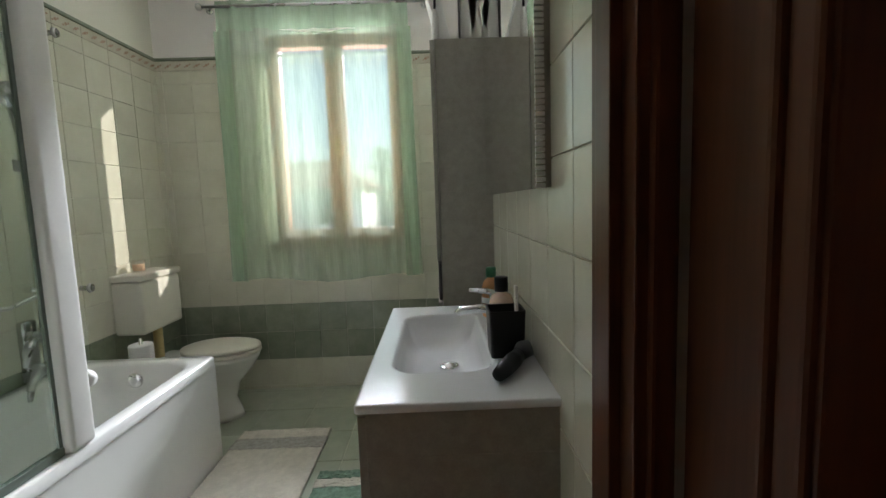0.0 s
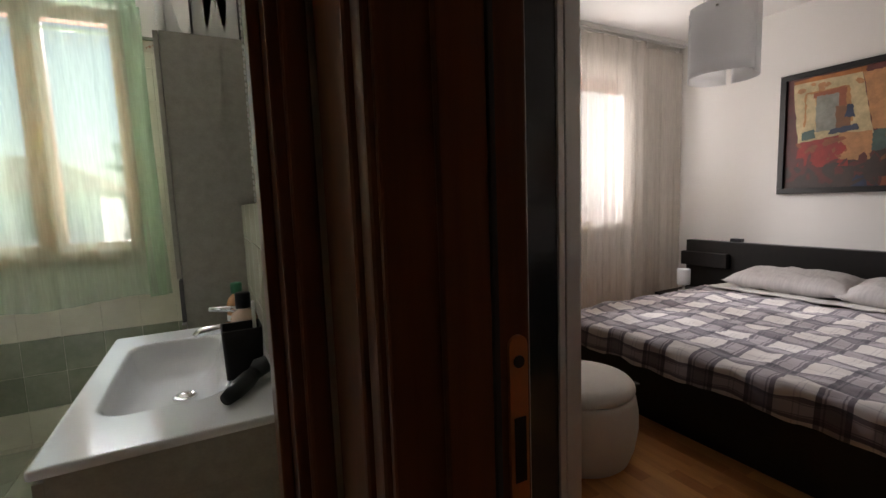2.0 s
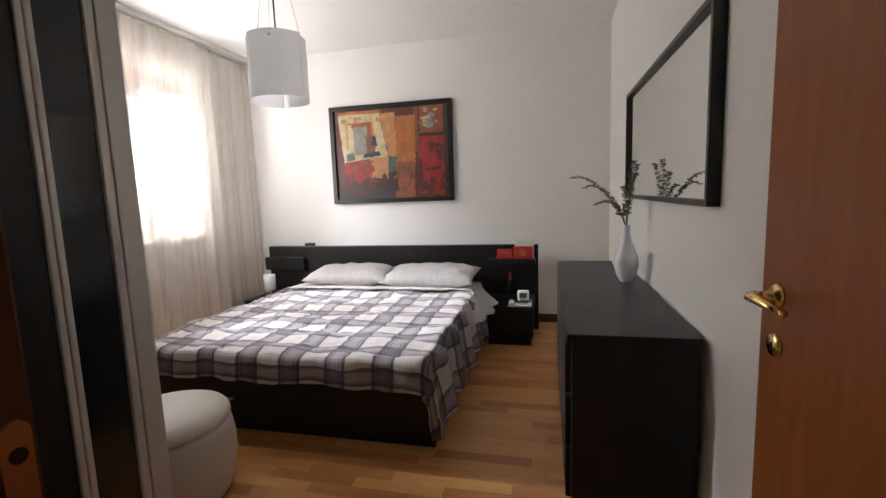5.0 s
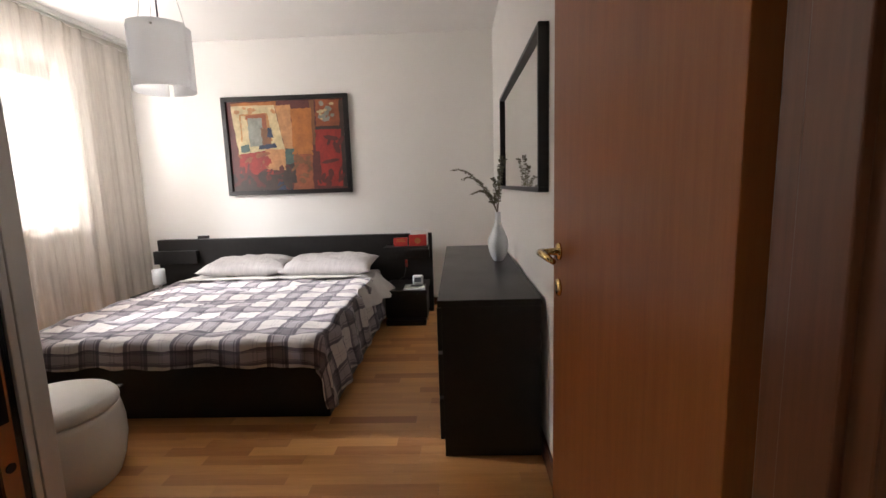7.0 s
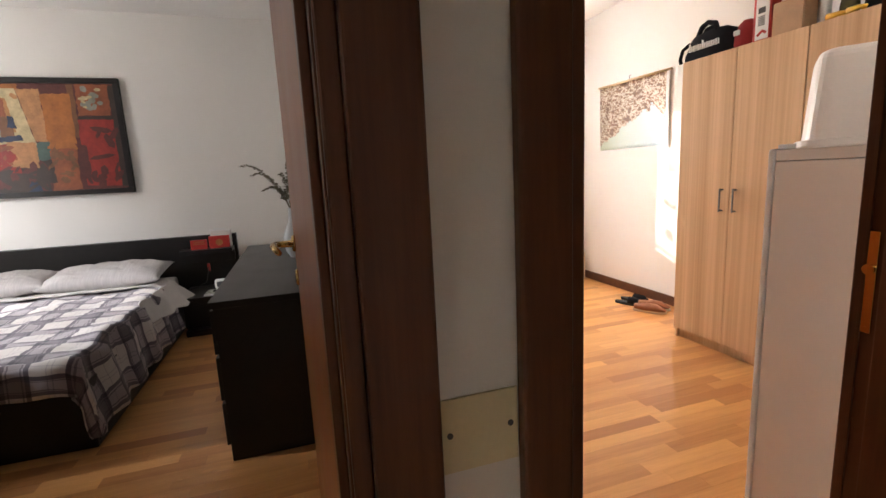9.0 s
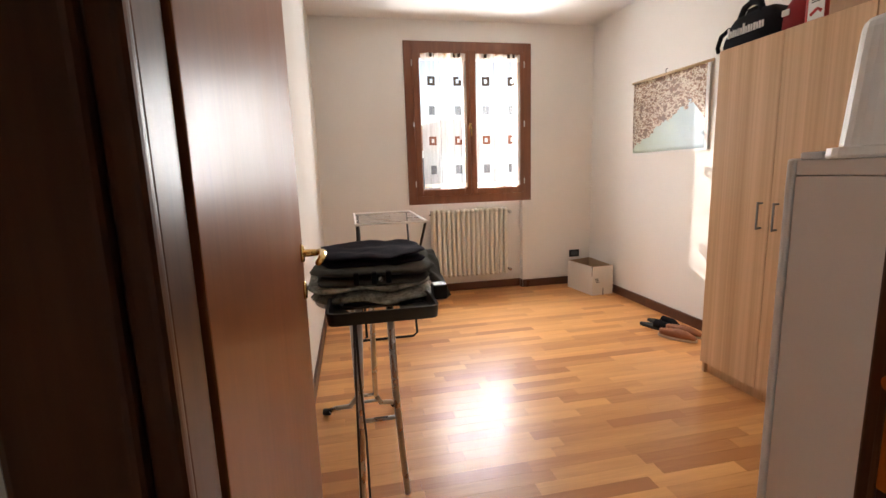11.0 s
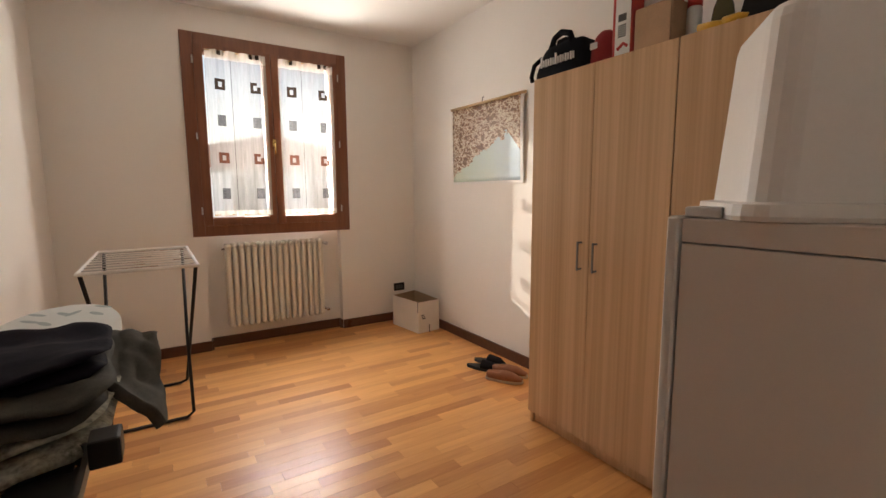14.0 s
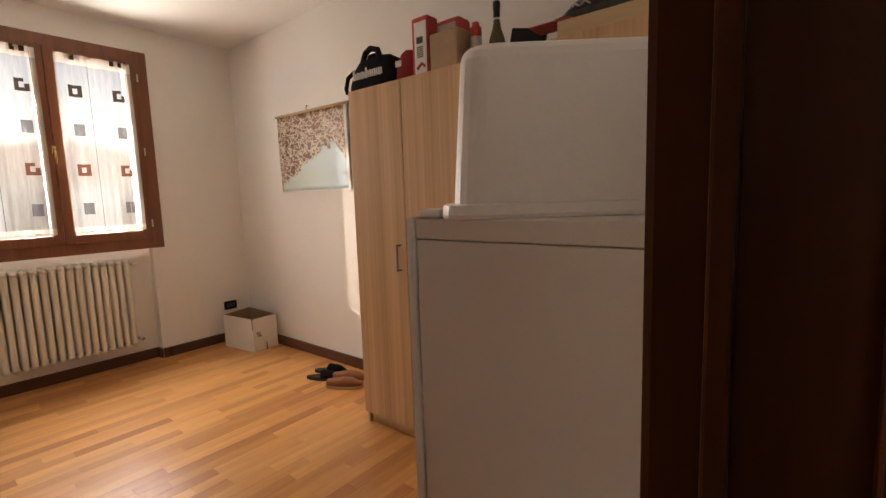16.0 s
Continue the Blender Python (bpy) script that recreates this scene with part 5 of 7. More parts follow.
def shard(mat, lift, *corners):
    """A field of paint between four corners (u, v), with a slightly ragged edge."""
    bm = B()
    W, Hh = py1 - py0 - 0.08, pz1 - pz0 - 0.08
    rg = random.Random(int(lift * 1e6) + len(mat))
    ring = []
    for (u0, v0), (u1, v1) in zip(corners, corners[1:] + corners[:1]):
        for k in range(9):
            t = k / 9
            u, v = u0 + (u1 - u0) * t + rg.uniform(-0.005, 0.005), v0 + (v1 - v0) * t + rg.uniform(-0.005, 0.005)
            ring.append(bm.verts.new((5.010 - lift, py1 - 0.04 - min(max(u, 0), 1) * W, pz0 + 0.04 + min(max(v, 0), 1) * Hh)))
    bm.faces.new(ring)
    part(root, "patch", bm, mat)


part(root, "canvas", box(B(), 5.011, 5.024, py0 + 0.03, py1 - 0.03, pz0 + 0.03, pz1 - 0.03), "paint_maroon")
shard("paint_dark", 0.0005, (0.0, 0.0), (0.52, 0.0), (0.50, 0.24), (0.0, 0.20))
shard("paint_ochre", 0.0010, (0.05, 0.93), (0.43, 0.93), (0.43, 0.99), (0.04, 0.98))
shard("paint_cream", 0.0015, (0.08, 0.41), (0.48, 0.44), (0.41, 0.95), (0.04, 0.95))
shard("paint_red", 0.0020, (0.06, 0.20), (0.36, 0.18), (0.36, 0.46), (0.09, 0.42))
shard("paint_peach", 0.0022, (0.31, 0.24), (0.495, 0.22), (0.475, 0.46), (0.31, 0.47))
shard("paint_tan", 0.0024, (0.11, 0.56), (0.38, 0.56), (0.35, 0.86), (0.11, 0.86))
shard("paint_cream", 0.0027, (0.12, 0.54), (0.18, 0.54), (0.17, 0.84), (0.12, 0.84))
shard("paint_rust", 0.0029, (0.155, 0.80), (0.335, 0.815), (0.325, 0.86), (0.16, 0.845))
shard("paint_rust", 0.0031, (0.29, 0.70), (0.335, 0.70), (0.335, 0.85), (0.295, 0.85))
shard("paint_grey", 0.0033, (0.18, 0.50), (0.31, 0.50), (0.295, 0.815), (0.175, 0.81))
shard("paint_brown", 0.0035, (0.29, 0.50), (0.37, 0.51), (0.35, 0.69), (0.285, 0.70))
shard("paint_blue", 0.0037, (0.335, 0.60), (0.385, 0.59), (0.375, 0.70), (0.34, 0.70))
shard("paint_blue", 0.0038, (0.25, 0.465), (0.41, 0.48), (0.40, 0.53), (0.26, 0.505))
shard("paint_teal", 0.0039, (0.10, 0.435), (0.18, 0.445), (0.17, 0.525), (0.10, 0.51))
shard("paint_maroon", 0.0010, (0.43, 0.93), (0.71, 0.92), (0.71, 1.0), (0.43, 1.0))
shard("paint_peach", 0.0018, (0.475, 0.47), (0.555, 0.46), (0.545, 0.945), (0.415, 0.94))
shard("paint_ochre", 0.0021, (0.545, 0.40), (0.715, 0.40), (0.72, 0.905), (0.55, 0.90))
shard("paint_rust", 0.0019, (0.53, 0.0), (0.70, 0.01), (0.715, 0.42), (0.545, 0.42))
shard("paint_teal", 0.0026, (0.475, 0.29), (0.545, 0.30), (0.555, 0.47), (0.48, 0.46))
shard("paint_dark", 0.0023, (0.47, 0.08), (0.56, 0.08), (0.55, 0.30), (0.48, 0.29))
shard("paint_blue", 0.0030, (0.37, 0.01), (0.52, 0.0), (0.48, 0.09), (0.40, 0.10))
shard("paint_brown", 0.0016, (0.70, 0.50), (0.745, 0.50), (0.75, 0.99), (0.71, 0.99))
shard("paint_rust", 0.0020, (0.755, 0.70), (0.955, 0.70), (0.96, 0.99), (0.76, 0.99))
shard("paint_dark", 0.0025, (0.745, 0.665), (0.97, 0.665), (0.965, 0.70), (0.75, 0.695))
shard("paint_red", 0.0017, (0.735, 0.04), (0.955, 0.03), (0.96, 0.665), (0.745, 0.665))
shard("paint_maroon", 0.0028, (0.70, 0.10), (0.775, 0.12), (0.775, 0.42), (0.71, 0.44))
shard("paint_dark", 0.0015, (0.955, 0.02), (1.0, 0.02), (1.0, 0.98), (0.96, 0.98))


def strokes(mat, seed, n, u0, u1, v0, v1, long, lift):
    """Short brush strokes scattered over one field of the canvas."""
    rg = random.Random(seed)
    bm = B()
    W, Hh = py1 - py0 - 0.09, pz1 - pz0 - 0.09
    for k in range(n):
        u, v, a = rg.uniform(u0, u1), rg.uniform(v0, v1), rg.gauss(1.45, 0.55)
        L, w = rg.uniform(0.4, 1.0) * long, rg.uniform(0.010, 0.028)
        ring = []
        for s, t in ((-1, -0.3), (-0.5, -1), (0.5, -0.8), (1, -0.1), (0.6, 0.9), (-0.6, 0.8)):
            du, dv = s * L * math.cos(a) - t * w * math.sin(a), s * L * math.sin(a) + t * w * math.cos(a)
            ring.append(bm.verts.new((5.010 - lift - 0.00002 * k, py1 - 0.045 - min(max(u + du, 0), 1) * W, pz0 + 0.045 + min(max(v + dv, 0), 1) * Hh)))
        bm.faces.new(ring)
    part(root, "brush_strokes", bm, mat)["kind"] = "stuff"


strokes("paint_maroon", 1, 26, 0.04, 0.50, 0.05, 0.26, 0.08, 0.0042)
strokes("paint_dark", 2, 18, 0.03, 0.52, 0.02, 0.20, 0.09, 0.0052)
strokes("paint_rust", 3, 12, 0.08, 0.34, 0.26, 0.42, 0.05, 0.0060)
strokes("paint_red", 4, 9, 0.12, 0.34, 0.24, 0.38, 0.05, 0.0066)
strokes("paint_maroon", 5, 9, 0.86, 0.96, 0.06, 0.60, 0.09, 0.0046)
strokes("paint_brown", 6, 12, 0.52, 0.71, 0.05, 0.42, 0.07, 0.0042)
strokes("paint_ochre", 7, 10, 0.55, 0.71, 0.40, 0.60, 0.06, 0.0050)
strokes("paint_peach", 8, 7, 0.08, 0.40, 0.87, 0.93, 0.04, 0.0048)
strokes("paint_grey", 10, 9, 0.78, 0.91, 0.76, 0.96, 0.035, 0.0046)
strokes("paint_cream", 11, 6, 0.79, 0.90, 0.78, 0.95, 0.022, 0.0056)
strokes("paint_maroon", 12, 7, 0.74, 0.93, 0.04, 0.16, 0.06, 0.0058)

# pendant lamp
root = thing("pendant_lamp", (3.0, 1.84, 1.85), "pendant lamp of three curved frosted glass panels on wires", "pendant lamp")
for k, (a0, rr, dz) in enumerate(((25, 0.150, 0.0), (145, 0.165, 0.012), (265, 0.155, 0.006))):
    bm = B()
    sheet(bm, 16, 6, lambda u, v: (3.0 + rr * (1 + 0.08 * u) * math.cos(radians(a0 + 112 * u)), 1.84 + rr * (1 + 0.08 * u) * math.sin(radians(a0 + 112 * u)), 1.855 + dz + 0.345 * v))
    part(root, "glass_panel", bm, "frosted_panel", smooth=True, thick=0.006)
    a = radians(a0 + 56)
    bm = B()
    tube(bm, [(3.0 + rr * 1.02 * math.cos(a), 1.84 + rr * 1.02 * math.sin(a), 2.17 + dz), (3.0 + 0.03 * math.cos(a), 1.84 + 0.03 * math.sin(a), 2.765)], 0.0018, 6)
    part(root, "wire", bm, "steel_tube")
    bm = B()
    tube(bm, [(3.0 + (rr * 1.04 - 0.012) * math.cos(a), 1.84 + (rr * 1.04 - 0.012) * math.sin(a), 2.165 + dz), (3.0 + (rr * 1.04 + 0.012) * math.cos(a), 1.84 + (rr * 1.04 + 0.012) * math.sin(a), 2.165 + dz)], 0.006, 10)
    part(root, "bolt", bm, "chrome")
part(root, "cord", tube(B(), [(3.0, 1.84, 2.765), (3.0, 1.84, 2.12)], 0.0045, 8), "grey_plastic")
part(root, "socket", lathe(B(), [(0.020, 2.02), (0.024, 2.03), (0.024, 2.10), (0.010, 2.125)], 3.0, 1.84, 18), "white_plastic", smooth=True)
part(root, "canopy", lathe(B(), [(0.055, 2.7745), (0.055, 2.755), (0.03, 2.745), (0.006, 2.744)], 3.0, 1.84, 24), "alu", smooth=True)

# bedroom curtains
root = thing("bedroom_curtain", (3.4, 3.43, 0.02), "floor-length cream sheer curtain with gathered heading", "curtain")
bm = B()
sheet(bm, 260, 26, lambda u, v: (1.95 + 2.45 * u, 3.43 + fold(u * 74, 0.022, 0.7) * (1.15 - 0.45 * v), 0.02 + 2.58 * v))
part(root, "cloth", bm, "sheer_white", smooth=True)
bm = B()
sheet(bm, 260, 4, lambda u, v: (1.95 + 2.45 * u, 3.422 + fold(u * 74, 0.022, 0.7) * 0.7, 2.585 + 0.125 * v))
part(root, "heading", bm, "sheer_white", smooth=True)
root = thing("bedroom_curtain", (4.7, 3.47, 0.02), "cream side curtain hanging in soft folds in the corner", "curtain")
bm = B()
sheet(bm, 70, 20, lambda u, v: (4.42 + 0.58 * u, 3.455 + fold(u * 16, 0.012, 2.1), 0.02 + 2.66 * v))
part(root, "cloth", bm, "sheer_white", smooth=True)
bm = B()
box(bm, 1.9, 5.028, 3.39, 3.41, 2.735, 2.774, 0.003)
box(bm, 1.9, 5.028, 3.45, 3.47, 2.735, 2.774, 0.003)
solid("curtain_rail", bm, "white_plastic", "white double curtain rail on the ceiling", "curtain rail", "structure")

# ---- wardrobe room ----
def oak_unit(x0, x1):
    root = thing("oak_wardrobe", ((x0 + x1) / 2, -2.95, 0), "light oak veneer two-door wardrobe with bow handles", "wardrobe", "wardrobes along the wall")
    bm = B()
    box(bm, x0, x0 + 0.018, -3.235, -2.70, 0.0, 1.905, 0.001)
    box(bm, x1 - 0.018, x1, -3.235, -2.70, 0.0, 1.905, 0.001)
    box(bm, x0 + 0.018, x1 - 0.018, -3.235, -2.70, 1.885, 1.905, 0.001)
    box(bm, x0 + 0.018, x1 - 0.018, -3.235, -2.72, 0.0, 0.07, 0.001)
    box(bm, x0 + 0.018, x1 - 0.018, -3.235, -3.225, 0.07, 1.885)
    part(root, "carcass", bm, "oak_veneer")
    mid = (x0 + x1) / 2
    for a, c, h in ((x0 + 0.001, mid - 0.0015, mid - 0.045), (mid + 0.0015, x1 - 0.001, mid + 0.045)):
        d = part(root, "door", box(B(), a, c, -2.698, -2.680, 0.072, 1.904, 0.0015), "oak_veneer")
        bm = B()
        for z in (0.945, 1.075):
            tube(bm, [(h, -2.680, z), (h, -2.655, z)], 0.005, 8)
        box(bm, h - 0.0045, h + 0.0045, -2.656, -2.648, 0.938, 1.082, 0.003)
        part(d, "handle", bm, "handle_metal", label="grey metal bow handle")


oak_unit(1.900, 2.684)
oak_unit(1.112, 1.896)

# freezer with an upturned tub on top
root = thing("freezer", (1.0, -1.85, 0), "white upright freezer standing beside the doorway", "freezer")
bm = B()
box(bm, 0.742, 1.218, -2.13, -1.570, 0.02, 1.2455, 0.002)
part(root, "body", bm, "white_enamel")
part(root, "top", box(B(), 0.742, 1.2185, -2.130, -1.570, 1.2475, 1.280, 0.002, 2), "white_enamel")
part(root, "door", box(B(), 1.2215, 1.240, -2.134, -1.566, 0.05, 1.284, 0.007, 3), "white_plastic")
part(root, "foot", box(B(), 0.76, 1.18, -2.10, -1.60, 0.0, 0.02, 0.002), "black_plastic")
root = thing("plastic_tub", (0.98, -1.84, 1.28), "white plastic storage tub standing upside down on the freezer", "storage box")
bm = B()


def tubloop(d, r):
    ca, sa = math.cos(radians(37)), math.sin(radians(37))
    return [(1.038 + x * ca - y * sa, -1.799 + x * sa + y * ca) for x, y in rim_loop(0, 0, 0.215 - d, 0.130 - d, r, 5)]


loft(bm, [(tubloop(-0.018, 0.05), 1.281), (tubloop(-0.020, 0.05), 1.287), (tubloop(-0.018, 0.05), 1.302), (tubloop(0.0, 0.045), 1.304), (tubloop(0.016, 0.042), 1.530), (tubloop(0.019, 0.042), 1.542), (tubloop(0.025, 0.040), 1.550), (tubloop(0.036, 0.038), 1.555), (tubloop(0.08, 0.03), 1.557)], True, True)
part(root, "shell", bm, "tub_plastic", smooth=False)
bm = B()
box(bm, 1.175, 1.225, -1.625, -1.585, 1.2815, 1.297, 0.004)
part(root, "clip", bm, "white_plastic")
root = thing("broom", (0.775, -2.25, 0), "broom handle leaning beside the freezer", "broom")
bm = B()
tube(bm, [(0.82, -2.20, 0.012), (0.762, -2.24, 1.40), (0.760, -2.245, 1.44), (0.770, -2.262, 1.455), (0.782, -2.275, 1.44)], 0.008, 10)
part(root, "handle", bm, "steel_tube", smooth=True)

# things on top of the wardrobes
TOP = 1.905


def bag():
    root = thing("sports_bag", (2.55, -2.80, TOP), "black fabric sports bag with white print on the wardrobe", "bag")
    bm = B()

    def shell(u, v):
        a = 2 * math.pi * u
        h = v
        w = 1 - 0.28 * h ** 2 + 0.06 * noise.noise((math.cos(a) * 2, math.sin(a) * 2, h * 3))
        x = 2.565 + 0.185 * w * math.copysign(abs(math.cos(a)) ** 0.55, math.cos(a))
        y = -2.82 + 0.10 * w * math.copysign(abs(math.sin(a)) ** 0.55, math.sin(a))
        return (x, y, TOP + 0.002 + 0.165 * h + 0.020 * noise.noise((x * 9, y * 9, 2)) * h)
    sheet(bm, 48, 10, shell)
    bmesh.ops.remove_doubles(bm, verts=bm.verts, dist=0.0008)
    bmesh.ops.holes_fill(bm, edges=bm.edges)
    part(root, "body", bm, "black_cloth", smooth=True)
    bm = B()
    tube(bm, [(2.50, -2.76, TOP + 0.15), (2.52, -2.76, TOP + 0.205), (2.58, -2.765, TOP + 0.225), (2.63, -2.77, TOP + 0.21), (2.66, -2.77, TOP + 0.15)], 0.016, 8)
    tube(bm, [(2.72, -2.77, TOP + 0.13), (2.765, -2.755, TOP + 0.10), (2.775, -2.745, TOP + 0.04), (2.765, -2.745, TOP + 0.014)], 0.012, 8)
    part(root, "strap", bm, "black_cloth", smooth=True)
    bm = B()
    for k in range(7):
        x = 2.665 - k * 0.033
        h = 0.050 if k in (0, 3) else 0.034
        tube(bm, [(x, -2.712, TOP + 0.060), (x, -2.711, TOP + 0.062 + h)], 0.0055, 8)
        tube(bm, [(x - 0.016, -2.712, TOP + 0.062), (x - 0.016, -2.711, TOP + 0.094)], 0.0045, 8)
    part(root, "print", bm, "paper")
    bm = B()
    lathe(bm, [(0.02, TOP + 0.165), (0.05, TOP + 0.178), (0.045, TOP + 0.20), (0.012, TOP + 0.215)], 2.60, -2.82, 12)
    part(root, "flap", bm, "black_cloth", smooth=True)


bag()
root = thing("cloth_bundle", (2.34, -2.80, TOP), "crumpled red cloth pouch on the wardrobe", "pouch")
bm = B()
lathe(bm, [(0.05, TOP + 0.002), (0.075, TOP + 0.03), (0.07, TOP + 0.10), (0.045, TOP + 0.15), (0.02, TOP + 0.17)], 2.335, -2.80, 14, 1.0, 0.7)
for v in bm.verts:
    v.co += Vector((noise.noise(v.co * 18), noise.noise(v.co * 18 + Vector((3, 0, 0))), 0.5 * noise.noise(v.co * 14))) * 0.014
part(root, "pouch", bm, "red_cloth", smooth=True)
part(root, "patch", box(B(), 2.335, 2.375, -2.745, -2.738, TOP + 0.08, TOP + 0.11, 0.004), "paper")
root = thing("food_pack", (2.19, -2.76, TOP), "tall red and white printed food packet on the wardrobe", "packet")
bm = B()
box(bm, 2.135, 2.240, -2.80, -2.72, TOP + 0.001, TOP + 0.275, 0.012, 3)
part(root, "pack", bm, "red_print")
part(root, "label", box(B(), 2.145, 2.220, -2.7195, -2.7175, TOP + 0.012, TOP + 0.250, 0.002), "paper")
bm = B()
for k in range(6):
    box(bm, 2.165, 2.205, -2.7172, -2.7160, TOP + 0.085 + k * 0.009, TOP + 0.090 + k * 0.009)
box(bm, 2.165, 2.205, -2.7172, -2.7160, TOP + 0.150, TOP + 0.180)
part(root, "print", bm, "print_dark")
bm = B()
tube(bm, [(2.155, -2.7165, TOP + 0.04), (2.175, -2.716, TOP + 0.055), (2.205, -2.7165, TOP + 0.035)], 0.007, 8)
part(root, "mark", bm, "red_print")
root = thing("food_pack", (2.15, -2.88, TOP), "red and pink printed packet behind on the wardrobe", "packet")
part(root, "pack", box(B(), 2.03, 2.18, -2.93, -2.83, TOP + 0.001, TOP + 0.275, 0.02, 3), "red_print")
part(root, "label", box(B(), 2.05, 2.16, -2.829, -2.8275, TOP + 0.17, TOP + 0.25, 0.004), "white_card")
root = thing("paper_bag", (2.02, -2.78, TOP), "beige wrapped packets on the wardrobe", "packet")
part(root, "pack", box(B(), 1.955, 2.125, -2.83, -2.715, TOP + 0.001, TOP + 0.175, 0.012, 3), "kraft")
part(root, "pack", box(B(), 1.955, 2.05, -2.71, -2.705, TOP + 0.004, TOP + 0.15, 0.003), "kraft")
root = thing("spray_can", (1.915, -2.80, TOP), "grey spray can with a red cap on the wardrobe", "spray can")
part(root, "can", lathe(B(), [(0.026, TOP + 0.001), (0.028, TOP + 0.005), (0.028, TOP + 0.125), (0.024, TOP + 0.135)], 1.915, -2.80, 20), "spray_metal", smooth=True)
part(root, "cap", lathe(B(), [(0.027, TOP + 0.1355), (0.027, TOP + 0.175), (0.018, TOP + 0.180), (0.016, TOP + 0.198), (0.004, TOP + 0.20)], 1.915, -2.80, 18), "red_print", smooth=True)
root = thing("wine_bottle", (1.815, -2.82, TOP), "dark sparkling wine bottle with black foil on the wardrobe", "bottle")
part(root, "glass", lathe(B(), [(0.038, TOP + 0.001), (0.040, TOP + 0.006), (0.040, TOP + 0.07), (0.034, TOP + 0.11), (0.020, TOP + 0.15), (0.014, TOP + 0.19)], 1.815, -2.82, 24), "bottle_glass", smooth=True)
part(root, "foil", lathe(B(), [(0.0145, TOP + 0.185), (0.015, TOP + 0.235), (0.017, TOP + 0.24), (0.017, TOP + 0.265), (0.010, TOP + 0.27)], 1.815, -2.82, 18), "dark_foil", smooth=True)
part(root, "neck_band", lathe(B(), [(0.0152, TOP + 0.188), (0.0158, TOP + 0.189), (0.0158, TOP + 0.196), (0.0152, TOP + 0.197)], 1.815, -2.82, 18), "paper", smooth=True)
root = thing("dark_folder", (1.70, -2.85, TOP), "dark flat case leaning on the wardrobe", "case")
bm = B()
box(bm, -0.08, 0.08, -0.012, 0.012, 0.0, 0.13, 0.003)
bmesh.ops.transform(bm, matrix=pose(1.70, -2.86, TOP + 0.002, 0, -12, 8), verts=bm.verts)
part(root, "case", bm, "black_plastic")
root = thing("yellow_tool", (1.80, -2.73, TOP), "yellow plastic tool handles on the wardrobe", "tool")
bm = B()
tube(bm, [(1.85, -2.725, TOP + 0.020), (1.80, -2.72, TOP + 0.022), (1.775, -2.74, TOP + 0.018)], [0.018, 0.012, 0.016], 10)
tube(bm, [(1.76, -2.72, TOP + 0.020), (1.71, -2.715, TOP + 0.024), (1.69, -2.73, TOP + 0.016)], [0.016, 0.011, 0.015], 10)
part(root, "grip", bm, "yellow_plastic", smooth=True)


def crate():
    root = thing("wooden_crate", (1.36, -2.95, TOP), "open pale wooden crate on the wardrobe", "crate")
    x0, x1, y0, y1, h = 1.14, 1.50, -3.12, -2.76, 0.085
    for a, c, p, q in ((x0, x1, y1 - 0.012, y1), (x0, x1, y0, y0 + 0.012), (x0, x0 + 0.012, y0 + 0.012, y1 - 0.012), (x1 - 0.012, x1, y0 + 0.012, y1 - 0.012)):
        part(root, "side", box(B(), a, c, p, q, TOP + 0.004, TOP + h, 0.002), "pale_wood")
    part(root, "bottom", box(B(), x0 + 0.012, x1 - 0.012, y0 + 0.012, y1 - 0.012, TOP + 0.001, TOP + 0.010), "pale_wood")


crate()
root = thing("skate_helmet", (1.40, -2.95, TOP + 0.15), "black helmet with grey straps on the crate", "helmet")
bm = B()
lathe(bm, [(0.10, TOP + 0.152), (0.112, TOP + 0.175), (0.10, TOP + 0.225), (0.065, TOP + 0.262), (0.01, TOP + 0.272)], 1.44, -2.95, 22, 1.15, 0.9)
part(root, "shell", bm, "black_gloss", smooth=True)
bm = B()
for k in range(3):
    a = -0.5 + 0.5 * k
    tube(bm, [(1.44 + 0.12 * math.cos(a + 2.2), -2.95 + 0.105 * math.sin(a + 2.2), TOP + 0.17), (1.44 + 0.09 * math.cos(a + 1.2), -2.95 + 0.09 * math.sin(a + 1.2), TOP + 0.242), (1.44 + 0.115 * math.cos(a), -2.95 + 0.10 * math.sin(a), TOP + 0.18)], 0.005, 6)
part(root, "strap", bm, "alu")
root.location.z -= 0.065
root = thing("umbrella", (1.25, -2.84, TOP + 0.15), "folded black umbrella lying across the crate", "umbrella")
bm = B()
tube(bm, [(1.52, -2.79, TOP + 0.165), (1.40, -2.80, TOP + 0.172), (1.22, -2.81, TOP + 0.178), (1.13, -2.815, TOP + 0.18)], [0.008, 0.018, 0.024, 0.018], 12)
part(root, "canopy", bm, "grey_cloth", smooth=True)
root.location.z -= 0.065
root = thing("red_folder", (1.5, -2.78, TOP + 0.15), "thin red folder on the edge of the crate", "folder")
part(root, "cover", box(B(), 1.44, 1.62, -2.86, -2.75, TOP + 0.1505, TOP + 0.155, 0.001), "red_print")

root.location.z -= 0.065
# wall map
root = thing("wall_map", (3.81, -3.23, 1.40), "printed relief map hanging from a wooden rod", "map")
bm = B()


def mapfn(u, v):
    return (4.268 - 0.915 * u, -3.232 + 0.008 * math.sin(v * 2.2) + 0.003 * math.sin(u * 7 + v), 1.398 + 0.636 * v)


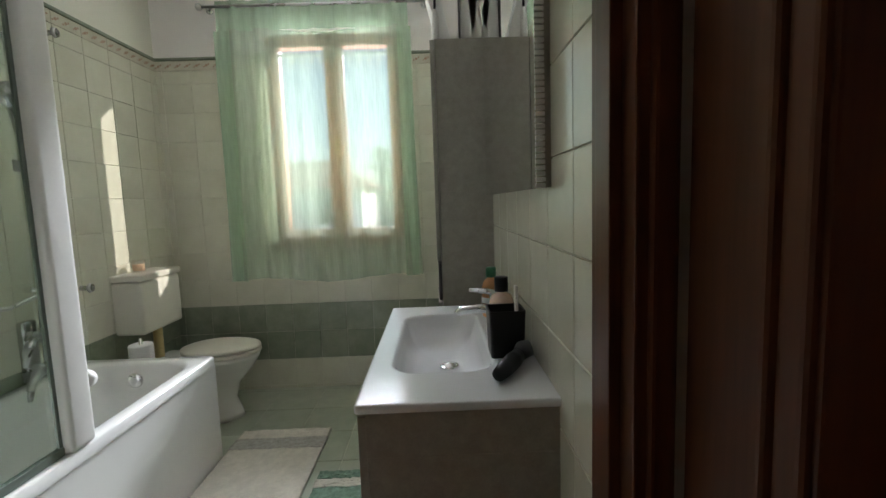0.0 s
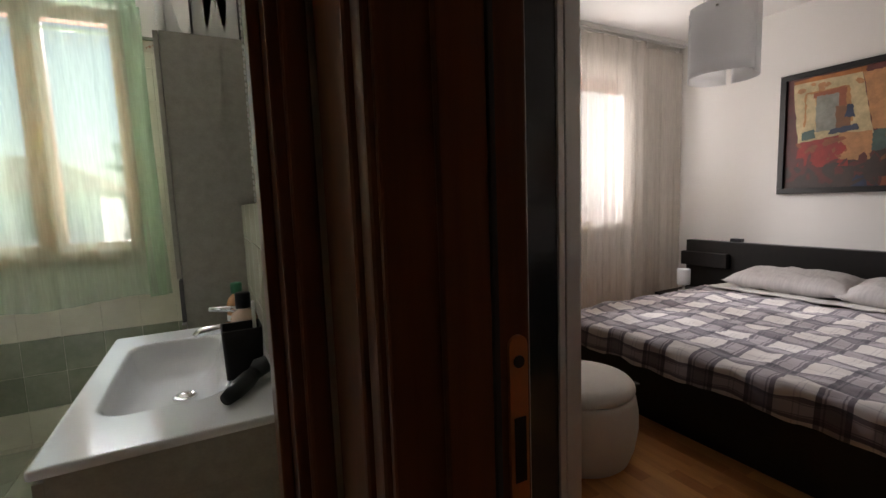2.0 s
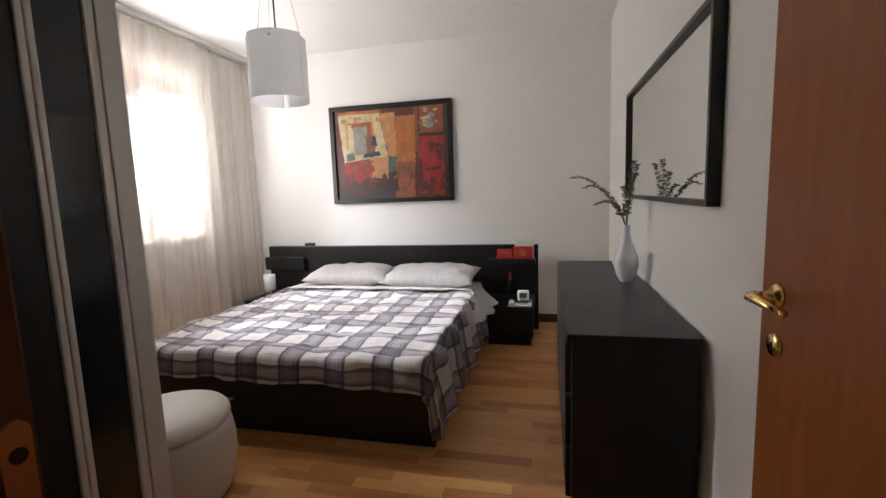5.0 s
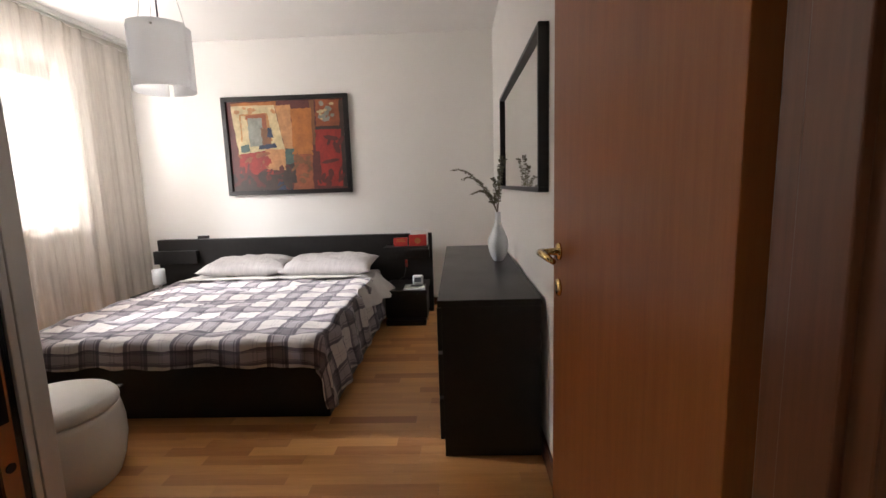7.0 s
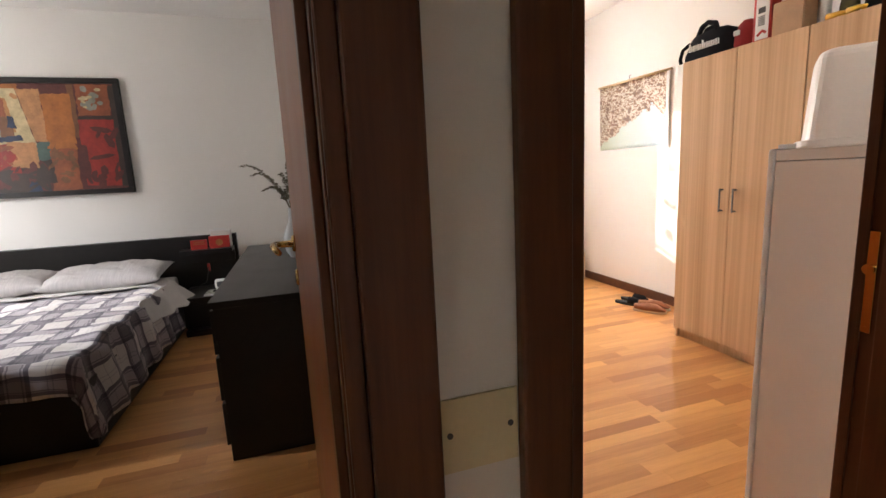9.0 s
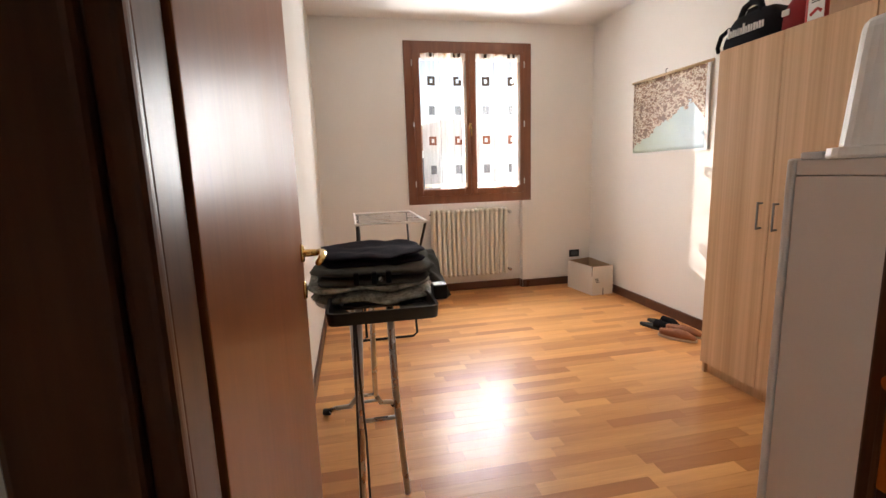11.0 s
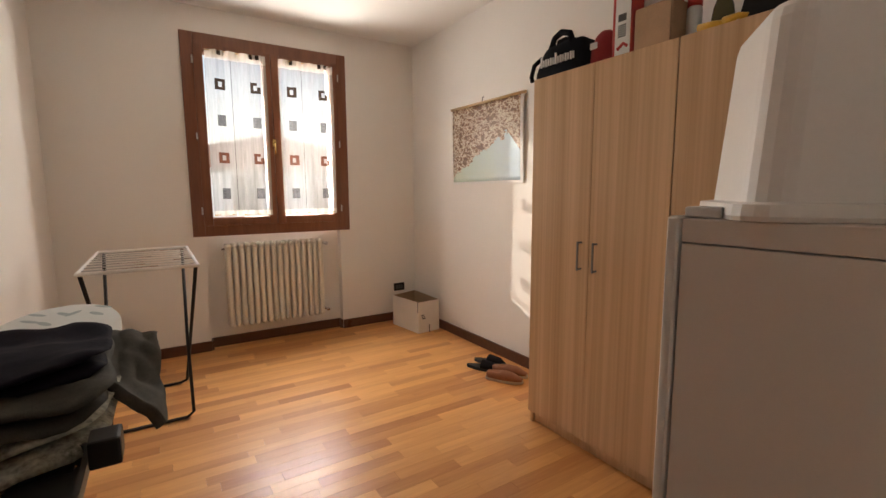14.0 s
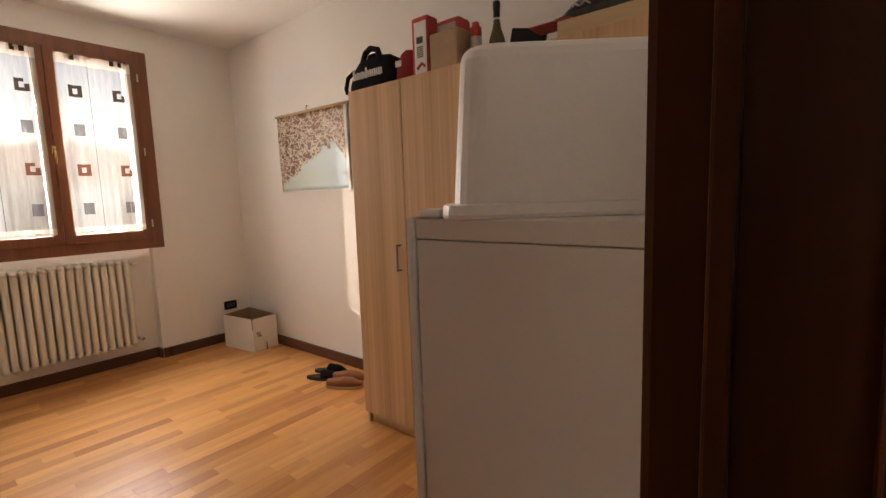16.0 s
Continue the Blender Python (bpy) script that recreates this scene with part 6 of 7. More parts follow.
sheet(bm, 20, 14, mapfn, lambda u, v: (u, v))
part(root, "print", bm, "relief_map", smooth=True, thick=0.001)
bm = B()
for a, c, p, q in ((0.0, 1.0, -0.012, 0.02), (0.965, 1.0, 0.0, 1.0)):
    sheet(bm, 12, 8, lambda u, v: tuple(Vector(mapfn(a + (c - a) * u, p + (q - p) * v)) + Vector((0, 0.0022, 0))))
part(root, "margin", bm, "paper", smooth=True)
bm = B()
tube(bm, [(4.285, -3.222, 2.040), (3.335, -3.222, 2.030)], 0.011, 12)
part(root, "rod", bm, "pale_wood", smooth=True)
bm = B()
tube(bm, [(3.84, -3.238, 2.080), (3.84, -3.222, 2.078), (3.84, -3.220, 2.045)], 0.003, 8)
part(root, "hook", bm, "print_dark")


def radiator():
    root = thing("radiator", (5.06, -1.82, 0.19), "ivory cast column radiator under the window", "radiator")
    n = 16
    y0, y1 = -1.435, -2.215
    for k in range(n):
        y = y0 + (y1 - y0) * k / (n - 1)
        bm = B()
        for x in (4.985, 5.035, 5.080):
            tube(bm, [(x, y, 0.215), (x, y, 0.865)], 0.0215, 12, cap=False)
        for z in (0.212, 0.868):
            tube(bm, [(4.972, y, z), (4.985, y, z + (0.012 if z > 0.5 else -0.012)), (5.08, y, z + (0.012 if z > 0.5 else -0.012)), (5.095, y, z)], [0.016, 0.0235, 0.0235, 0.016], 10)
        part(root, "section", bm, "ivory_enamel", smooth=True)
    for z in (0.225, 0.855):
        part(root, "header_pipe", tube(B(), [(5.035, y0 + 0.02, z), (5.035, y1 - 0.02, z)], 0.016, 10), "ivory_enamel", smooth=True)
    for z in (0.225, 0.855):
        bm = B()
        tube(bm, [(5.035, y1 - 0.02, z), (5.035, y1 - 0.055, z)], 0.010, 10)
        tube(bm, [(5.035, y1 - 0.055, z), (5.114, y1 - 0.055, z)], 0.009, 10)
        tube(bm, [(5.02, y1 - 0.055, z), (4.985, y1 - 0.058, z)], [0.014, 0.017], 12)
        part(root, "valve", bm, "steel_tube", smooth=True)
    part(root, "bleed_valve", tube(B(), [(5.035, y0 + 0.02, 0.855), (5.035, y0 + 0.045, 0.855)], 0.008, 10), "steel_tube", smooth=True)


radiator()

# small curtains on the window leaves
def voile(y0, y1, seed):
    root = thing("window_curtain", (4.985, (y0 + y1) / 2, 1.12), "short white voile curtain with brown square motifs", "curtain", "window curtains")
    bm = B()
    z0, z1 = 1.135, 2.455

    def fn(u, v):
        return (4.986 + fold(u * 26 + seed, 0.009, seed) * (0.75 + 0.4 * abs(v - 0.5)), y0 + (y1 - y0) * u + 0.01 * math.sin(v * 3.1) * (0.5 - u), z0 + (z1 - z0) * v)
    sheet(bm, 60, 20, fn)
    part(root, "cloth", bm, "sheer_voile", smooth=True)
    for p, q in ((0.0, 0.034), (0.945, 1.0)):
        bm = B()
        sheet(bm, 60, 2, lambda u, v: tuple(Vector(fn(u, p + (q - p) * v)) - Vector((0.003, 0, 0))))
        part(root, "hem", bm, "sheer_white", smooth=True)
    for col, cu in enumerate((0.22, 0.80)):
        for row, cv in enumerate((0.985, 0.80, 0.585, 0.36, 0.14)):
            su, sv = 0.085, 0.033
            if row == 0:
                cells = [(-su, su, -0.014, 0.014)]
            elif row in (2, 4):
                cells = [(-su * 0.8, su * 0.8, -sv, sv)]
            else:
                cells = [(-su, -su * 0.35, -sv, sv), (su * 0.35, su, -sv, sv * (0.2 if col else 1)), (-su * 0.35, su * 0.35, sv * 0.45, sv), (-su * 0.35, su * 0.35, -sv, -sv * 0.45)]
            bm = B()
            for a, c, p, q in cells:
                sheet(bm, 3, 2, lambda u, v: tuple(Vector(fn(cu + a + (c - a) * u, min(1, cv + p + (q - p) * v))) - Vector((0.0035, 0, 0))))
            part(root, "motif", bm, ("sheer_motif", "sheer_motif", "sheer_grey", "sheer_brown", "sheer_grey")[row])
    bm = B()
    for cu in (0.40, 0.93):
        sheet(bm, 1, 20, lambda u, v: tuple(Vector(fn(cu + 0.009 * u, v)) - Vector((0.003, 0, 0))))
    part(root, "seam", bm, "sheer_grey")
    for z in (1.145, 2.448):
        part(root, "rod", tube(B(), [(4.992, y0, z), (4.992, y1, z)], 0.0035, 8), "brass", smooth=True)


voile(-1.355, -1.81, 0.4)
voile(-1.915, -2.385, 2.2)


# cardboard box
def carton():
    root = thing("cardboard_box", (4.77, -3.08, 0), "open white cardboard box in the corner", "box")
    c = [(4.455, -2.955), (4.475, -3.195), (4.975, -3.205), (4.88, -2.90)]
    t = 0.004
    for k in range(4):
        (ax, ay), (bx, by) = c[k], c[(k + 1) % 4]
        bm = B()
        d = Vector((bx - ax, by - ay, 0)).normalized()
        n = Vector((-d.y, d.x, 0)) * t
        pts = [Vector((ax, ay, 0.001)), Vector((bx, by, 0.001)), Vector((bx, by, 0.30)), Vector((ax, ay, 0.30))]
        vs = [bm.verts.new(p) for p in pts] + [bm.verts.new(p + n) for p in pts]
        for f in ((0, 1, 2, 3), (7, 6, 5, 4), (0, 4, 5, 1), (1, 5, 6, 2), (2, 6, 7, 3), (3, 7, 4, 0)):
            bm.faces.new([vs[i] for i in f])
        part(root, "side", bm, "white_card")
        bm = B()
        vs = [bm.verts.new(p + n * 1.4 + Vector((0, 0, (0.002 if i < 2 else -0.002)))) for i, p in enumerate(pts)]
        bm.faces.new(vs)
        part(root, "lining", bm, "brown_card")
    bm = B()
    bm.faces.new([bm.verts.new((x, y, 0.004)) for x, y in c])
    part(root, "bottom", bm, "brown_card")
    bm = B()
    box(bm, 4.448, 4.4535, -3.075, -3.069, 0.0, 0.075)
    box(bm, 4.46, 4.466, -2.9565, -2.951, 0.20, 0.30)
    for k in range(3):
        box(bm, 4.453, 4.4565, -3.03 + k * 0.006, -2.995 + k * 0.006, 0.135 + k * 0.016, 0.143 + k * 0.016)
    part(root, "print", bm, "print_dark")


carton()
for nm, x, y, z, horiz in (("wall_socket", 5.028, -3.045, 0.345, True), ("wall_socket", 5.028, -0.63, 0.235, True)):
    root = thing(nm, (x, y, z - 0.04), "black rectangular socket plate on the wall" if y < -1 else "beige socket plate on the wall", "socket")
    part(root, "plate", box(B(), x - 0.010, x + 0.002, y - 0.06, y + 0.06, z - 0.04, z + 0.04, 0.004), "black_plastic" if y < -1 else "cream_board")
    bm = B()
    for k in (-1, 0, 1):
        box(bm, x - 0.0115, x - 0.0095, y + k * 0.028 - 0.011, y + k * 0.028 + 0.011, z - 0.022, z + 0.022, 0.001)
    part(root, "insert", bm, "grey_plastic" if y < -1 else "ivory_enamel")


# shoes
def clog(at, rz, upper, label, closed):
    root = thing("shoe", (*at, 0), label, "shoe", "shoes by the wall", rz=rz)
    n = 22

    def outline(k, grow=0.0):
        t = 2 * math.pi * k / n
        w = 0.042 + 0.008 * math.cos(t - 0.3)
        return ((0.135 + grow) * math.cos(t), (w + grow) * math.sin(t) + 0.006 * math.cos(t))
    bm = B()
    loft(bm, [([outline(k) for k in range(n)], 0.001), ([outline(k, 0.003) for k in range(n)], 0.010), ([outline(k) for k in range(n)], 0.024)], True, True)
    part(root, "sole", bm, "sole" if closed else "rubber", smooth=False, local=True)
    bm = B()

    def up(u, v):
        x = (-0.125 if closed else -0.01) + (0.255 if closed else 0.125) * u
        half = 0.040 * math.sqrt(max(0.02, 1 - (x / 0.138) ** 2))
        a = math.pi * v
        rise = (0.055 - 0.02 * abs(u - 0.45)) if closed else (0.050 - 0.012 * u)
        if closed and u < 0.38:
            rise *= 0.62 + 0.5 * abs(math.cos(a))
        return (x, half * math.cos(a), 0.022 + rise * math.sin(a) ** 0.6 * (0.35 + 0.65 * min(1, (1 - u) * 3.5)))
    sheet(bm, 14, 12, up)
    part(root, "upper", bm, upper, smooth=True, local=True, thick=0.004)
    if closed:
        bm = B()
        lathe(bm, [(0.03, 0.0), (0.034, 0.004), (0.03, 0.008)], -0.055, 0.0, 16, 1.5, 0.85)
        bmesh.ops.translate(bm, verts=bm.verts, vec=(0, 0, 0.045))
        part(root, "lining", bm, "black_cloth", smooth=True, local=True)


clog((3.44, -2.94), 207, "black_cloth", "black fabric slipper on the parquet", False)
clog((3.50, -3.05), 203, "black_cloth", "black fabric slipper beside its pair", False)
clog((3.19, -2.93), 213, "brown_leather", "brown leather shoe with pale sole on the parquet", True)
clog((3.25, -3.03), 210, "brown_leather", "brown leather shoe beside its pair", True)
root = thing("slipper", (2.80, -2.86, 0), "dark slipper beside the wardrobe foot", "shoe")
bm = B()
tube(bm, [(2.715, -2.76, 0.024), (2.735, -2.80, 0.03), (2.74, -2.86, 0.024)], [0.018, 0.026, 0.018], 12)
part(root, "body", bm, "grey_cloth", smooth=True)


# ironing board with clothes
def ironing_board():
    root = thing("ironing_board", (2.3, -0.63, 0), "ironing board with leaf print cover and tubular legs", "ironing board")
    bm = B()
    n = 40
    L0, L1, cy, z = 1.80, 3.10, -0.645, 0.868

    def half(u):
        if u < 0.04:
            return 0.15 + 0.03 * u / 0.04
        return 0.18 if u < 0.6 else 0.18 * max(0.0, 1 - ((u - 0.6) / 0.4) ** 2.4) ** 0.5
    top = []
    for u in [i / n for i in range(n + 1)]:
        top.append((L0 + (L1 - L0) * u, cy + half(u)))
    for u in [i / n for i in range(n, -1, -1)]:
        if half(u) > 0.001:
            top.append((L0 + (L1 - L0) * u, cy - half(u)))
    loft(bm, [(top, z), (top, z + 0.022)], True, True)
    part(root, "cover", bm, "board_cover")
    bm = B()
    rg = random.Random(8)
    for k in range(26):
        x, y = rg.uniform(2.3, 3.0), cy + rg.uniform(-0.12, 0.12)
        a = rg.choice((0.5, -0.4, 0.7))
        pts = []
        for i in range(10):
            t = 2 * math.pi * i / 10
            dx, dy = 0.045 * math.cos(t), 0.013 * math.sin(t)
            pts.append(bm.verts.new((x + dx * math.cos(a) - dy * math.sin(a), y + dx * math.sin(a) + dy * math.cos(a), z + 0.0235)))
        bm.faces.new(pts)
    part(root, "leaf_print", bm, "leaf_print")
    bm = B()
    for y in (-0.60, -0.70):
        tube(bm, [(1.80, y, 0.86), (1.86, y + (0.01 if y > -0.65 else -0.01), 0.55), (1.93, y + (0.02 if y > -0.65 else -0.03), 0.25), (2.02, y + (0.03 if y > -0.65 else -0.05), 0.012)], 0.0125, 12)
    tube(bm, [(1.89, -0.585, 0.42), (1.89, -0.725, 0.42)], 0.008, 8)
    part(root, "leg", bm, "steel_tube", smooth=True)
    bm = B()
    for y, fy in ((-0.57, -0.405), (-0.66, -0.765)):
        tube(bm, [(2.30, y, 0.86), (2.45, y, 0.50), (2.58, y, 0.17), (2.64, y + (fy - y) * 0.25, 0.09), (2.72, y + (fy - y) * 0.75, 0.045), (2.745, fy, 0.02)], 0.0125, 12)
    tube(bm, [(2.58, -0.57, 0.17), (2.58, -0.66, 0.17)], 0.008, 8)
    tube(bm, [(2.61, -0.53, 0.12), (2.61, -0.69, 0.12)], 0.008, 8)
    part(root, "leg", bm, "steel_tube", smooth=True)
    for fy in (-0.405, -0.765):
        out = 1 if fy > -0.6 else -1
        part(root, "foot_cap", tube(B(), [(2.735, fy - 0.012 * out, 0.022), (2.75, fy + 0.02 * out, 0.018)], 0.018, 12), "rubber", smooth=True)
    # iron tray
    bm = B()
    x0, x1, y0, y1 = 1.60, 1.785, -0.825, -0.515
    cx, cyy, hx, hy = (x0 + x1) / 2, (y0 + y1) / 2, (x1 - x0) / 2, (y1 - y0) / 2
    loft(bm, [(rim_loop(cx, cyy, hx, hy, 0.025), 0.872), (rim_loop(cx, cyy, hx + 0.004, hy + 0.004, 0.028), 0.908), (rim_loop(cx, cyy, hx - 0.004, hy - 0.004, 0.024), 0.908), (rim_loop(cx, cyy, hx - 0.012, hy - 0.012, 0.02), 0.878)], False, False)
    box(bm, x0 + 0.008, x0 + 0.035, y0 + 0.02, y1 - 0.02, 0.872, 0.880, 0.002)
    box(bm, x1 - 0.035, x1 - 0.008, y0 + 0.02, y1 - 0.02, 0.872, 0.880, 0.002)
    for a, c in ((y0 + 0.012, y0 + 0.10), (y1 - 0.10, y1 - 0.012)):
        vs = [bm.verts.new(p) for p in ((x0 + 0.02, a, 0.878), (x1 - 0.02, a if a < -0.7 else c - 0.02, 0.878), (x1 - 0.02, c if a < -0.7 else c, 0.878), (x0 + 0.02, c, 0.878))]
        bm.faces.new(vs)
    part(root, "iron_tray", bm, "tray_plastic", label="dark grey plastic iron tray")
    bm = B()
    for y in (-0.55, -0.79):
        tube(bm, [(1.77, y, 0.886), (1.86, y * 0.6 - 0.258, 0.868)], 0.005, 8)
    part(root, "bracket", bm, "steel_tube", smooth=True)
    bm = B()
    box(bm, 1.70, 1.755, -0.874, -0.830, 0.895, 0.94, 0.005)
    part(root, "plug_box", bm, "black_plastic")
    bm = B()
    tube(bm, [(1.64, -0.59, 0.872), (1.65, -0.592, 0.70), (1.66, -0.60, 0.50), (1.72, -0.60, 0.25), (1.80, -0.55, 0.05), (1.90, -0.50, 0.008)], 0.0035, 8)
    tube(bm, [(1.74, -0.585, 0.86), (1.72, -0.58, 0.66), (1.70, -0.575, 0.45), (1.74, -0.57, 0.2), (1.84, -0.60, 0.008)], 0.0035, 8)
    part(root, "cord", bm, "print_dark", smooth=True)


ironing_board()


def cloth_pile():
    def slab(name, mat, cx, cy, hx, hy, z0, th, seed, label, extra=None):
        root = thing(name, (cx, cy, z0), label, "clothes", "folded clothes")
        bm = B()
        layers = 2
        lt = th / layers
        for k in range(layers):
            sd, zb = seed + 3.7 * k, z0 + k * lt
            sx, sy = hx * (1 - 0.03 * k), hy * (1 - 0.05 * ((k + 1) % 2))

            def fn(sg):
                def f(u, v):
                    t = 2 * math.pi * u
                    ca, sa = math.cos(t), math.sin(t)
                    w = (abs(ca) ** 5 + abs(sa) ** 5) ** -0.2 * (1 + 0.13 * noise.noise((ca * 1.4, sa * 1.4, sd)))
                    a, c = v * ca * w, v * sa * w
                    e = max(0.0, 1 - v ** 9) ** 0.5
                    swell = 0.015 * noise.noise((a * 2.2, c * 2.2, seed)) + 0.006 * abs(noise.noise((a * 5 + c * 2, c * 3, sd)))
                    return (cx + a * sx, cy + c * sy, zb + lt * 0.5 + sg * lt * 0.5 * e + swell * (0.3 + 0.7 * v) - 0.010 * max(0.0, v - 0.75) * 4 * (1 - k))
                return f
            sheet(bm, 56, 18, fn(1))
            sheet(bm, 56, 18, fn(-1))
        bmesh.ops.remove_doubles(bm, verts=bm.verts, dist=0.0004)
        part(root, "cloth", bm, mat, smooth=True)
        if extra:
            extra(root)
    slab("folded_clothes", "print_cloth", 1.98, -0.655, 0.245, 0.208, 0.892, 0.048, 1.0, "folded patterned cloth on the ironing board")

    def jeans_parts(root):
        for y in (-0.60, -0.655, -0.70):
            part(root, "belt_loop", box(B(), 1.757, 1.78, y - 0.008, y + 0.008, 0.945, 0.982, 0.003), "black_cloth", smooth=True)
        part(root, "button", tube(B(), [(1.762, -0.675, 0.960), (1.754, -0.675, 0.960)], 0.007, 12), "steel_tube")
    slab("folded_trousers", "grey_cloth", 1.99, -0.655, 0.232, 0.200, 0.938, 0.046, 4.0, "folded dark grey trousers on the pile", jeans_parts)
    slab("folded_sweater", "navy_cloth", 2.03, -0.665, 0.185, 0.188, 0.985, 0.034, 9.0, "folded dark navy sweater on top of the pile")
    root = thing("hanging_trousers", (1.93, -0.83, 0.89), "dark trouser leg hanging over the board edge", "clothes", "folded clothes")
    bm = B()
    sheet(bm, 20, 20, lambda u, v: (1.93 + 0.30 * u, -0.79 - 0.135 * v + 0.01 * noise.noise((u * 4, v * 4, 3)), 0.968 - 0.03 * v - 0.015 * math.sin(u * 5) - 0.10 * v * v * (1 - u) + 0.012 * noise.noise((u * 6, v * 6, 1))))
    part(root, "cloth", bm, "grey_cloth", smooth=True, thick=0.022)


cloth_pile()


def drying_rack():
    root = thing("drying_rack", (3.93, -0.87, 0), "folding clothes drying rack with dark legs", "drying rack")
    z = 0.955
    x0, x1, y0, y1 = 3.46, 4.42, -0.62, -1.11
    bm = B()
    tube(bm, [(x0, y0, z), (x1, y0, z), (x1, y1, z), (x0, y1, z)], 0.009, 10, closed=True)
    part(root, "frame", bm, "white_plastic", smooth=True)
    bm = B()
    for k in range(1, 9):
        x = x0 + (x1 - x0) * k / 9
        tube(bm, [(x, y0, z), (x, y1, z)], 0.0028, 6)
    wires = part(root, "wire", bm, "steel_tube", smooth=True)
    wires["kind"] = "stuff"
    bm = B()
    tube(bm, [(x0 + 0.02, y0 - 0.01, z - 0.008), (4.10, y0 - 0.01, 0.42), (4.38, y0 - 0.015, 0.03), (4.385, y0 - 0.06, 0.012), (4.385, y1 + 0.10, 0.012), (4.38, y1 + 0.06, 0.03), (4.10, y1 + 0.03, 0.42), (x0 + 0.02, y1 + 0.01, z - 0.008)], 0.0095, 10)
    part(root, "leg", bm, "black_plastic", smooth=True)
    bm = B()
    tube(bm, [(x1 - 0.02, y0 - 0.03, z - 0.008), (4.08, y0 - 0.035, 0.42), (3.82, y0 - 0.035, 0.03), (3.80, y0 - 0.005, 0.012), (3.80, y1 + 0.09, 0.012), (3.82, y1 + 0.055, 0.03), (4.08, y1 + 0.05, 0.42), (x1 - 0.02, y1 + 0.03, z - 0.008)], 0.0095, 10)
    part(root, "leg", bm, "black_plastic", smooth=True)


drying_rack()
root = thing("ceiling_hook", (3.30, -1.95, 2.74), "small white lamp hook on the ceiling", "ceiling hook")
bm = B()
lathe(bm, [(0.035, 2.774), (0.035, 2.765), (0.012, 2.758), (0.008, 2.74)], 3.62, -2.02, 16)
part(root, "cap", bm, "white_plastic", smooth=True)

# ---- outside ----
solid("ground", box(B(), -400, 400, -400, 400, -3.4, -3.3), "grass_far", "open ground around the house", "ground", "structure")


def house(name, x, y, w, d, h, roof, label, face, cols, rows):
    root = thing(name, (x, y, -3.3), label, "house")
    part(root, "wall", box(B(), x - w / 2, x + w / 2, y - d / 2, y + d / 2, -3.3, -3.3 + h), "plaster_out")
    bm = B()
    e = 0.5
    zt = -3.3 + h
    a = [bm.verts.new(p) for p in ((x - w / 2 - e, y - d / 2 - e, zt), (x + w / 2 + e, y - d / 2 - e, zt), (x + w / 2 + e, y + d / 2 + e, zt), (x - w / 2 - e, y + d / 2 + e, zt))]
    t = [bm.verts.new(p) for p in ((x - w / 4, y, zt + roof), (x + w / 4, y, zt + roof))]
    for f in ((a[0], a[1], t[1], t[0]), (a[1], a[2], t[1]), (a[2], a[3], t[0], t[1]), (a[3], a[0], t[0]), tuple(a[::-1])):
        bm.faces.new(f)
    part(root, "roof", bm, "roof_tile")
    for i in range(cols):
        for k in range(rows):
            z = -3.3 + 1.0 + k * 2.9
            if face == 'y':
                cx = x - w / 2 + w * (i + 0.5) / cols
                part(root, "window", box(B(), cx - 0.5, cx + 0.5, y - d / 2 - 0.05, y - d / 2 + 0.05, z, z + 1.4, 0.02), "dark_pane")
            else:
                cy = y - d / 2 + d * (i + 0.5) / cols
                part(root, "window", box(B(), x - w / 2 - 0.05, x - w / 2 + 0.05, cy - 0.5, cy + 0.5, z, z + 1.4, 0.02), "dark_pane")


house("neighbour_house", -6.5, 22, 8, 7, 5.3, 1.4, "pale plastered house with tiled roof", 'y', 3, 2)
house("neighbour_house", 4.5, 38, 16, 9, 4.8, 1.6, "long pale plastered house with tiled roof", 'y', 5, 2)
house("neighbour_house", 24, -5.5, 8, 12, 5.6, 1.6, "cream plastered house across the street", 'x', 4, 2)


def conifer(x, y, h, seed):
    root = thing("conifer_tree", (x, y, -3.3), "dark green broad conifer tree", "tree")
    rg = random.Random(seed)
    part(root, "trunk", tube(B(), [(x, y, -3.3), (x + 0.05, y, -3.3 + h * 0.5), (x, y, -3.3 + h)], [0.22, 0.14, 0.03], 10), "bark", smooth=True)
    bm, lb = B(), B()
    for k in range(44):
        f = 0.22 + 0.76 * k / 44
        z = -3.3 + h * f
        a = rg.uniform(0, 2 * math.pi)
        R = h * 0.30 * (1.08 - f) ** 0.7 * rg.uniform(0.6, 1.1)
        tip = Vector((x + R * math.cos(a), y + R * math.sin(a), z + R * rg.uniform(-0.05, 0.25)))
        tube(lb, [(x, y, z - 0.1), tip], [0.04, 0.012], 5)
        for j in range(34):
            t = rg.uniform(0.25, 1.05)
            c = Vector((x, y, z)).lerp(tip, t) + Vector((rg.gauss(0, .16), rg.gauss(0, .16), rg.gauss(0, .10)))
            d = Vector((rg.gauss(0, 1), rg.gauss(0, 1), rg.gauss(0, .6))).normalized()
            q = d.cross(Vector((rg.gauss(0, 1), rg.gauss(0, 1), 1))).normalized()
            s = rg.uniform(0.10, 0.22)
            bm.faces.new([bm.verts.new(c), bm.verts.new(c + d * s + q * s * 0.35), bm.verts.new(c + d * s * 1.7), bm.verts.new(c + d * s - q * s * 0.35)])
    part(root, "limbs", lb, "bark")
    lf = part(root, "foliage", bm, "needles")
    lf["kind"] = "stuff"


conifer(-2.35, 24, 7.6, 3)
conifer(1.5, 30, 5.2, 6)

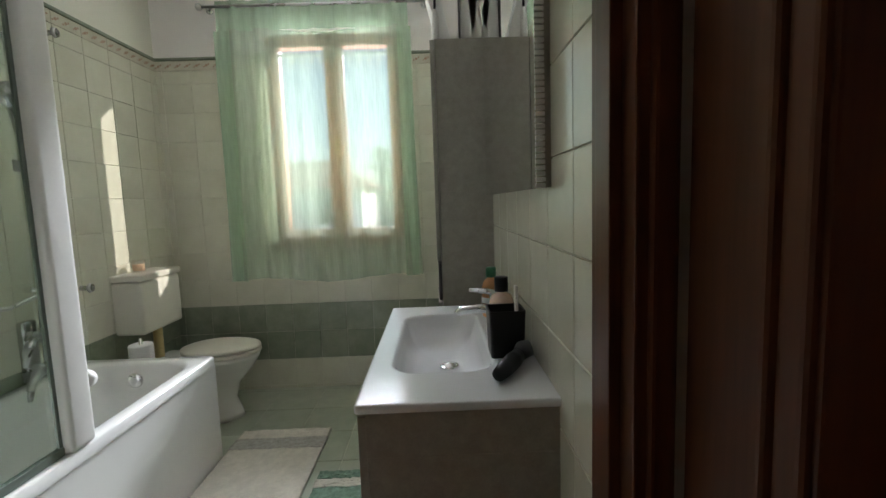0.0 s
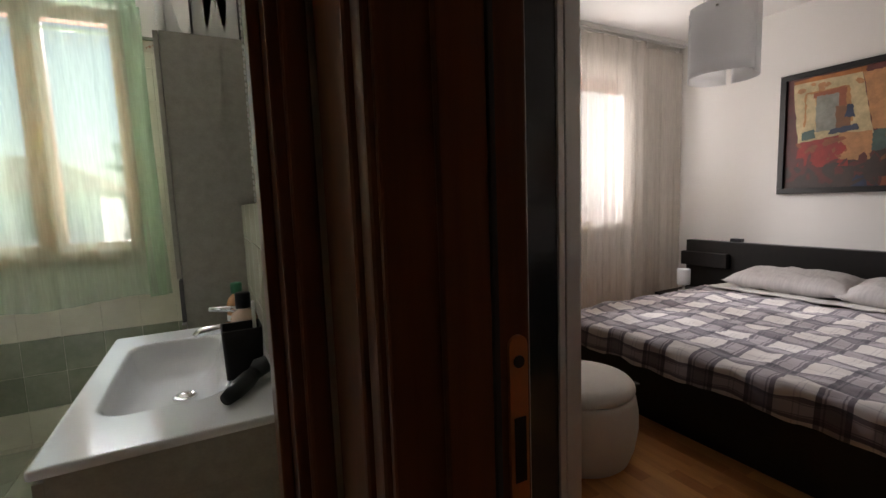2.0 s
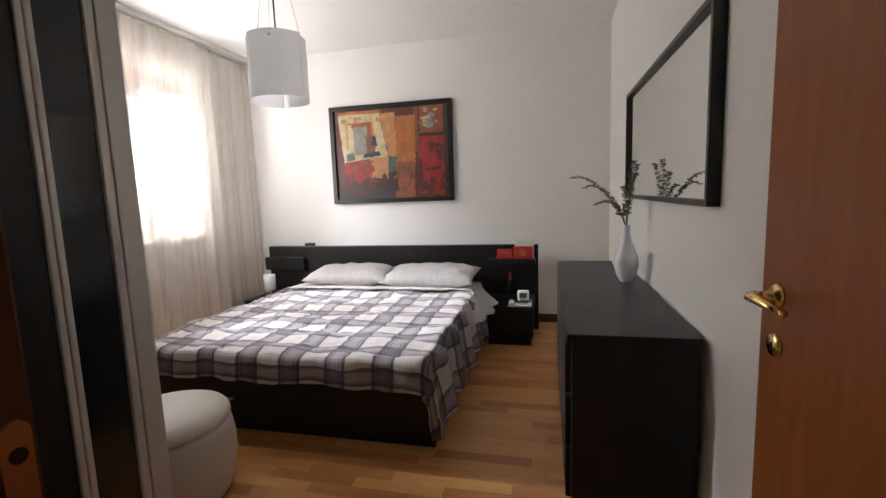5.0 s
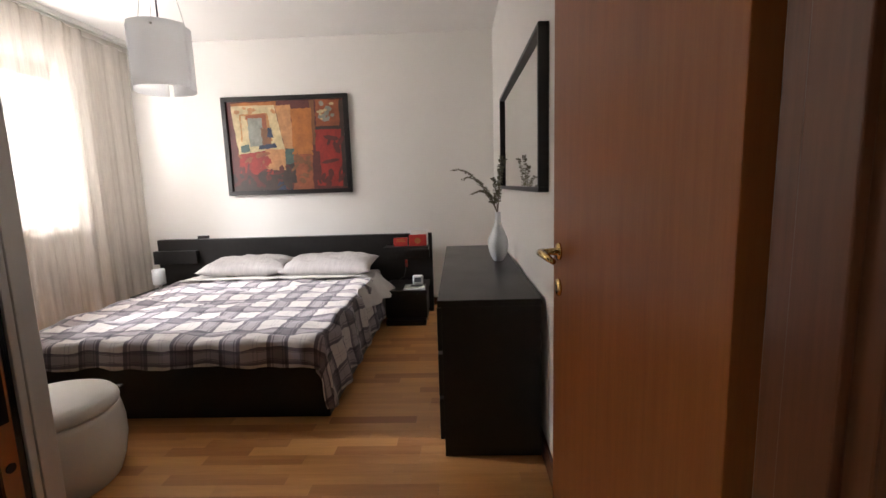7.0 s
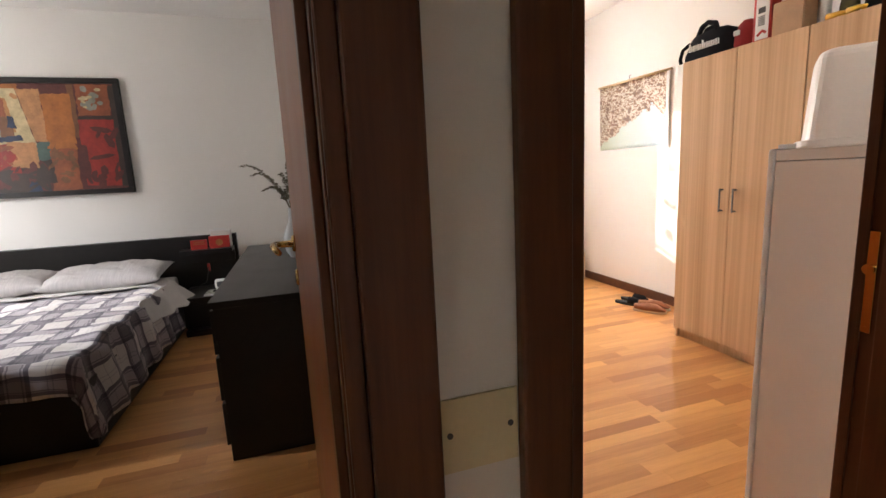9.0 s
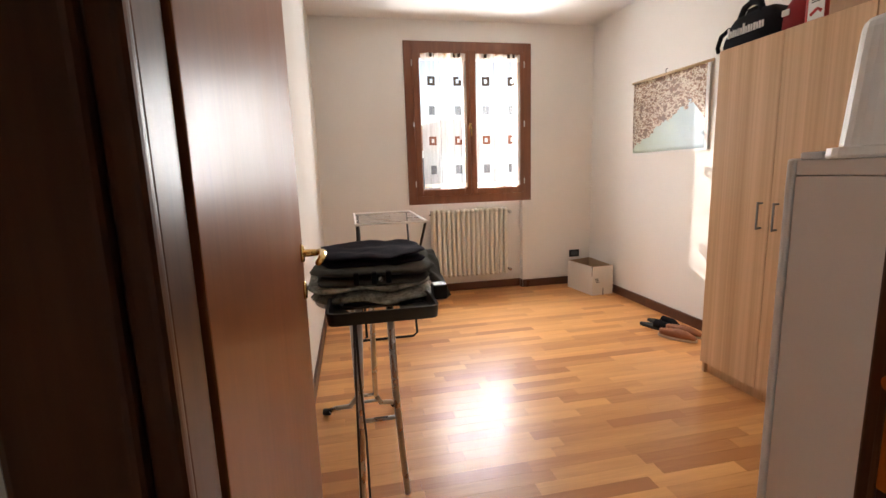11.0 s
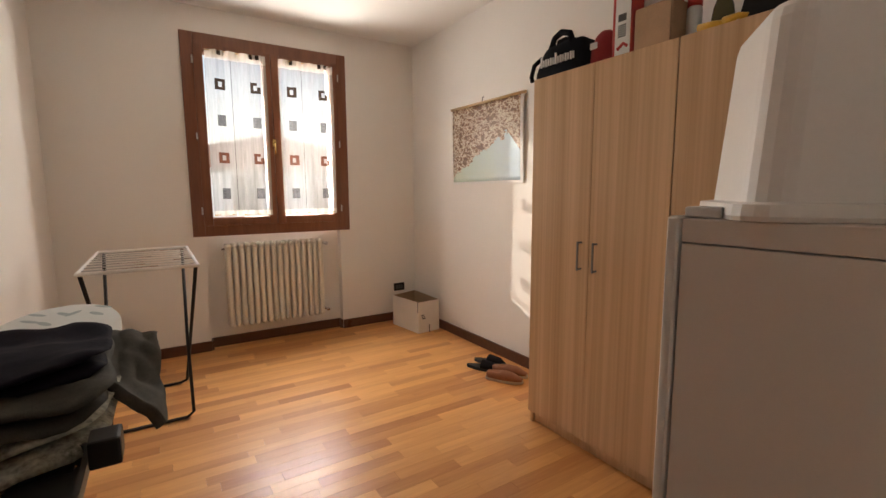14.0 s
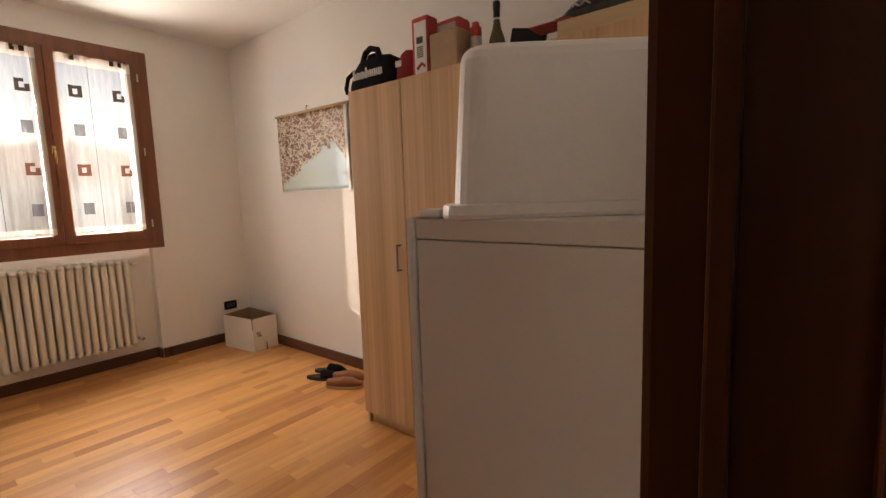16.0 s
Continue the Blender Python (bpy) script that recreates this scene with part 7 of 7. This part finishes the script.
# ---- tiles and parquet ----
def box_mesh(name, sx, sy, sz, mat, bev):
    bm = B()
    box(bm, -sx / 2, sx / 2, -sy / 2, sy / 2, -sz / 2, sz / 2, bev, 1)
    me = bpy.data.meshes.new(name)
    bm.to_mesh(me)
    bm.free()
    me.materials.append(MATS[mat])
    return me


def pieces(owner, name, cells, thick, axis, at, mat, gap, bev, near, limit=290):
    """Lays rectangles (a0, a1, b0, b1) on a plane; the first ones by near() are parts, the rest one joined part."""
    cells = sorted(cells, key=near)
    cache = {}
    rest = B()
    for i, (a0, a1, b0, b1) in enumerate(cells):
        w, h = a1 - a0 - gap, b1 - b0 - gap
        if w <= 0.002 or h <= 0.002:
            continue
        ca, cb = (a0 + a1) / 2, (b0 + b1) / 2
        if axis == 'z':
            size, loc = (w, h, thick), (ca, cb, at - thick / 2)
        elif axis == 'x':
            size, loc = (thick, w, h), (at, ca, cb)
        else:
            size, loc = (w, thick, h), (ca, at, cb)
        if i < limit:
            key = tuple(round(s, 4) for s in size)
            if key not in cache:
                cache[key] = box_mesh(name, *size, mat, bev)
            ob = new(name, cache[key])
            ob.location = Vector(loc) - owner.location
            ob.parent = owner
        else:
            s = size
            box(rest, loc[0] - s[0] / 2, loc[0] + s[0] / 2, loc[1] - s[1] / 2, loc[1] + s[1] / 2, loc[2] - s[2] / 2, loc[2] + s[2] / 2)
    if len(cells) > limit:
        r = part(owner, name + "s", rest, mat)
        r["kind"] = "stuff"
    else:
        rest.free()


def grid(a0, a1, b0, b1, pitch_a, pitch_b, off_a=0.0, off_b=0.0, holes=()):
    out = []
    na, nb = int((a1 - a0) / pitch_a) + 2, int((b1 - b0) / pitch_b) + 2
    for i in range(-1, na):
        for k in range(-1, nb):
            p0, p1 = max(a0, a0 + off_a + i * pitch_a), min(a1, a0 + off_a + (i + 1) * pitch_a)
            q0, q1 = max(b0, b0 + off_b + k * pitch_b), min(b1, b0 + off_b + (k + 1) * pitch_b)
            if p1 - p0 < 0.004 or q1 - q0 < 0.004:
                continue
            cut = False
            for h0, h1, g0, g1 in holes:
                if p0 < h1 and p1 > h0 and q0 < g1 and q1 > g0:
                    cut = True
                    if p0 < h0 - 0.004:
                        out.append((p0, h0, q0, q1))
                    if p1 > h1 + 0.004:
                        out.append((h1, p1, q0, q1))
                    m0, m1 = max(p0, h0), min(p1, h1)
                    if q0 < g0 - 0.004:
                        out.append((m0, m1, q0, g0))
                    if q1 > g1 + 0.004:
                        out.append((m0, m1, g1, q1))
            if not cut:
                out.append((p0, p1, q0, q1))
    return out


def tiled(name, axis, at, a0, a1, out, label, off, holes=()):
    """Grout bed, low cream tiles, a green band, cream tiles above and a frieze with a cap. out: the way the wall faces."""
    ac = (a0 + a1) / 2
    root = thing(name, (at, ac, 0) if axis == 'x' else (ac, at, 0), label, "wall tiles")
    root["kind"] = "structure"
    bm = B()
    bed = grid(a0, a1, 0.0, 2.265, a1 - a0, 2.265, 0, 0, holes)
    for p0, p1, q0, q1 in bed:
        d0, d1 = sorted((at, at + out * 0.0035))
        if axis == 'x':
            box(bm, d0, d1, p0, p1, q0, q1)
        else:
            box(bm, p0, p1, d0, d1, q0, q1)
    part(root, "grout_bed", bm, "grout")
    mid = at + out * 0.004
    near = (lambda c: (c[0] + c[1]) / 2) if axis == 'x' else (lambda c: abs((c[0] + c[1]) / 2))
    pieces(root, "tile", grid(a0, a1, 0.0, 0.213, 0.186, 0.186, off, -0.16, holes), 0.0075, axis, mid, "cream_tile", 0.0030, 0.0012, near, 60)
    pieces(root, "band_tile", grid(a0, a1, 0.213, 0.606, 0.186, 0.1965, off, 0, holes), 0.0075, axis, mid, "green_tile", 0.0026, 0.0012, near, 80)
    pieces(root, "wall_tile", grid(a0, a1, 0.606, 2.185, 0.186, 0.1865, off, 0.0, holes), 0.0075, axis, mid, "cream_tile", 0.0030, 0.0012, near, 160)
    pieces(root, "frieze_tile", grid(a0, a1, 2.185, 2.248, 0.186, 0.063, off, 0, holes), 0.0078, axis, mid, "frieze_tile", 0.002, 0.0012, near, 60)
    bm, mo = B(), B()
    d0, d1 = sorted((at, at + out * 0.016))
    e0, e1 = sorted((at + out * 0.0076, at + out * 0.0086))
    if axis == 'x':
        box(bm, d0, d1, a0, a1, 2.249, 2.268, 0.005)
    else:
        box(bm, a0, a1, d0, d1, 2.249, 2.268, 0.005)
    n = int((a1 - a0) / 0.062)
    for k in range(n):
        c = a0 + (k + 0.5) * (a1 - a0) / n
        z = 2.216
        for dx, dz, r in ((0, 0, 0.010), (0.016, 0.008, 0.006), (-0.016, -0.008, 0.006)):
            p = [(c + dx - r, z + dz), (c + dx, z + dz - r), (c + dx + r, z + dz), (c + dx, z + dz + r)]
            vs = []
            for dep in (e0, e1):
                for a, zz in p:
                    vs.append(mo.verts.new((dep, a, zz) if axis == 'x' else (a, dep, zz)))
            mo.faces.new(vs[:4])
            mo.faces.new(vs[4:])
            for j in range(4):
                mo.faces.new((vs[j], vs[(j + 1) % 4], vs[4 + (j + 1) % 4], vs[4 + j]))
    part(root, "cap_tile", bm, "green_tile")
    mot = part(root, "motif", mo, "frieze_motif")
    mot["kind"] = "stuff"


tiled("wall_tiles_east", 'x', 0.680, 0.95, 3.52, -1, "cream glazed wall tiles with a green band", 0.086)
tiled("wall_tiles_west", 'x', -1.385, 0.95, 3.52, 1, "cream glazed wall tiles with a green band and frieze", 0.086)
tiled("wall_tiles_north", 'y', 3.52, -1.385, 0.68, -1, "cream glazed wall tiles around the bathroom window", 0.05, [(-0.66, 0.23, 0.995, 2.40)])

root = thing("bathroom_floor", (-0.35, 2.2, -0.012), "pale green glazed floor tiles", "floor")
root["kind"] = "structure"
part(root, "grout_bed", box(B(), -1.385, 0.68, 0.95, 3.52, -0.016, -0.004), "grout")
pieces(root, "floor_tile", grid(-1.385, 0.68, 0.95, 3.52, 0.30, 0.30, 0.1, 0.12), 0.010, 'z', 0.0, "floor_tile", 0.003, 0.001, lambda c: c[2])


def parquet(name, x0, x1, y0, y1, seed, label, near):
    root = thing(name, ((x0 + x1) / 2, (y0 + y1) / 2, -0.012), label, "floor")
    root["kind"] = "structure"
    part(root, "underlay", box(B(), x0, x1, y0, y1, -0.016, -0.003), "skirting_wood")
    rg = random.Random(seed)
    cells = []
    w = 0.072
    n = int((x1 - x0) / w) + 1
    for i in range(n):
        a0, a1 = x0 + i * w, min(x1, x0 + (i + 1) * w)
        y = y0 - rg.uniform(0, 0.5)
        while y < y1:
            L = rg.choice((0.42, 0.48, 0.55, 0.62))
            b0, b1 = max(y0, y), min(y1, y + L)
            if b1 - b0 > 0.01 and a1 - a0 > 0.01:
                cells.append((a0, a1, b0, b1))
            y += L
    pieces(root, "plank", cells, 0.012, 'z', 0.0, "parquet_oak", 0.0007, 0.0, near)


parquet("floor_parquet_east", 0.735, 5.115, -3.24, -0.31, 21, "glossy oak strip parquet floor", lambda c: abs(c[0] - 2.6) + 0.5 * abs(c[2] + 1.5))
parquet("floor_parquet_bedroom", 0.80, 5.03, -0.21, 3.52, 22, "glossy oak strip parquet floor of the bedroom", lambda c: abs(c[0] - 2.4) + 0.8 * abs(c[2] - 0.4))
parquet("floor_parquet_hall", -0.75, 0.735, -2.18, 0.95, 23, "glossy oak strip parquet floor of the hall", lambda c: abs(c[0] - 0.5))
